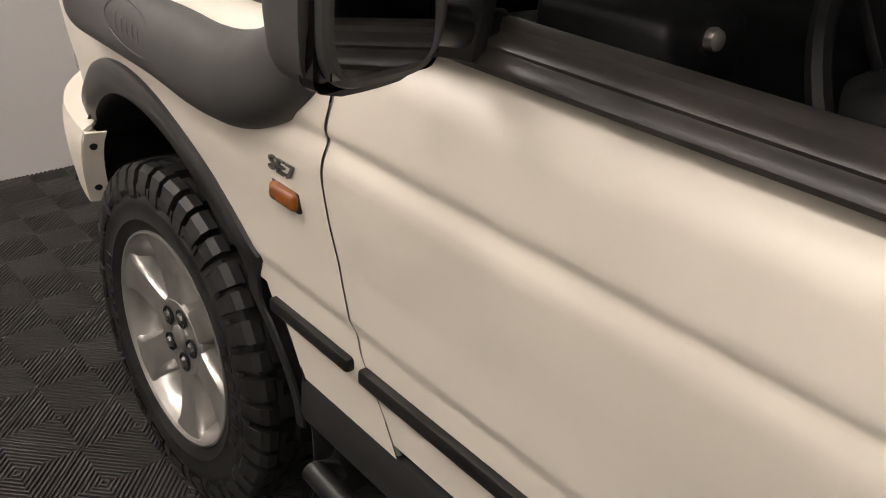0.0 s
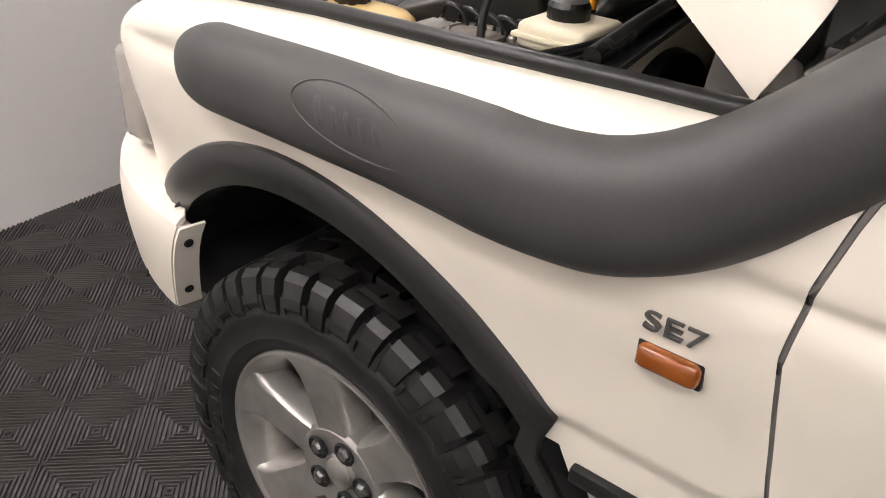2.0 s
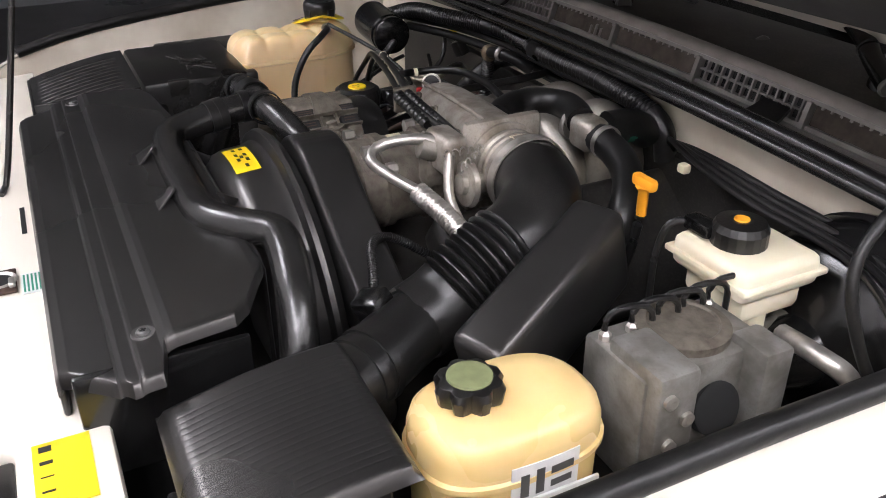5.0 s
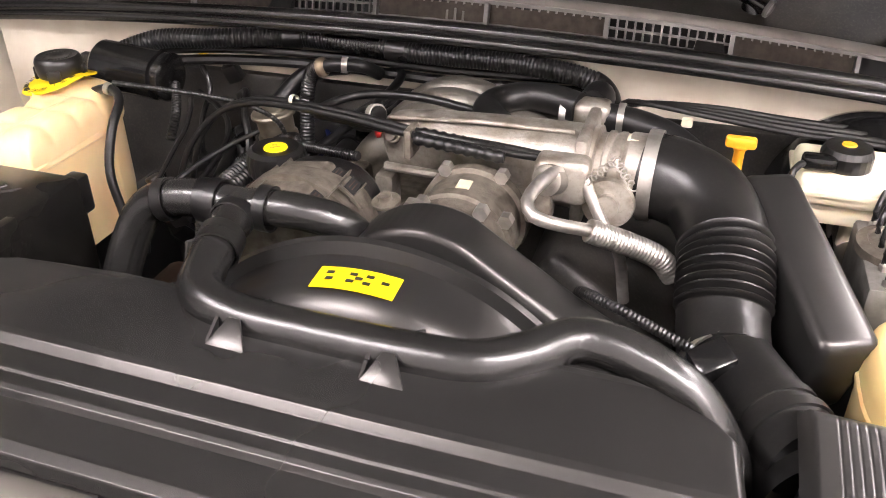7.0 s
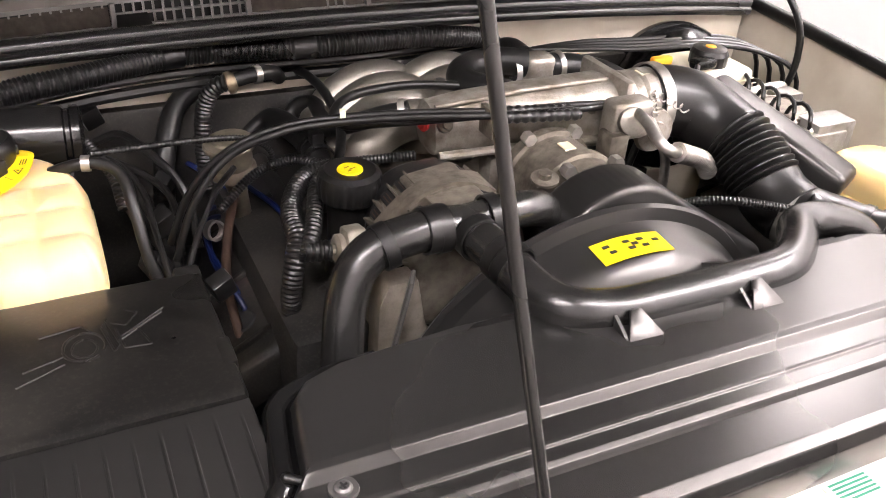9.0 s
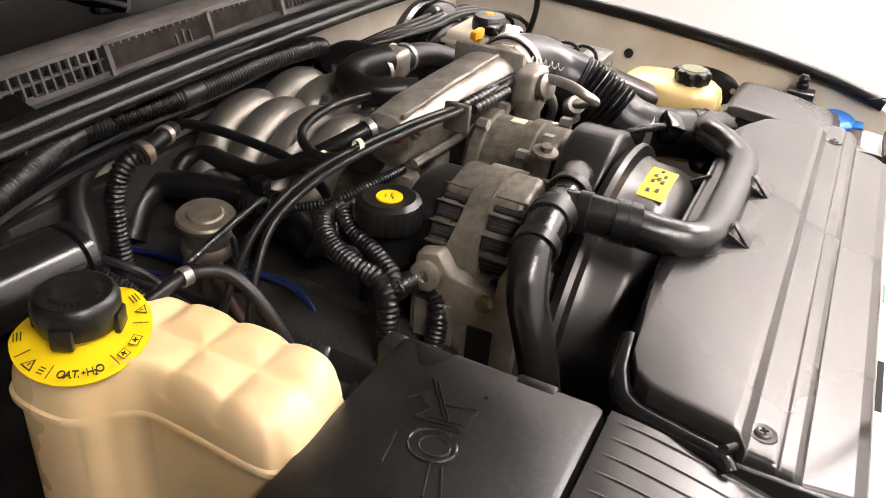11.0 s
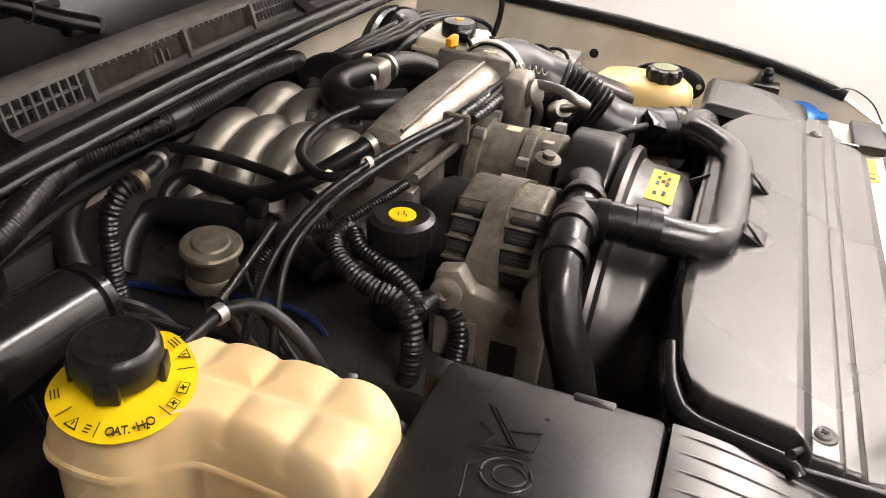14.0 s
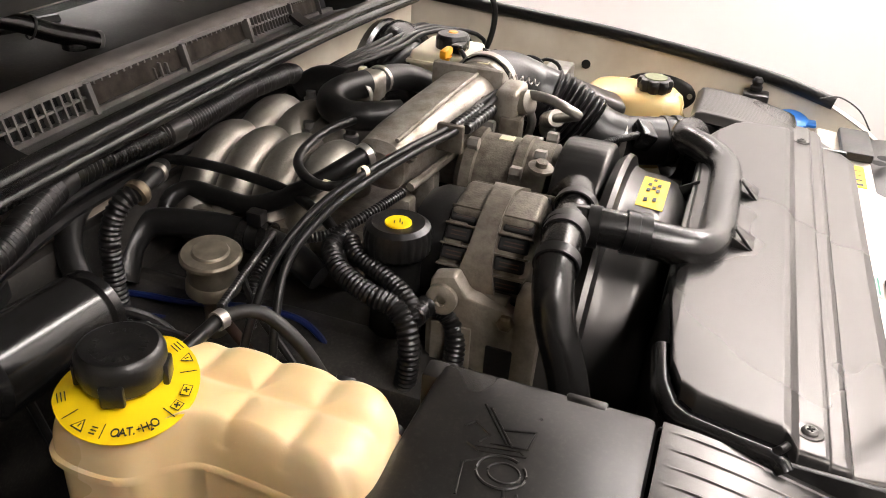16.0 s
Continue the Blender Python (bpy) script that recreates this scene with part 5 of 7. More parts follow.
duct = part("intake_duct", sweep(spline([(0.345, 0.103, 1.190), (0.375, 0.098, 1.189), (0.408, 0.082, 1.183), (0.428, 0.052, 1.168), (0.437, 0.015, 1.155), (0.440, -0.02, 1.136), (0.443, -0.055, 1.115), (0.448, -0.085, 1.106)], 0.0012), bellow, 28), PLASTIC, car, "black ribbed rubber intake duct")
maf = part("air_flow_meter", sweep([Vector(p) for p in ((0.446, -0.075, 1.108), (0.466, -0.11, 1.106), (0.49, -0.15, 1.104), (0.515, -0.19, 1.102))], 0.037, 28), PLASTIC, car, "black air flow meter")
for at, d, r in (((0.447, -0.083, 1.107), (0.4, -1, -0.1), 0.041), ((0.49, -0.15, 1.104), (0.5, -1, 0), 0.039), ((0.5, -0.166, 1.103), (0.5, -1, 0), 0.040)):
    part("hose_clamp", lathe([(r - 0.003, -0.005), (r, -0.005), (r, 0.005), (r - 0.003, 0.005)], 36, axis(at, d), cap=False), CHROME if r > 0.0405 else PLASTIC, maf, "bright steel hose clamp")
part("sensor_plug", box(-0.018, 0.018, -0.014, 0.014, -0.012, 0.02, 0.004, m=pose(0.435, -0.12, 1.125, 20, -20, 30)), GLOSS, maf)
part("sensor_lead", ribbed([(0.425, -0.118, 1.132), (0.39, -0.105, 1.138), (0.34, -0.085, 1.145), (0.31, -0.05, 1.13), (0.3, 0.0, 1.09)], 0.0055), PLASTIC, maf)
# resonator box behind the duct
res_m = Matrix.Translation((0.503, 0.035, 1.138)) @ Matrix((Vector((-0.37, 0.87, 0.32)).normalized(), Vector((0.92, 0.39, 0)).normalized(), Vector((-0.37, 0.87, 0.32)).normalized().cross(Vector((0.92, 0.39, 0)).normalized()) * -1)).transposed().to_4x4()
part("resonator", box(-0.115, 0.105, -0.030, 0.030, -0.07, 0.038, 0.012, 3, m=res_m), SATIN, car, "black plastic intake resonator")
# air filter box
air = part("air_filter_box", sheet(lambda u, v: (0.500 + 0.172 * u, -0.342 + 0.160 * v, 0.93 + 0.182 * min(1.0, 9 * min(u, 1 - u), 9 * min(v, 1 - v)) + 0.024 * v - 0.010 * u), steps(0, 1, 36), steps(0, 1, 36)), SATIN, car, "black plastic air filter box with a ribbed lid")


def air_lid(u, v):
    e = min(1.0, 14 * min(u, 1 - u, v, 1 - v))
    rib = -0.0003 * max(0.0, math.cos(u * 2 * math.pi * 26)) ** 3 if 0.12 < u < 0.90 and 0.10 < v < 0.92 else 0
    return (0.498 + 0.176 * u, -0.344 + 0.164 * v, 1.119 + 0.024 * v - 0.010 * u + 0.012 * math.sin(e * math.pi / 2) + 0.006 * math.sin(math.pi * v) + rib)


part("air_box_lid", sheet(air_lid, steps(0, 1, 260), steps(0, 1, 24), 0.004), SATIN, air, "ribbed plastic lid")
part("air_box_spout", lathe([(0.045, 0.0), (0.042, 0.02), (0.039, 0.05)], 28, axis((0.522, -0.205, 1.078), (-0.45, 0.85, 0.1)), cap=False), PLASTIC, air)
for x in (0.56, 0.65):
    part("air_box_clip", box(x - 0.010, x + 0.010, -0.350, -0.341, 1.02, 1.085, 0.003), PLASTIC, air)
part("air_box_latch", box(0.672, 0.690, -0.285, -0.255, 1.02, 1.075, 0.005), CHROME, air, "bright spring latch")
part("bump_stop", lathe([(0.010, 0.0), (0.0105, 0.008), (0.008, 0.011), (0.0095, 0.018), (0.006, 0.024), (0.0, 0.025)], 20, pose(0.742, -0.272, 1.128)), RUBBER, car, "black rubber bump stop")
part("bump_stop_bracket", box(0.715, 0.752, -0.295, -0.252, 1.095, 1.129, 0.004), PLASTIC, car)

# intake runners
for k in range(4):
    y = 0.350 - 0.0485 * k
    part("intake_runner", tube([(0.135, y + 0.004, 1.085), (0.128, y + 0.003, 1.122), (0.108, y + 0.002, 1.148), (0.075, y, 1.158), (0.042, y - 0.002, 1.154), (0.010, y - 0.005, 1.136), (-0.012, y - 0.008, 1.110), (-0.024, y - 0.009, 1.085)], lambda d, q: 0.0270 - 0.0025 * q, 24), RUNNER, car, "cast alloy intake runner")
    if k < 3:
        part("intake_runner", tube([(0.100, y - 0.006, 1.085), (0.112, y - 0.007, 1.125), (0.138, y - 0.008, 1.153), (0.172, y - 0.009, 1.162), (0.204, y - 0.010, 1.152), (0.226, y - 0.011, 1.120), (0.232, y - 0.012, 1.05)], lambda d, q: 0.0268, 24), RUNNER, car, "cast alloy intake runner")
part("inlet_flange", box(-0.034, 0.0, 0.118, 0.362, 1.090, 1.122, 0.006), DIRTY_ALLOY, car, "dirty alloy inlet flange")
part("intake_base", box(-0.03, 0.21, 0.13, 0.362, 1.03, 1.098, 0.015), DIRTY_ALLOY, car, "dirty cast alloy inlet manifold base")
for x, y in ((0.135, 0.268), (0.142, 0.212), (0.238, 0.320)):
    part("runner_bolt", lathe([(0.010, -0.03), (0.010, 0.008), (0.007, 0.010), (0.007, 0.018), (0.0, 0.019)], 10, pose(x, y, 1.162)), BADGE, car)
# heater valve and hoses
hv = part("heater_valve", box(0.245, 0.290, 0.225, 0.262, 1.170, 1.212, 0.010, 3), ALLOY, car, "cast alloy heater valve")
part("heater_hose", tube([(0.25, 0.243, 1.200), (0.215, 0.255, 1.202), (0.180, 0.258, 1.200), (0.150, 0.240, 1.198), (0.142, 0.212, 1.196), (0.155, 0.185, 1.196), (0.178, 0.160, 1.195)], 0.019, 18), RUBBER, hv, "black rubber heater hose")
part("heater_hose", tube([(0.285, 0.245, 1.190), (0.33, 0.240, 1.186), (0.375, 0.225, 1.175), (0.41, 0.195, 1.15), (0.42, 0.16, 1.10)], 0.019, 16), RUBBER, hv, "black rubber heater hose")
part("green_band", tube([(0.262, 0.275, 1.19), (0.264, 0.315, 1.188), (0.258, 0.345, 1.17)], 0.022, 16), RUBBER, hv)
part("green_band_mark", lathe([(0.0226, -0.008), (0.0228, 0.008)], 12, axis((0.263, 0.306, 1.189), (0, 1, 0)), 200, 290, cap=False), GREEN, hv, "green band")
for x, d in ((0.232, 1), (0.302, 1)):
    part("hose_clamp", lathe([(0.0193, -0.004), (0.0210, -0.004), (0.0210, 0.004), (0.0193, 0.004)], 28, axis((x, 0.245, 1.1895), (1, 0, 0)), cap=False), CHROME, hv, "bright steel hose clamp")
# air conditioning pipes
acp = part("air_con_pipe", tube([(0.268, 0.030, 1.215), (0.262, 0.012, 1.221), (0.254, -0.018, 1.221), (0.249, -0.040, 1.215), (0.258, -0.052, 1.206), (0.280, -0.040, 1.194), (0.308, -0.014, 1.178), (0.318, -0.008, 1.172)], 0.0066, 12), CHROME, car, "bright aluminium air conditioning pipe")
part("pipe_sleeve", ribbed([(0.306, -0.016, 1.179), (0.345, 0.002, 1.160), (0.375, 0.010, 1.145), (0.392, 0.012, 1.125)], 0.0125, 0.004, 0.06, 14), CHROME, acp, "foil-wrapped pipe sleeve")
part("pipe_branch", tube([(0.290, 0.034, 1.212), (0.302, 0.026, 1.190), (0.318, 0.020, 1.165), (0.335, 0.028, 1.130), (0.345, 0.035, 1.07)], 0.0062, 12), CHROME, acp)
part("pipe_block", box(0.240, 0.296, 0.024, 0.056, 1.180, 1.228, 0.008, 3), ALLOY, acp, "cast alloy pipe block")
part("pipe_block_boss", lathe([(0.016, 0.0), (0.016, 0.020), (0.011, 0.023), (0.0, 0.023)], 22, axis((0.262, 0.030, 1.206), (-0.3, -1, 0.35))), RUNNER, acp)
for k in range(2):
    part("return_spring", tube([(0.318 + 0.004 * math.cos(i * 0.9) + 0.0011 * i * (1 - 2 * k) * 0.6, 0.060 - 0.0011 * i, 1.222 + 0.004 * math.sin(i * 0.9) - 0.0003 * i) for i in range(36)], 0.0010, 5, 0.002), CHROME, acp, "thin steel return spring")

# ---- left side of the bay ----


def pod(cx, cy, hx, hy, z0, z1, r=0.5, seg=28, lid=0.018):
    """A rounded oblong tank with a welded seam."""
    bm, rings = bmesh.new(), []
    for k, (q, z) in enumerate(((0.90, z0), (0.95, z0 + 0.01), (0.97, z1 - 0.045), (1.03, z1 - 0.043), (1.03, z1 - 0.038), (0.99, z1 - 0.036), (0.985, z1 - 0.02), (0.94, z1 - 0.008), (0.82, z1), (0.5, z1 + 0.004), (0.02, z1 + 0.005))):
        ring = []
        for i in range(seg):
            a = 2 * math.pi * i / seg
            c, s_ = math.cos(a), math.sin(a)
            ring.append(bm.verts.new((cx + q * hx * math.copysign(abs(c) ** r, c), cy + q * hy * math.copysign(abs(s_) ** r, s_), z)))
        rings.append(ring)
    for a, b in zip(rings, rings[1:]):
        for i in range(seg):
            bm.faces.new((a[i], a[(i + 1) % seg], b[(i + 1) % seg], b[i]))
    bm.faces.new(rings[0][::-1])
    bm.faces.new(rings[-1])
    return bm


pst = part("power_steering_reservoir", pod(0.620, -0.082, 0.058, 0.083, 1.02, 1.138, 0.72, 40), AMBER, car, "yellowed plastic power steering reservoir")
def reservoir_label(u, v, lift=0.0):
    y = -0.108 + 0.063 * u
    return (0.6792 + lift - 1.5 * (y + 0.078) ** 2, y, 1.072 + 0.042 * v)


part("reservoir_label", sheet(reservoir_label, steps(0, 1, 12), steps(0, 1, 2), 0.001), WHITE, pst, "white printed label")
for u0, u1, v0, v1 in ((0.12, 0.24, 0.25, 0.80), (0.34, 0.46, 0.25, 0.85), (0.56, 0.90, 0.62, 0.80), (0.56, 0.88, 0.30, 0.46)):
    part("print_bar", sheet(lambda u, v: reservoir_label(u0 + (u1 - u0) * u, v0 + (v1 - v0) * v, 0.0012), steps(0, 1, 4), steps(0, 1, 1), 0.0004), BADGE, pst, "", False)
part("reservoir_cap", lobed([(0.024, -0.022, 0.2), (0.031, -0.016, 1), (0.0335, 0.002, 1), (0.030, 0.010, 0.6), (0.024, 0.0125, 0), (0.0, 0.0115, 0)], 8, 0.007, pose(0.614, -0.112, 1.154) @ Matrix.Diagonal((0.9, 0.9, 0.7, 1))), PLASTIC, pst, "black lobed reservoir cap")
part("reservoir_cap_disc", lathe([(0.0215, 0.0), (0.021, 0.0018), (0.0, 0.0022)], 30, pose(0.614, -0.112, 1.1622) @ Matrix.Diagonal((0.9, 0.9, 1, 1))), OLIVE, pst, "dull green printed disc")
part("reservoir_label", box(0.684, 0.687, -0.10, -0.03, 1.055, 1.085, 0.001), WHITE, pst)
ab = part("brake_modulator", box(0.572, 0.66, 0.03, 0.176, 1.014, 1.136, 0.005), CAST, car, "grey cast alloy brake modulator block")
part("modulator_valve_block", box(0.602, 0.676, 0.034, 0.078, 1.024, 1.148, 0.005), CAST, ab)
part("modulator_valve_block", box(0.64, 0.686, 0.141, 0.175, 1.034, 1.145, 0.005), CAST, ab)
part("modulator_motor", lathe([(0.044, -0.004), (0.044, 0.006), (0.034, 0.009), (0.032, 0.007), (0.0, 0.008)], 36, pose(0.61, 0.112, 1.138)), DIRTY_ALLOY, ab, "round stained motor plate")
part("modulator_port", lathe([(0.026, 0.0), (0.026, 0.012), (0.022, 0.014), (0.0, 0.010)], 30, axis((0.658, 0.11, 1.084), (1, 0, 0.3))), VOID, ab)
for y, z in ((0.045, 1.124), (0.066, 1.099), (0.05, 1.074)):
    part("block_plug", lathe([(0.007, 0.0), (0.007, 0.004), (0.004, 0.005), (0.0, 0.003)], 14, axis((0.676, y, z), (1, 0, 0))), CHROME, ab)
for i in range(5):
    y = 0.040 + 0.030 * i
    part("brake_pipe", tube([(0.590, y, 1.129), (0.588, y + 0.001, 1.154), (0.592, y + 0.010, 1.166), (0.598, y + 0.030, 1.168), (0.596, y + 0.046, 1.156), (0.592, y + 0.052, 1.124)], 0.0032, 8), PLASTIC, ab, "thin black brake pipe")
    part("pipe_union", lathe([(0.006, 0.0), (0.006, 0.010), (0.0035, 0.013), (0.0, 0.013)], 6, pose(0.590, y, 1.132)), CHROME, ab, "", False)
bres = part("brake_reservoir", box(0.507, 0.614, 0.180, 0.282, 1.140, 1.176, 0.010, 3), CREAM, car, "cream plastic brake fluid reservoir")
part("reservoir_rim", box(0.503, 0.618, 0.176, 0.286, 1.154, 1.161, 0.002), CREAM, bres)
part("reservoir_well", box(0.520, 0.604, 0.192, 0.272, 1.112, 1.142, 0.008), CREAM, bres)
part("reservoir_foot", lathe([(0.016, 0.0), (0.016, 0.04)], 20, pose(0.585, 0.225, 1.075)), CREAM, bres)
part("reservoir_cap", lathe([(0.026, -0.014), (0.0285, -0.010), (0.0285, 0.010), (0.025, 0.017), (0.012, 0.019), (0.0, 0.0185)], 22, pose(0.556, 0.223, 1.182)), PLASTIC, bres, "black ribbed reservoir cap", False)
part("cap_symbol", lathe([(0.0080, 0.0), (0.0075, 0.0015), (0.0, 0.0017)], 20, pose(0.556, 0.223, 1.2008)), ORANGE, bres, "yellow printed symbol")
part("cap_plug", box(0.508, 0.545, 0.190, 0.212, 1.178, 1.194, 0.005), GLOSS, bres)
part("cap_lead", tube([(0.512, 0.195, 1.186), (0.500, 0.182, 1.180), (0.498, 0.170, 1.145), (0.503, 0.165, 1.08)], 0.004, 8), PLASTIC, bres)
part("master_cylinder", lathe([(0.020, 0.0), (0.020, 0.10), (0.026, 0.105), (0.026, 0.13)], 22, axis((0.59, 0.17, 1.070), (0, 1, 0))), ALLOY, car, "cast alloy brake master cylinder")
part("brake_servo", lathe([(0.03, -0.12), (0.04, -0.08), (0.06, -0.07), (0.11, -0.045), (0.125, -0.02), (0.128, 0.0), (0.122, 0.006), (0.122, 0.012), (0.128, 0.018), (0.12, 0.05), (0.05, 0.06)], 44, axis((0.61, 0.355, 1.06), (0, 1, 0))), GLOSS, car, "glossy black brake servo")
part("servo_pipe", tube([(0.64, 0.21, 1.12), (0.69, 0.20, 1.13), (0.715, 0.215, 1.115), (0.72, 0.25, 1.06)], 0.010, 10), CHROME, car, "bright metal pipe")
dip = part("dipstick", box(0.424, 0.458, 0.188, 0.200, 1.194, 1.208, 0.004), ORANGE, car, "yellow plastic dipstick handle")
part("dipstick_stem", lathe([(0.006, -0.028), (0.006, 0.0), (0.010, 0.006)], 14, pose(0.441, 0.194, 1.190)), ORANGE, dip)
part("dipstick_tube", tube([(0.441, 0.194, 1.165), (0.43, 0.19, 1.10), (0.40, 0.18, 1.02)], 0.006, 8), PLASTIC, dip)
for i in range(4):
    part("bulkhead_pipe", tube([(0.27, 0.385, 1.12 + 0.006 * i), (0.30, 0.362 - 0.004 * i, 1.165 + 0.003 * i), (0.40, 0.340 - 0.010 * i, 1.182), (0.50, 0.338 - 0.014 * i, 1.178), (0.62, 0.340 - 0.014 * i, 1.172), (0.70, 0.330 - 0.022 * i, 1.165), (0.752, 0.318 - 0.03 * i, 1.140), (0.768, 0.312 - 0.03 * i, 1.08)], 0.0042, 8, 0.02), PLASTIC, car, "thin black pipe")
part("white_connector", box(0.372, 0.386, 0.30, 0.312, 1.166, 1.178, 0.003), CREAM, car)
part("wing_hole", lathe([(0.0085, 0.0), (0.0, 0.0005)], 18, axis((0.765, 0.03, 1.12), (-1, 0, 0.15))), VOID, car)
gk = part("inlet_gasket", lathe([(0.0, 0.010), (0.045, 0.010), (0.055, 0.006), (0.058, 0.0)], 36, axis((0.764, -0.112, 1.090), (-1, 0, 0.15)) @ Matrix.Diagonal((1.25, 0.62, 1, 1))), RUBBER, car, "black rubber inlet gasket on the inner wing")
for y in (-0.165, -0.058):
    part("gasket_bolt", lathe([(0.005, 0.0), (0.005, 0.003), (0.0, 0.004)], 8, axis((0.754, y, 1.095), (-1, 0, 0.15))), CHROME, gk)
wc = part("washer_cap", lathe([(0.0, 0.006), (0.024, 0.005), (0.028, 0.002), (0.028, -0.004)], 24, pose(0.722, -0.340, 1.096, 6, -10)), BLUE_CAP, car, "blue washer bottle cap")
part("washer_cap_lug", box(0.708, 0.738, -0.380, -0.362, 1.090, 1.096, 0.003), BLUE_CAP, wc)
part("washer_hose", tube([(0.745, 0.25, 1.08), (0.730, 0.215, 1.13), (0.712, 0.198, 1.19), (0.700, 0.205, 1.235), (0.695, 0.245, 1.275), (0.690, 0.29, 1.31), (0.68, 0.33, 1.36), (0.67, 0.34, 1.39)], 0.0055, 10), RUBBER, car, "black washer hose to the bonnet")
prop = part("bonnet_prop", tube([(-0.090, -0.450, 1.100), (-0.106, -0.444, 1.104), (-0.112, -0.434, 1.13), (-0.132, -0.390, 1.30), (-0.155, -0.343, 1.50), (-0.178, -0.297, 1.70), (-0.199, -0.256, 1.885)], 0.0042, 10, 0.02), SATIN, car, "black steel bonnet prop rod")

hk = part("corner_bracket", box(0.560, 0.672, -0.454, -0.408, 1.099, 1.114, 0.004), DUSTY, car, "dusty black corner bracket on the slam panel")
for x, y in ((0.575, -0.465), (0.60, -0.475)):
    part("bracket_hole", lathe([(0.011, 0.0), (0.0, 0.0006)], 18, pose(x, y, 1.0985)), VOID, hk)
part("wing_wire", tube([(0.735, -0.375, 1.135), (0.742, -0.405, 1.140), (0.735, -0.44, 1.125), (0.715, -0.462, 1.10)], 0.0013, 6), PLASTIC, car, "thin dark wire")
# ---- right side of the bay ----
OUT = [(-0.323, 0.092), (-0.324, -0.030), (-0.331, -0.050), (-0.346, -0.060), (-0.396, -0.064), (-0.412, -0.056), (-0.419, -0.040), (-0.415, 0.022), (-0.415, 0.057), (-0.428, 0.077), (-0.448, 0.097), (-0.450, 0.137), (-0.438, 0.160), (-0.398, 0.170), (-0.363, 0.164), (-0.338, 0.132)]


def tank_bm(rows, grooves):
    """Rows of (share of the outline, height); grooves press the seams of the cushions in."""
    bm, rings = bmesh.new(), []
    pts = [Vector((x, y, 0)) for x, y in OUT]
    pts = spline(pts + [pts[0]], 0.003)[:-1]
    c = Vector((-0.376, 0.042, 0))
    for q, z in rows:
        ring = []
        for p in pts:
            x, y = c.x + (p.x - c.x) * q, c.y + (p.y - c.y) * q
            dz = 0.0
            if grooves and q < 0.985:
                g = max(math.exp(-abs((y - gy) / 0.0080) ** 1.6) for gy in (-0.008, 0.039, 0.084))
                if y < 0.084:
                    g = max(g, math.exp(-abs((x + 0.3715) / 0.0080) ** 1.6))
                share = min(1.0, (0.985 - q) * 28)
                pull = 1 - 0.015 * g * share * max(0.0, min(1.0, (q - 0.45) * 2.5))
                x, y = c.x + (x - c.x) * pull, c.y + (y - c.y) * pull
                dz = -0.0046 * g * share + (0.004 * math.exp(-((x + 0.408) ** 2 + (y - 0.117) ** 2) / 0.0009))
            ring.append(bm.verts.new((x, y, z + dz)))
        rings.append(ring)
    n = len(pts)
    for a, b in zip(rings, rings[1:]):
        for i in range(n):
            bm.faces.new((a[i], a[(i + 1) % n], b[(i + 1) % n], b[i]))
    bm.faces.new(rings[0][::-1])
    bm.faces.new(rings[-1])
    return bm


tank = part("coolant_tank", tank_bm([(0.88, 1.025), (0.94, 1.035), (0.965, 1.055), (0.965, 1.156), (1.010, 1.158), (1.012, 1.163), (0.985, 1.165)], False), TANK, car, "aged cream plastic coolant expansion tank")
DOME = [(0.985 - 0.965 * (1 - math.cos(math.pi / 2 * k / 46)) ** 1.0, 1.165 + 0.040 * math.sin(min(1.0, (k / 46) * 1.9) * math.pi / 2) ** 0.8) for k in range(46)]
part("tank_top", tank_bm(DOME, True), TANK, tank, "quilted cream plastic tank top")
CC = (-0.407, 0.117)
part("tank_neck", lathe([(0.022, -0.04), (0.022, 0.03)], 28, pose(*CC, 1.205)), TANK, tank)
DISC = pose(-0.411, 0.112, 1.2145, 8, -13)


def droop(x, y):
    """The disc hangs down on its far side."""
    return -0.45 * max(0.0, 0.45 * x + 0.89 * y - 0.016)


disc = part("cap_warning_disc", sheet(lambda u, r: (DISC @ Vector((r * math.cos(u), r * math.sin(u), -0.10 * (r - 0.016) + droop(r * math.cos(u), r * math.sin(u)))))[:], steps(0, 2 * math.pi, 72), steps(0.016, 0.0472, 10), 0.0012), YELLOW, tank, "yellow warning disc round the cap")
part("coolant_cap", lathe([(0.024, -0.016), (0.0275, -0.014), (0.0295, -0.006), (0.0295, 0.005), (0.0275, 0.010), (0.025, 0.0115), (0.022, 0.0105), (0.009, 0.0105), (0.007, 0.0095), (0.0, 0.0095)], 48, pose(*CC, 1.2295)), PLASTIC, tank, "black screw cap")
for k in range(4):
    part("cap_lug", box(0.0265, 0.0315, -0.008, 0.008, -0.018, -0.001, 0.002, m=pose(*CC, 1.2295, 0, 0, 90 * k + 25)), PLASTIC, tank)
for k in range(26):
    if k % 13 not in (5, 6):
        part("cap_lettering", box(0.0145, 0.0185, -0.0011, 0.0011, 0.0103, 0.0110, 0.0, m=pose(*CC, 1.2295, 0, 0, 360 / 26 * k)), PLASTIC, tank, "", False)
dm = DISC @ Matrix.Diagonal((0.955, 0.955, 1, 1))
a = -157.0
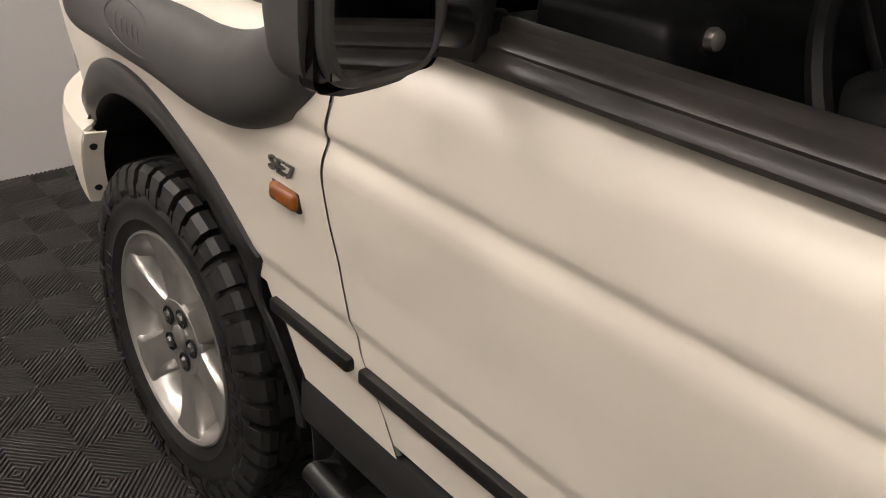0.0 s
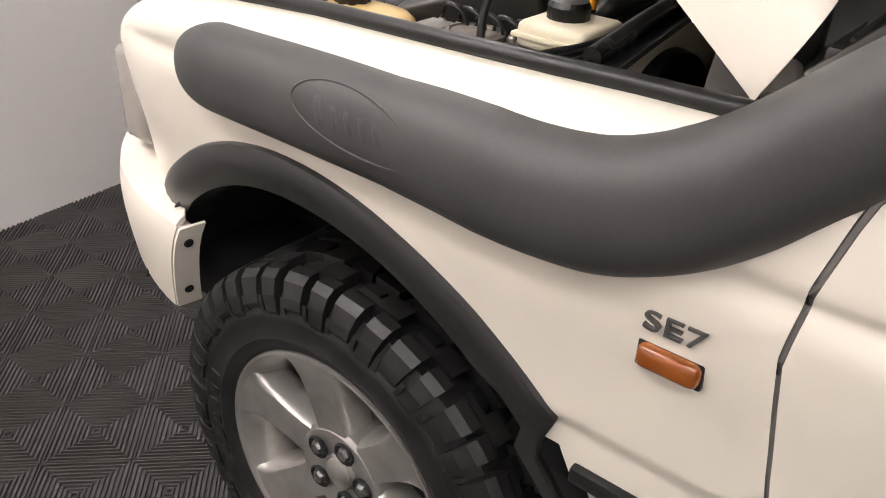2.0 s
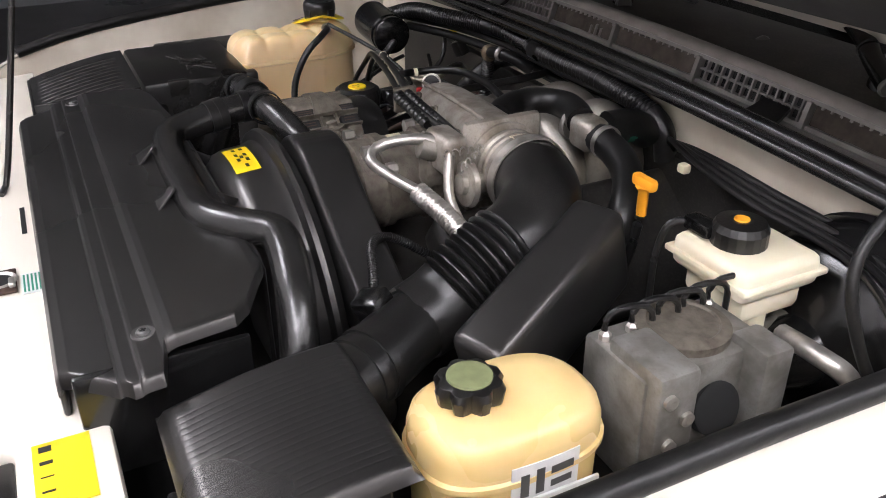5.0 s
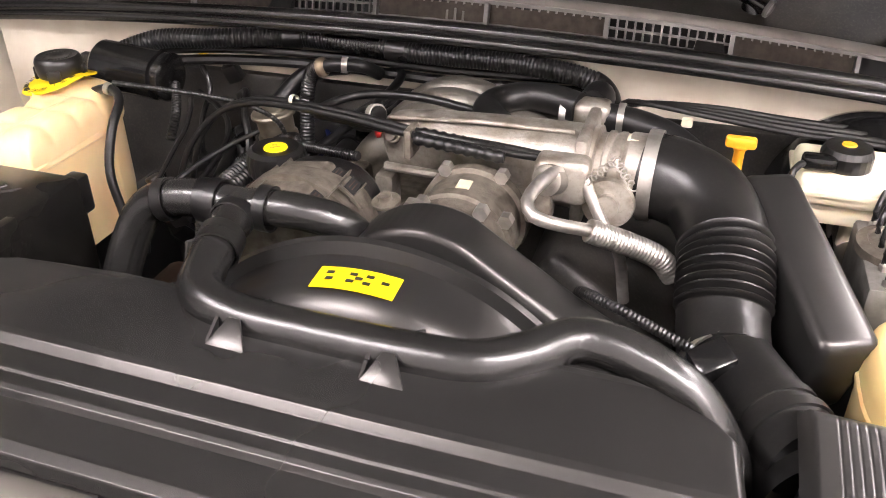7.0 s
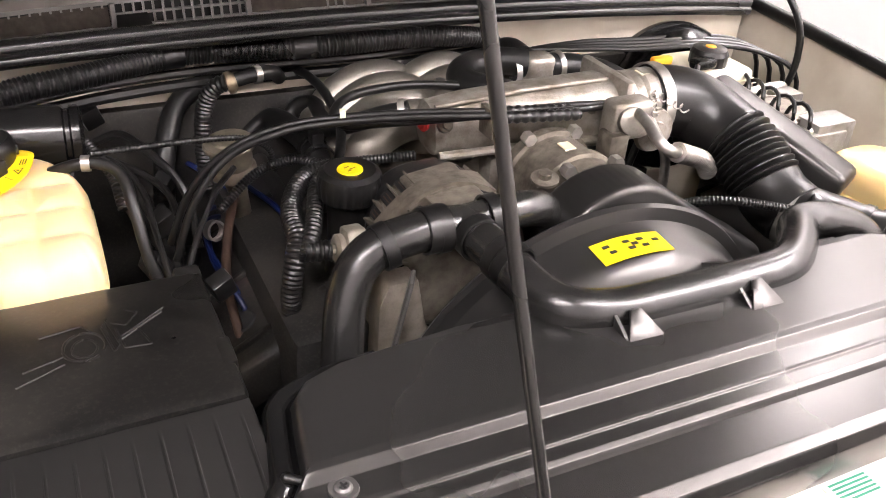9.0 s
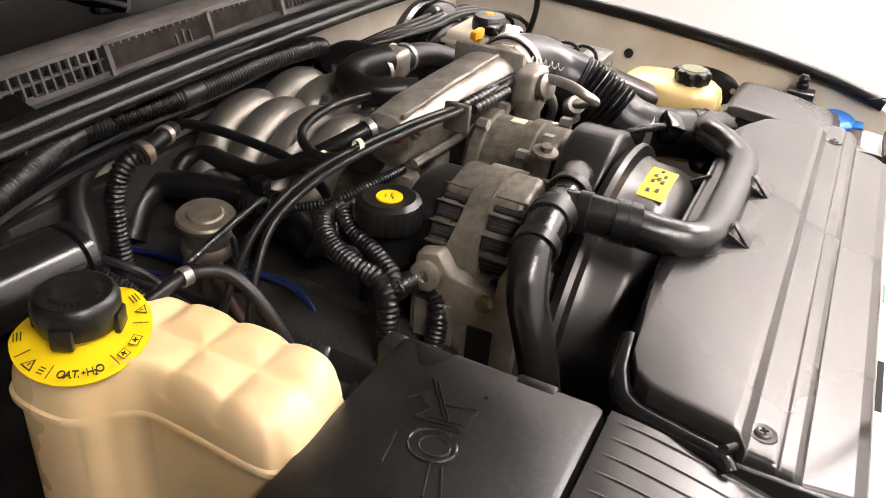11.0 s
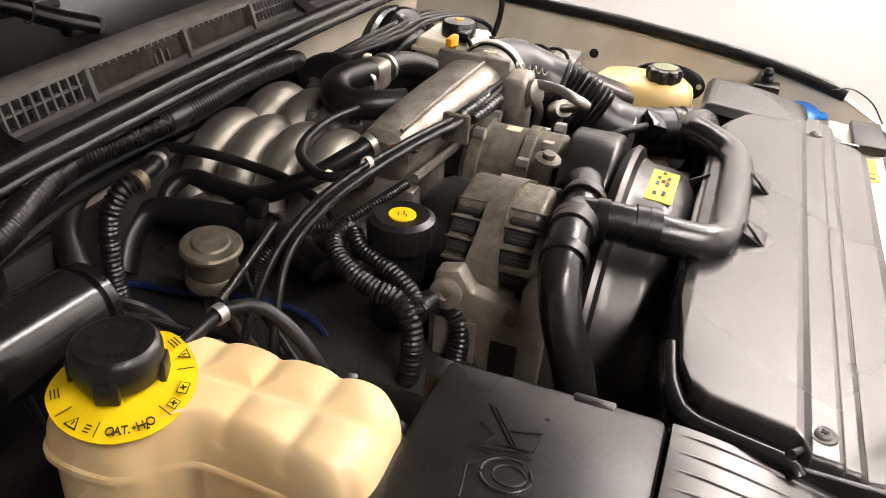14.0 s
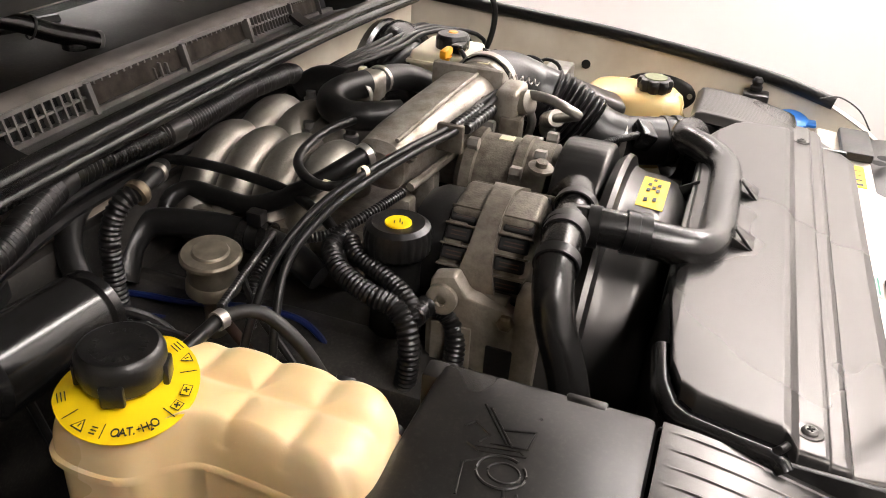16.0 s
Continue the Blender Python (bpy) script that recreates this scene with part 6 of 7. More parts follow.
for ch, wide, sz, bold in (("O", 1.0, 0.0092, 1), (".", 0.4, 0.0092, 1), ("A", 1.0, 0.0092, 1), (".", 0.4, 0.0092, 1), ("T", 0.9, 0.0092, 1), (".", 0.6, 0.0092, 1), ("+", 1.3, 0.0075, 0), ("H", 1.2, 0.0095, 0), ("2", 0.8, 0.007, 0), ("O", 1.2, 0.0095, 0)):
    a += wide * 2.3
    letters("disc_lettering", ch, sz, dm @ pose(0, 0, 0, 0, 0, a + 90) @ pose(0, -0.0425 - (0.002 if ch == "2" else 0), 0.0002) @ Matrix(((0.80, 0.07 * bold, 0, 0), (0, 1, 0, 0), (0, 0, 1, 0), (0, 0, 0, 1))), PRINT, tank, 0.0004)
    a += wide * 2.3
for a, w, kind in ((-226, 0.008, 1), (-188, 0.010, 0), (-174, 0.004, 1), (-94, 0.007, 2), (-76, 0.009, 2), (-38, 0.009, 0), (-20, 0.008, 1)):
    q = dm @ pose(0, 0, droop(0.041 * math.cos(radians(a)), 0.041 * math.sin(radians(a))), 0, 0, a + 90) @ pose(0, -0.0425, 0)
    if kind == 0:
        part("disc_symbol", slab([(-w / 2, -w * 0.42), (w / 2, -w * 0.42), (0, w * 0.48)], 0.0004, q @ pose(0, 0, 0.0006), 0.0), PRINT, tank, "", False)
        part("disc_symbol_field", slab([(-w * 0.36, -w * 0.33), (w * 0.36, -w * 0.33), (0, w * 0.33)], 0.0003, q @ pose(0, 0, 0.0008), 0.0), YELLOW, tank, "", False)
        part("disc_symbol_mark", box(-0.0004, 0.0004, -w * 0.22, w * 0.12, 0.0008, 0.0010, 0.0, m=q), PRINT, tank, "", False)
    elif kind == 1:
        for i in range(3):
            part("disc_symbol", box(-w / 2, w / 2, -0.003 + i * 0.0025, -0.0022 + i * 0.0025, 0.0002, 0.0006, 0.0, m=q), PRINT, tank, "", False)
    else:
        part("disc_symbol", box(-w / 2, w / 2, -0.0035, 0.0035, 0.0002, 0.0005, 0.0, m=q), PRINT, tank, "", False)
        part("disc_symbol_field", box(-w / 2 + 0.0006, w / 2 - 0.0006, -0.0029, 0.0029, 0.0005, 0.0007, 0.0, m=q), YELLOW, tank, "", False)
        for b in (20, 110):
            part("disc_symbol_mark", box(-0.0022, 0.0022, -0.0006, 0.0006, 0.0007, 0.0009, 0.0, m=q @ pose(0, 0, 0, 0, 0, b)), PRINT, tank, "", False)
for a in (-204, -166, -104, -54):
    part("disc_line", box(-0.0003, 0.0003, -0.0475, -0.036, 0.0002, 0.0005, 0.0, m=dm @ pose(0, 0, droop(0.041 * math.cos(radians(a)), 0.041 * math.sin(radians(a))), 0, 0, a + 90)), PRINT, tank, "", False)
part("bleed_hose", tube([(-0.353, 0.109, 1.201), (-0.333, 0.102, 1.209), (-0.313, 0.097, 1.211), (-0.293, 0.079, 1.205), (-0.288, 0.049, 1.18), (-0.283, 0.024, 1.135), (-0.268, 0.014, 1.085)], 0.0058, 10), RUBBER, tank, "black bleed hose")
part("bleed_clip", lathe([(0.0065, -0.004), (0.0080, -0.004), (0.0080, 0.004), (0.0065, 0.004)], 20, axis((-0.321, 0.099, 1.211), (1, -0.2, 0)), cap=False), CHROME, tank)
part("thin_corrugated_hose", ribbed([(-0.316, 0.101, 1.219), (-0.262, 0.116, 1.212), (-0.205, 0.133, 1.203), (-0.158, 0.150, 1.190), (-0.128, 0.168, 1.165), (-0.118, 0.178, 1.130)], 0.0036), PLASTIC, car, "thin black corrugated hose")
# battery box
bat = part("battery_cover", box(-0.488, -0.25, -0.228, -0.058, 0.907, 1.175, 0.008), BATTERY, car, "dusty black plastic battery cover with moulded symbols")
part("battery_front_cover", sheet(lambda u, v: (-0.488 + 0.236 * u, -0.231 - 0.155 * v, 1.173 - 0.030 * v ** 1.5 + (0.0012 * math.exp(-(((u * 13 % 1) - 0.5) / 0.060) ** 4) * min(1.0, max(0.0, (v - 0.08) * 12, 0)) * min(1.0, max(0.0, (0.94 - v) * 12)) if 0.12 < u < 0.97 else 0)), steps(0, 1, 680), steps(0, 1, 24), 0.005), SATIN, bat, "ribbed black plastic cover")
part("battery_front_drop", box(-0.488, -0.252, -0.391, -0.384, 1.007, 1.142, 0.003), BATTERY, bat)
part("battery_inner_side", box(-0.256, -0.25, -0.386, -0.228, 1.007, 1.167, 0.002), PLASTIC, bat)
SYM = 1.1752
part("moulded_symbol", sweep([Vector((-0.352 + 0.015 * math.cos(radians(a)), -0.135 + 0.017 * math.sin(radians(a)), SYM)) for a in range(-30, 311, 14)], 0.0013, 6, up=(1, 0, 0)), BATTERY, bat)
part("moulded_symbol", sweep([Vector((-0.352 + 0.009 * math.cos(radians(a)), -0.137 + 0.011 * math.sin(radians(a)), SYM)) for a in range(0, 361, 15)], 0.0009, 6, up=(1, 0, 0)), BATTERY, bat)
for (xa, ya), (xb, yb) in (((-0.290, -0.105), (-0.325, -0.131)), ((-0.292, -0.110), (-0.327, -0.136)), ((-0.305, -0.148), (-0.324, -0.146)), ((-0.305, -0.148), (-0.312, -0.125)), ((-0.324, -0.146), (-0.328, -0.120)), ((-0.333, -0.105), (-0.338, -0.115)),
                           ((-0.338, -0.115), (-0.332, -0.147)), ((-0.335, -0.108), (-0.328, -0.142)), ((-0.328, -0.142), (-0.332, -0.147)), ((-0.318, -0.098), (-0.310, -0.104)), ((-0.310, -0.104), (-0.320, -0.118)), ((-0.320, -0.118), (-0.330, -0.112)), ((-0.352, -0.108), (-0.382, -0.113)), ((-0.352, -0.108), (-0.343, -0.120)), ((-0.367, -0.141), (-0.395, -0.150)), ((-0.367, -0.150), (-0.40, -0.165))):
    part("moulded_symbol", sweep([Vector((xa, ya, SYM)), Vector((xb, yb, SYM))], 0.0010, 6), BATTERY, bat)
part("battery_notch", box(-0.262, -0.2495, -0.190, -0.158, 1.150, 1.1752, 0.002), BATTERY, bat)
part("battery_clip", box(-0.273, -0.25, -0.066, -0.046, 1.127, 1.173, 0.004), PLASTIC, bat)
fz = part("fuse_box", box(-0.70, -0.52, -0.16, 0.10, 0.98, 1.115, 0.012), PLASTIC, car, "black plastic fuse box")
part("fuse_box_lid", box(-0.69, -0.53, -0.15, 0.09, 1.115, 1.128, 0.006), DUSTY, fz)
part("relay_bracket", box(-0.545, -0.512, -0.30, -0.06, 1.10, 1.118, 0.006), PLASTIC, car)
part("orange_lead", tube([(-0.56, -0.20, 1.10), (-0.53, -0.18, 1.125), (-0.50, -0.165, 1.13)], 0.006, 8), ORANGE, car, "orange battery lead")
# canister
can = part("charcoal_canister", lathe([(0.0, 0.0), (0.028, 0.0), (0.034, 0.004), (0.034, 0.012), (0.030, 0.014), (0.030, 0.018), (0.035, 0.020), (0.035, 0.115), (0.03, 0.121), (0.0, 0.122)], 40, axis((-0.314, 0.222, 1.184), (-1, 0.05, 0.05))), GLOSS, car, "shiny black plastic cylinder canister")
part("canister_lead", ribbed([(-0.315, 0.225, 1.175), (-0.295, 0.19, 1.15), (-0.29, 0.16, 1.12)], 0.007), PLASTIC, can)
# secondary air valve
part("air_valve", lathe([(0.0, 0.0095), (0.010, 0.0105), (0.017, 0.0100), (0.019, 0.0075), (0.0285, 0.0070), (0.0305, 0.0045), (0.0305, 0.001), (0.0255, -0.001), (0.0245, -0.024), (0.0275, -0.028), (0.0280, -0.037), (0.016, -0.046), (0.012, -0.06), (0.012, -0.10)], 40, pose(-0.161, 0.219, 1.149, 4, -6)), VALVE, car, "dull metal air valve")
# wiring looms and hoses
LOOM = [(-0.446, 0.269, 1.19), (-0.384, 0.296, 1.21), (-0.306, 0.316, 1.213), (-0.241, 0.342, 1.213), (-0.176, 0.364, 1.212), (-0.096, 0.358, 1.211), (-0.026, 0.351, 1.211), (0.044, 0.349, 1.211), (0.114, 0.351, 1.211), (0.184, 0.346, 1.209), (0.239, 0.352, 1.199), (0.269, 0.362, 1.177), (0.279, 0.366, 1.135)]
part("bulkhead_loom", sweep(spline(LOOM, 0.0011), lambda d, q: 0.0138 + (0.0010 * math.cos(2 * math.pi * d / 0.0050) if not (0.255 < d < 0.285 or 0.425 < d < 0.455 or d > 0.72) else 0.0018), 14), PLASTIC, car, "black ribbed wiring conduit")
for i, (z, r) in enumerate(((1.188, 0.006), (1.172, 0.008))):
    part("bulkhead_hose", tube([(-0.42, 0.30, z), (-0.30, 0.345, z), (-0.15, 0.375, z - 0.004), (0.05, 0.372, z - 0.006), (0.25, 0.372, z)], r, 8, 0.02), RUBBER, car, "thin black hose along the bulkhead")
part("heater_pipe", lathe([(0.0105, 0.0), (0.0140, 0.001), (0.0148, 0.005), (0.0140, 0.009), (0.0105, 0.013)], 28, axis((-0.138, 0.322, 1.184), (1, -0.05, 0.25))), BRASS, car, "dull brass pipe collar")
part("heater_pipe_hose", ribbed([(-0.132, 0.322, 1.186), (-0.150, 0.330, 1.178), (-0.164, 0.336, 1.152), (-0.170, 0.335, 1.11), (-0.172, 0.330, 1.04)], 0.0115, 0.0056, 0.16), PLASTIC, car, "black ribbed hose")
part("heater_pipe_stub", tube([(-0.130, 0.321, 1.187), (-0.105, 0.322, 1.192), (-0.075, 0.335, 1.188), (-0.06, 0.36, 1.17)], 0.0095, 14), RUBBER, car, "black hose stub")
part("heater_pipe_clip", lathe([(0.0098, -0.004), (0.0116, -0.004), (0.0116, 0.004), (0.0098, 0.004)], 22, axis((-0.098, 0.324, 1.1915), (1, 0.25, -0.05)), cap=False), CHROME, car, "bright steel hose clip")
part("rail_hose", tube([(-0.06, 0.395, 1.165), (-0.03, 0.37, 1.172), (-0.020, 0.32, 1.172), (-0.022, 0.26, 1.170), (-0.030, 0.20, 1.165), (-0.055, 0.14, 1.150), (-0.09, 0.11, 1.12)], 0.0062, 10), RUBBER, car, "thin black hose")
for dx in (0.0, 0.012):
    part("throttle_cable", tube([(0.28, 0.062 - dx * 0.2, 1.212), (0.20, 0.064 - dx, 1.218), (0.11, 0.066 - dx, 1.222), (0.02, 0.085 - dx, 1.224), (-0.067, 0.103 - dx, 1.222), (-0.13, 0.118 - dx, 1.212), (-0.185, 0.13 - dx, 1.185), (-0.225, 0.135 - dx * 2, 1.14), (-0.25, 0.14 - dx * 3, 1.08)], 0.0042, 10), RUBBER, car, "thin black throttle cable")
    part("cable_sleeve", ribbed([(0.105, 0.064 - 1.3 * dx, 1.222), (0.16, 0.062 - 1.3 * dx, 1.218), (0.205, 0.062 - 1.3 * dx, 1.214)], 0.0075, 0.011, 0.25), PLASTIC, car, "black bellows cable sleeve")
part("cable_bracket", box(0.092, 0.100, 0.048, 0.080, 1.195, 1.229, 0.002), DIRTY_ALLOY, car, "cable bracket")
part("pressure_hose", tube([(0.14, 0.200, 1.196), (0.065, 0.208, 1.203), (0.0, 0.204, 1.203), (-0.035, 0.188, 1.200), (-0.055, 0.155, 1.197), (-0.047, 0.126, 1.200), (-0.020, 0.108, 1.207), (0.03, 0.090, 1.212), (0.09, 0.075, 1.216)], 0.0056, 10), RUBBER, car, "thin black looped hose")
for p, d in (((-0.053, 0.147, 1.197), (0.1, 1, 0)), ((-0.063, 0.100, 1.2265), (1, -0.3, 0))):
    part("hose_tape", lathe([(0.0062, -0.003), (0.0064, 0.003)], 14, axis(p, d), cap=False), CREAM, car, "beige tape mark")
part("vent_hose", tube([(0.030, 0.135, 1.205), (0.005, 0.150, 1.196), (-0.025, 0.190, 1.170), (-0.030, 0.25, 1.140), (-0.020, 0.305, 1.134), (-0.018, 0.345, 1.134), (-0.040, 0.362, 1.122), (-0.060, 0.350, 1.09)], 0.0112, 14), RUBBER, car, "black hose along the runners")
part("vent_clip", lathe([(0.0120, -0.004), (0.0140, -0.004), (0.0140, 0.004), (0.0120, 0.004)], 20, axis((0.024, 0.138, 1.203), (1, -0.5, 0.3)), cap=False), CHROME, car, "bright steel hose clip")
part("transfer_pipe", tube([(-0.125, 0.366, 1.06), (-0.098, 0.372, 1.092), (-0.072, 0.362, 1.110), (-0.056, 0.315, 1.113), (-0.050, 0.26, 1.113), (-0.055, 0.20, 1.108), (-0.065, 0.15, 1.09)], 0.0165, 18), PLASTIC, car, "black plastic coolant pipe")
for y in (0.248, 0.222):
    part("pipe_clip", lathe([(0.0178, -0.005), (0.0205, -0.005), (0.0205, 0.005), (0.0178, 0.005)], 24, axis((-0.050, y, 1.112), (0, 1, 0)), cap=False), GLOSS, car)
part("pipe_clip_lug", box(-0.058, -0.042, 0.225, 0.245, 1.128, 1.146, 0.003), PLASTIC, car)
for pts, r in (([(-0.070, 0.117, 1.155), (-0.097, 0.119, 1.150), (-0.121, 0.095, 1.142), (-0.135, 0.059, 1.135), (-0.137, 0.031, 1.128), (-0.146, 0.014, 1.110), (-0.152, 0.010, 1.075), (-0.151, 0.016, 1.030)], 0.0115), ([(-0.081, 0.106, 1.158), (-0.097, 0.089, 1.150), (-0.111, 0.052, 1.142), (-0.124, 0.023, 1.132), (-0.136, 0.010, 1.118)], 0.0095), ([(-0.136, 0.012, 1.122), (-0.105, 0.009, 1.118), (-0.096, -0.009, 1.108), (-0.102, -0.021, 1.085), (-0.112, -0.022, 1.050)], 0.0115)):
    part("engine_loom", ribbed(pts, r, 0.005, 0.13), PLASTIC, car, "black ribbed wiring conduit")
for pts in ([(-0.17, 0.384, 1.07), (-0.150, 0.36, 1.063), (-0.137, 0.331, 1.060), (-0.130, 0.279, 1.060), (-0.112, 0.214, 1.062), (-0.108, 0.161, 1.062), (-0.118, 0.128, 1.058), (-0.132, 0.105, 1.046), (-0.138, 0.10, 1.02)],
            [(-0.19, 0.37, 1.06), (-0.165, 0.33, 1.052), (-0.150, 0.28, 1.050), (-0.140, 0.235, 1.050), (-0.150, 0.20, 1.035)]):
    part("ignition_lead", tube(pts, 0.0038, 8), BLUE, car, "blue ignition lead")
part("lead_boot", lathe([(0.0055, 0.0), (0.0075, 0.004), (0.0075, 0.022), (0.0095, 0.034), (0.009, 0.05)], 16, axis((-0.136, 0.101, 1.050), (-0.15, -0.1, -1))), RUBBER, car, "black spark plug boot")
part("small_loom", ribbed([(0.02, 0.09, 1.17), (-0.03, 0.105, 1.165), (-0.075, 0.13, 1.155), (-0.10, 0.16, 1.15), (-0.14, 0.18, 1.13), (-0.19, 0.16, 1.10)], 0.006, 0.004), PLASTIC, car, "thin ribbed wiring conduit")
for i in range(2):
    part("ignition_lead", tube([(-0.16, 0.31 - 0.03 * i, 1.02), (-0.19, 0.26 - 0.02 * i, 1.040), (-0.20, 0.20 - 0.02 * i, 1.030 - 0.006 * i), (-0.195, 0.15 - 0.03 * i, 1.025), (-0.185, 0.12 - 0.03 * i, 1.01), (-0.18, 0.11 - 0.03 * i, 0.97)], 0.0034, 8), BLUE, car, "blue ignition lead")
part("exhaust_shield", box(-0.245, -0.215, -0.06, 0.06, 0.90, 1.00, 0.012), COPPER, car, "rusty heat shield")
for i in range(4):
    part("valley_hose", tube([(-0.28 + 0.02 * i, 0.32 - 0.03 * i, 1.06), (-0.27 + 0.02 * i, 0.26, 1.05 - 0.02 * i), (-0.25, 0.18 - 0.03 * i, 1.04), (-0.26 + 0.01 * i, 0.10, 1.0)], 0.009 + 0.002 * (i % 2), 10), RUBBER, car, "black hose")

part("fuel_pipe", tube([(-0.155, 0.225, 1.085), (-0.170, 0.195, 1.075), (-0.187, 0.152, 1.055), (-0.198, 0.109, 1.03), (-0.199, 0.06, 1.0), (-0.197, 0.024, 0.96)], 0.0055, 10), COPPER, car, "rusty brown steel pipe")
part("pipe_ring", lathe([(0.010, -0.005), (0.013, -0.005), (0.013, 0.005), (0.010, 0.005)], 22, axis((-0.191, 0.200, 1.05), (0.5, -1, 0.3)), cap=False), CHROME, car, "bright metal ring")
part("heater_return_hose", tube([(-0.12, 0.395, 1.165), (-0.165, 0.380, 1.160), (-0.200, 0.358, 1.140), (-0.222, 0.320, 1.10), (-0.232, 0.295, 1.05), (-0.235, 0.285, 0.98)], 0.0135, 14), RUBBER, car, "black rubber hose")
part("bulkhead_rib", box(-0.196, -0.172, 0.376, 0.388, 0.95, 1.135, 0.004), INNER_PAINT, car, "cream painted bulkhead rib")
for k, pts in enumerate((((-0.300, 0.235, 1.150), (-0.282, 0.205, 1.148), (-0.268, 0.165, 1.135), (-0.266, 0.121, 1.115), (-0.263, 0.06, 1.08), (-0.258, 0.03, 1.02)),
                         ((-0.330, 0.30, 1.135), (-0.290, 0.285, 1.120), (-0.255, 0.250, 1.110), (-0.235, 0.200, 1.100), (-0.240, 0.13, 1.07)),
                         ((-0.300, 0.36, 1.110), (-0.268, 0.33, 1.130), (-0.238, 0.27, 1.120), (-0.215, 0.235, 1.090), (-0.21, 0.20, 1.03)),
                         ((-0.165, 0.182, 1.140), (-0.195, 0.150, 1.128), (-0.223, 0.103, 1.112), (-0.248, 0.055, 1.085), (-0.262, 0.01, 1.03)),
                         ((-0.350, 0.345, 1.16), (-0.330, 0.33, 1.13), (-0.335, 0.30, 1.08), (-0.33, 0.28, 1.0)))):
    part("loom_cable", tube(pts, 0.0036 + 0.0008 * (k % 3), 8), RUBBER if k % 2 else PLASTIC, car, "thin black cable")
for x, y, z, a, mt in ((-0.252, 0.165, 1.095, 20, PLASTIC), (-0.272, 0.095, 1.085, -30, PLASTIC), (-0.235, 0.255, 1.095, 50, GLOSS), (-0.358, 0.368, 1.165, 0, YELLOW), (-0.300, 0.352, 1.15, 10, PLASTIC), (-0.215, 0.05, 1.075, 15, PLASTIC)):
    h = 0.006 if mt is YELLOW else 0.012
    part("plug_connector", box(-h, h, -h * 0.8, h * 0.8, -h * 1.2, h * 1.2, 0.0025, m=pose(x, y, z, 15, -20, a)), mt, car, "small plastic plug connector")
rm = ROCK
part("rocker_cover_lip", box(-0.100, -0.086, -0.205, 0.205, -0.034, -0.020, 0.003, m=rm), DIRTY_ALLOY, rc, "alloy edge of the rocker cover")
for y in (-0.17, -0.06, 0.05, 0.16):
    part("cover_bolt", lathe([(0.008, 0.0), (0.008, 0.006), (0.005, 0.008), (0.0, 0.008)], 6, rm @ pose(-0.075, y, 0.029)), CHROME, rc, "", False)
part("cover_recess", lathe([(0.016, 0.0), (0.014, 0.002), (0.0, 0.001)], 20, rm @ pose(-0.03, -0.13, 0.031)), VOID, rc)

# ---- things beyond the car ----
red = part("red_crate", box(-5.1, -4.5, 3.7, 4.4, 0.0, 0.12, 0.02), RED, None, "red plastic crate on the floor", True, "crate")
part("red_ramp", box(-4.1, -3.7, -1.55, -1.25, 0.0, 0.05, 0.02), RED, None, "red plastic ramp on the floor", True, "ramp")
part("floor_mat", box(-5.6, -4.2, -1.75, -1.0, 0.0, 0.02, 0.008), NAVY, None, "blue rubber floor mat", True, "floor mat")
part("cloth_sheet", sheet(lambda u, v: (-5.5 + 2.1 * u, -2.18 + 0.46 * v + 0.07 * (u - 0.5), 0.35 + 0.05 * math.sin(7 * u) * math.sin(5 * v) - 0.34 * max(0, 2 * abs(v - 0.5) - 0.7) / 0.3), steps(0, 1, 24), steps(0, 1, 24), 0.01), TARP, None, "grey cloth sheet draped over a low bench", True, "cloth")

# ---- floor tiles ----
TS = 0.293


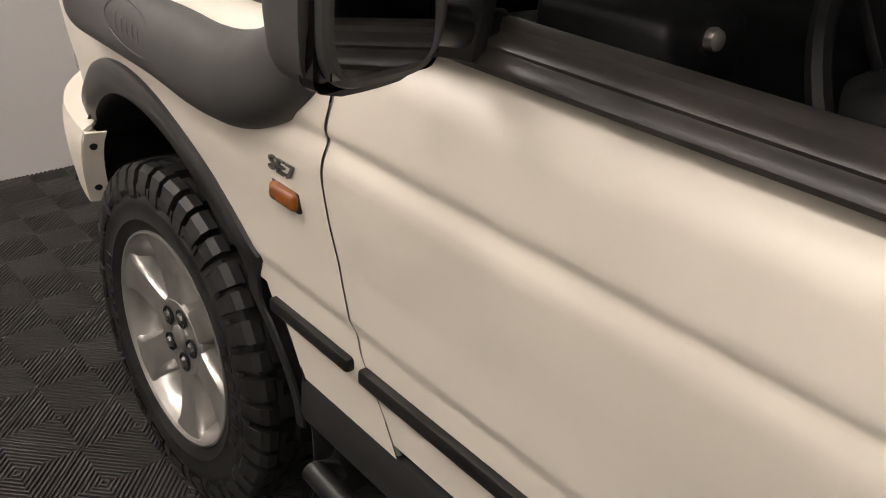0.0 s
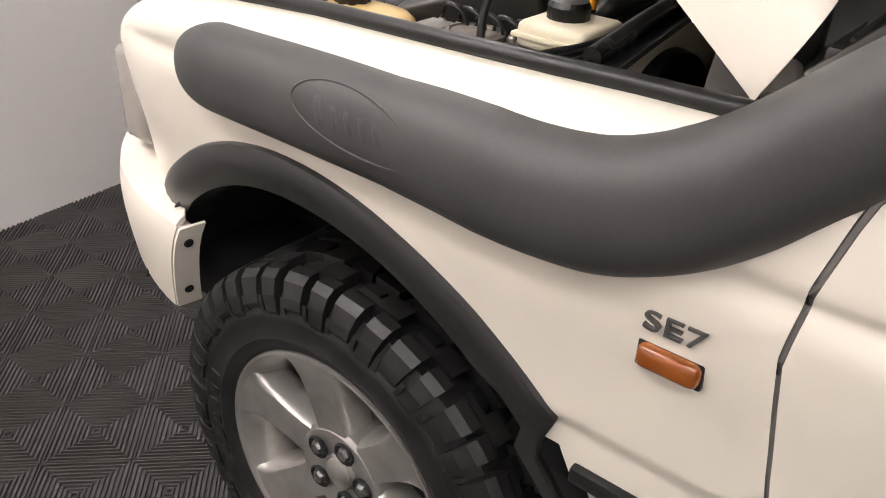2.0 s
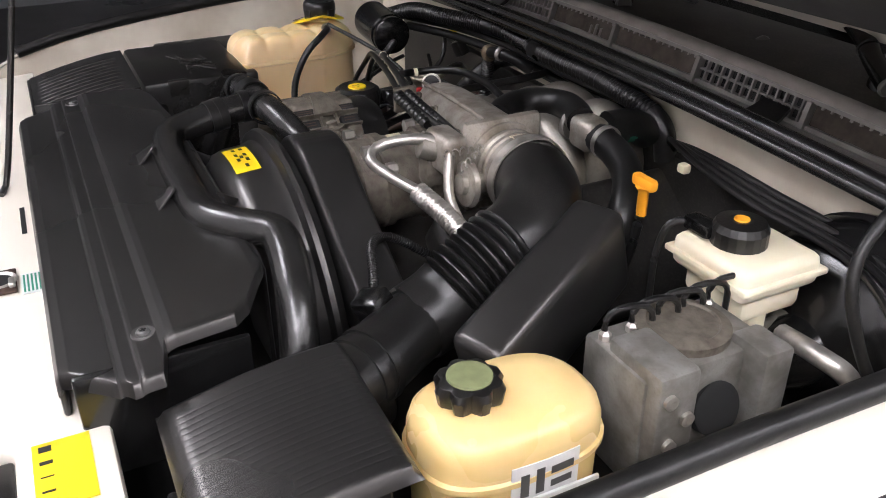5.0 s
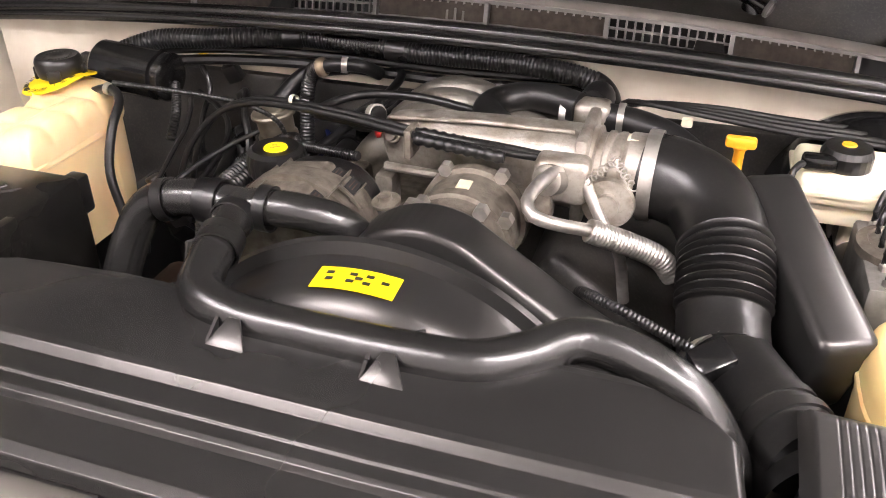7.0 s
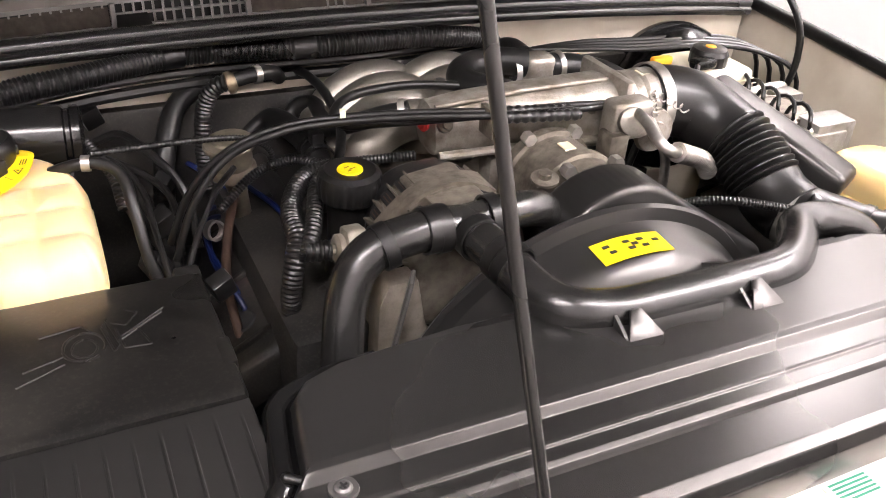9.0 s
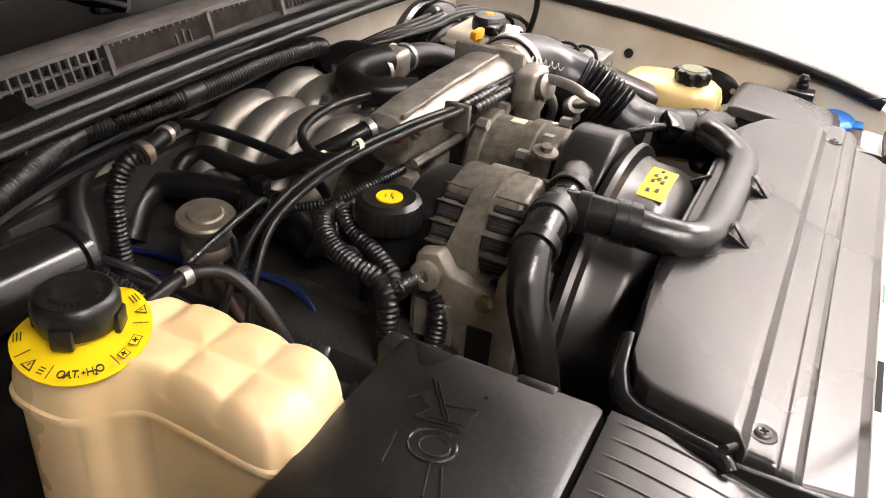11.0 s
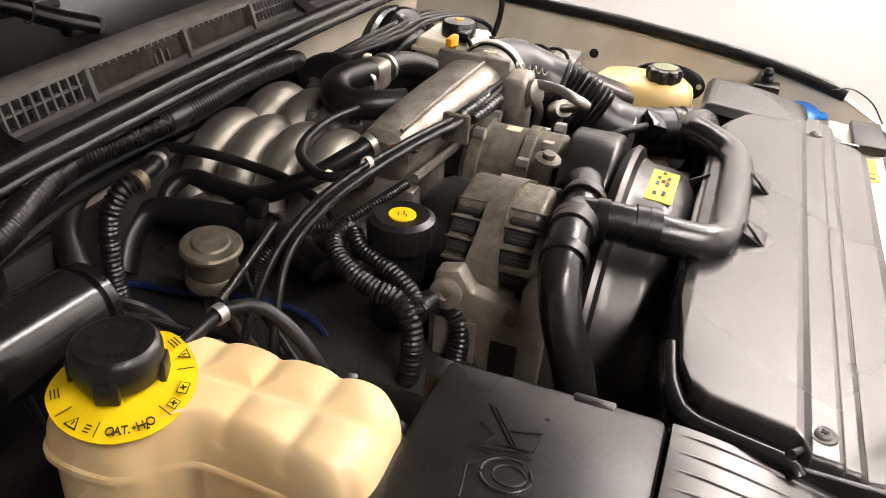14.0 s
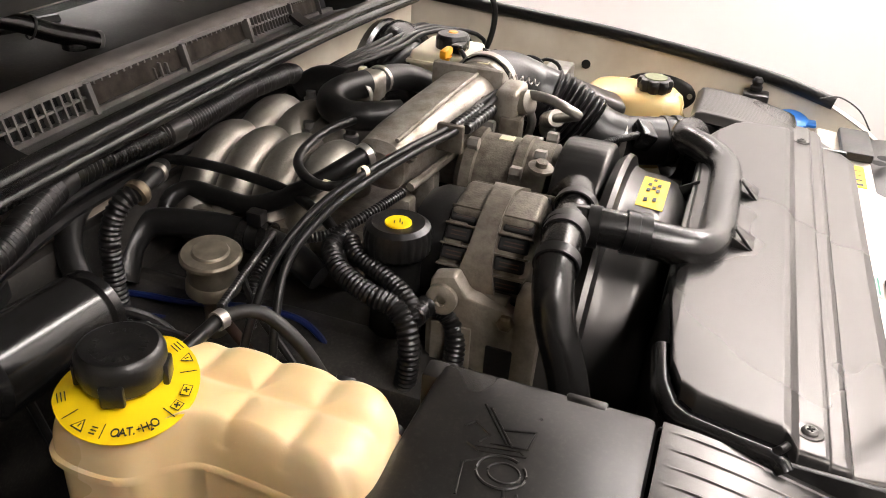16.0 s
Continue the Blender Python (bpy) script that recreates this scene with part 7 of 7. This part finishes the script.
def tile_mesh():
    bm = bmesh.new()
    h, n, half = TS / 2 - 0.0008, 9, TS / 2
    f = [bm.verts.new(p) for p in ((-h, -h, -0.006), (h, -h, -0.006), (h, h, -0.006), (-h, h, -0.006), (-h, -h, -0.0115), (h, -h, -0.0115), (h, h, -0.0115), (-h, h, -0.0115))]
    bm.faces.new(f[:4])
    for i in range(4):
        bm.faces.new((f[i], f[i + 4], f[(i + 1) % 4 + 4], f[(i + 1) % 4]))
    pitch = half / n

    def rib(a, b, c, d):
        """Outer edge a to b, inner edge c to d."""
        e = 0.25
        t = [Vector((*p, 0.0)) for p in (a, b, d, c)]
        mid = [t[0].lerp(t[3], e), t[1].lerp(t[2], e), t[2].lerp(t[1], e), t[3].lerp(t[0], e)]
        lo = [bm.verts.new((v.x, v.y, -0.006)) for v in t]
        hi = [bm.verts.new((v.x, v.y, 0.0)) for v in mid]
        bm.faces.new(hi)
        bm.faces.new((lo[0], lo[1], hi[1], hi[0]))
        bm.faces.new((lo[2], lo[3], hi[3], hi[2]))
    for k in range(n):
        ro, ri = half - k * pitch - 0.001, half - k * pitch - pitch * 0.62
        for sx, sy in ((1, 1), (-1, 1), (-1, -1), (1, -1)):
            rib((ro * sx, 0), (0, ro * sy), (ri * sx, 0), (0, ri * sy))
            cx, cy = half * sx, half * sy
            rib((cx - ro * sx, cy * 0.997), (cx * 0.997, cy - ro * sy), (cx - ri * sx, cy * 0.997), (cx * 0.997, cy - ri * sy))
    me = bpy.data.meshes.new("floor_tile")
    bm.to_mesh(me)
    bm.free()
    me.materials.append(FLOOR)
    return me


tile = tile_mesh()
near, rest = [], []
for i in range(-24, 9):
    for j in range(-6, 23):
        x, y = 0.81 + i * TS, -0.51 + j * TS
        if X0 < x < X1 and Y0 - 0.3 < y < Y1:
            (near if x > -0.6 and y < 2.4 and len(near) < 170 else rest).append((x, y))
for x, y in near:
    t_ = new("floor_tile", tile)
    t_.location = (x, y, 0)
    t_.parent = floor_ob
far = bmesh.new()
for x, y in rest:
    far.faces.new([far.verts.new((x + a * TS * 0.497, y + b * TS * 0.497, -0.002)) for a, b in ((-1, -1), (1, -1), (1, 1), (-1, 1))])
tagged(part("far_floor_tiles", far, FLOOR, floor_ob, "", False), kind="stuff")
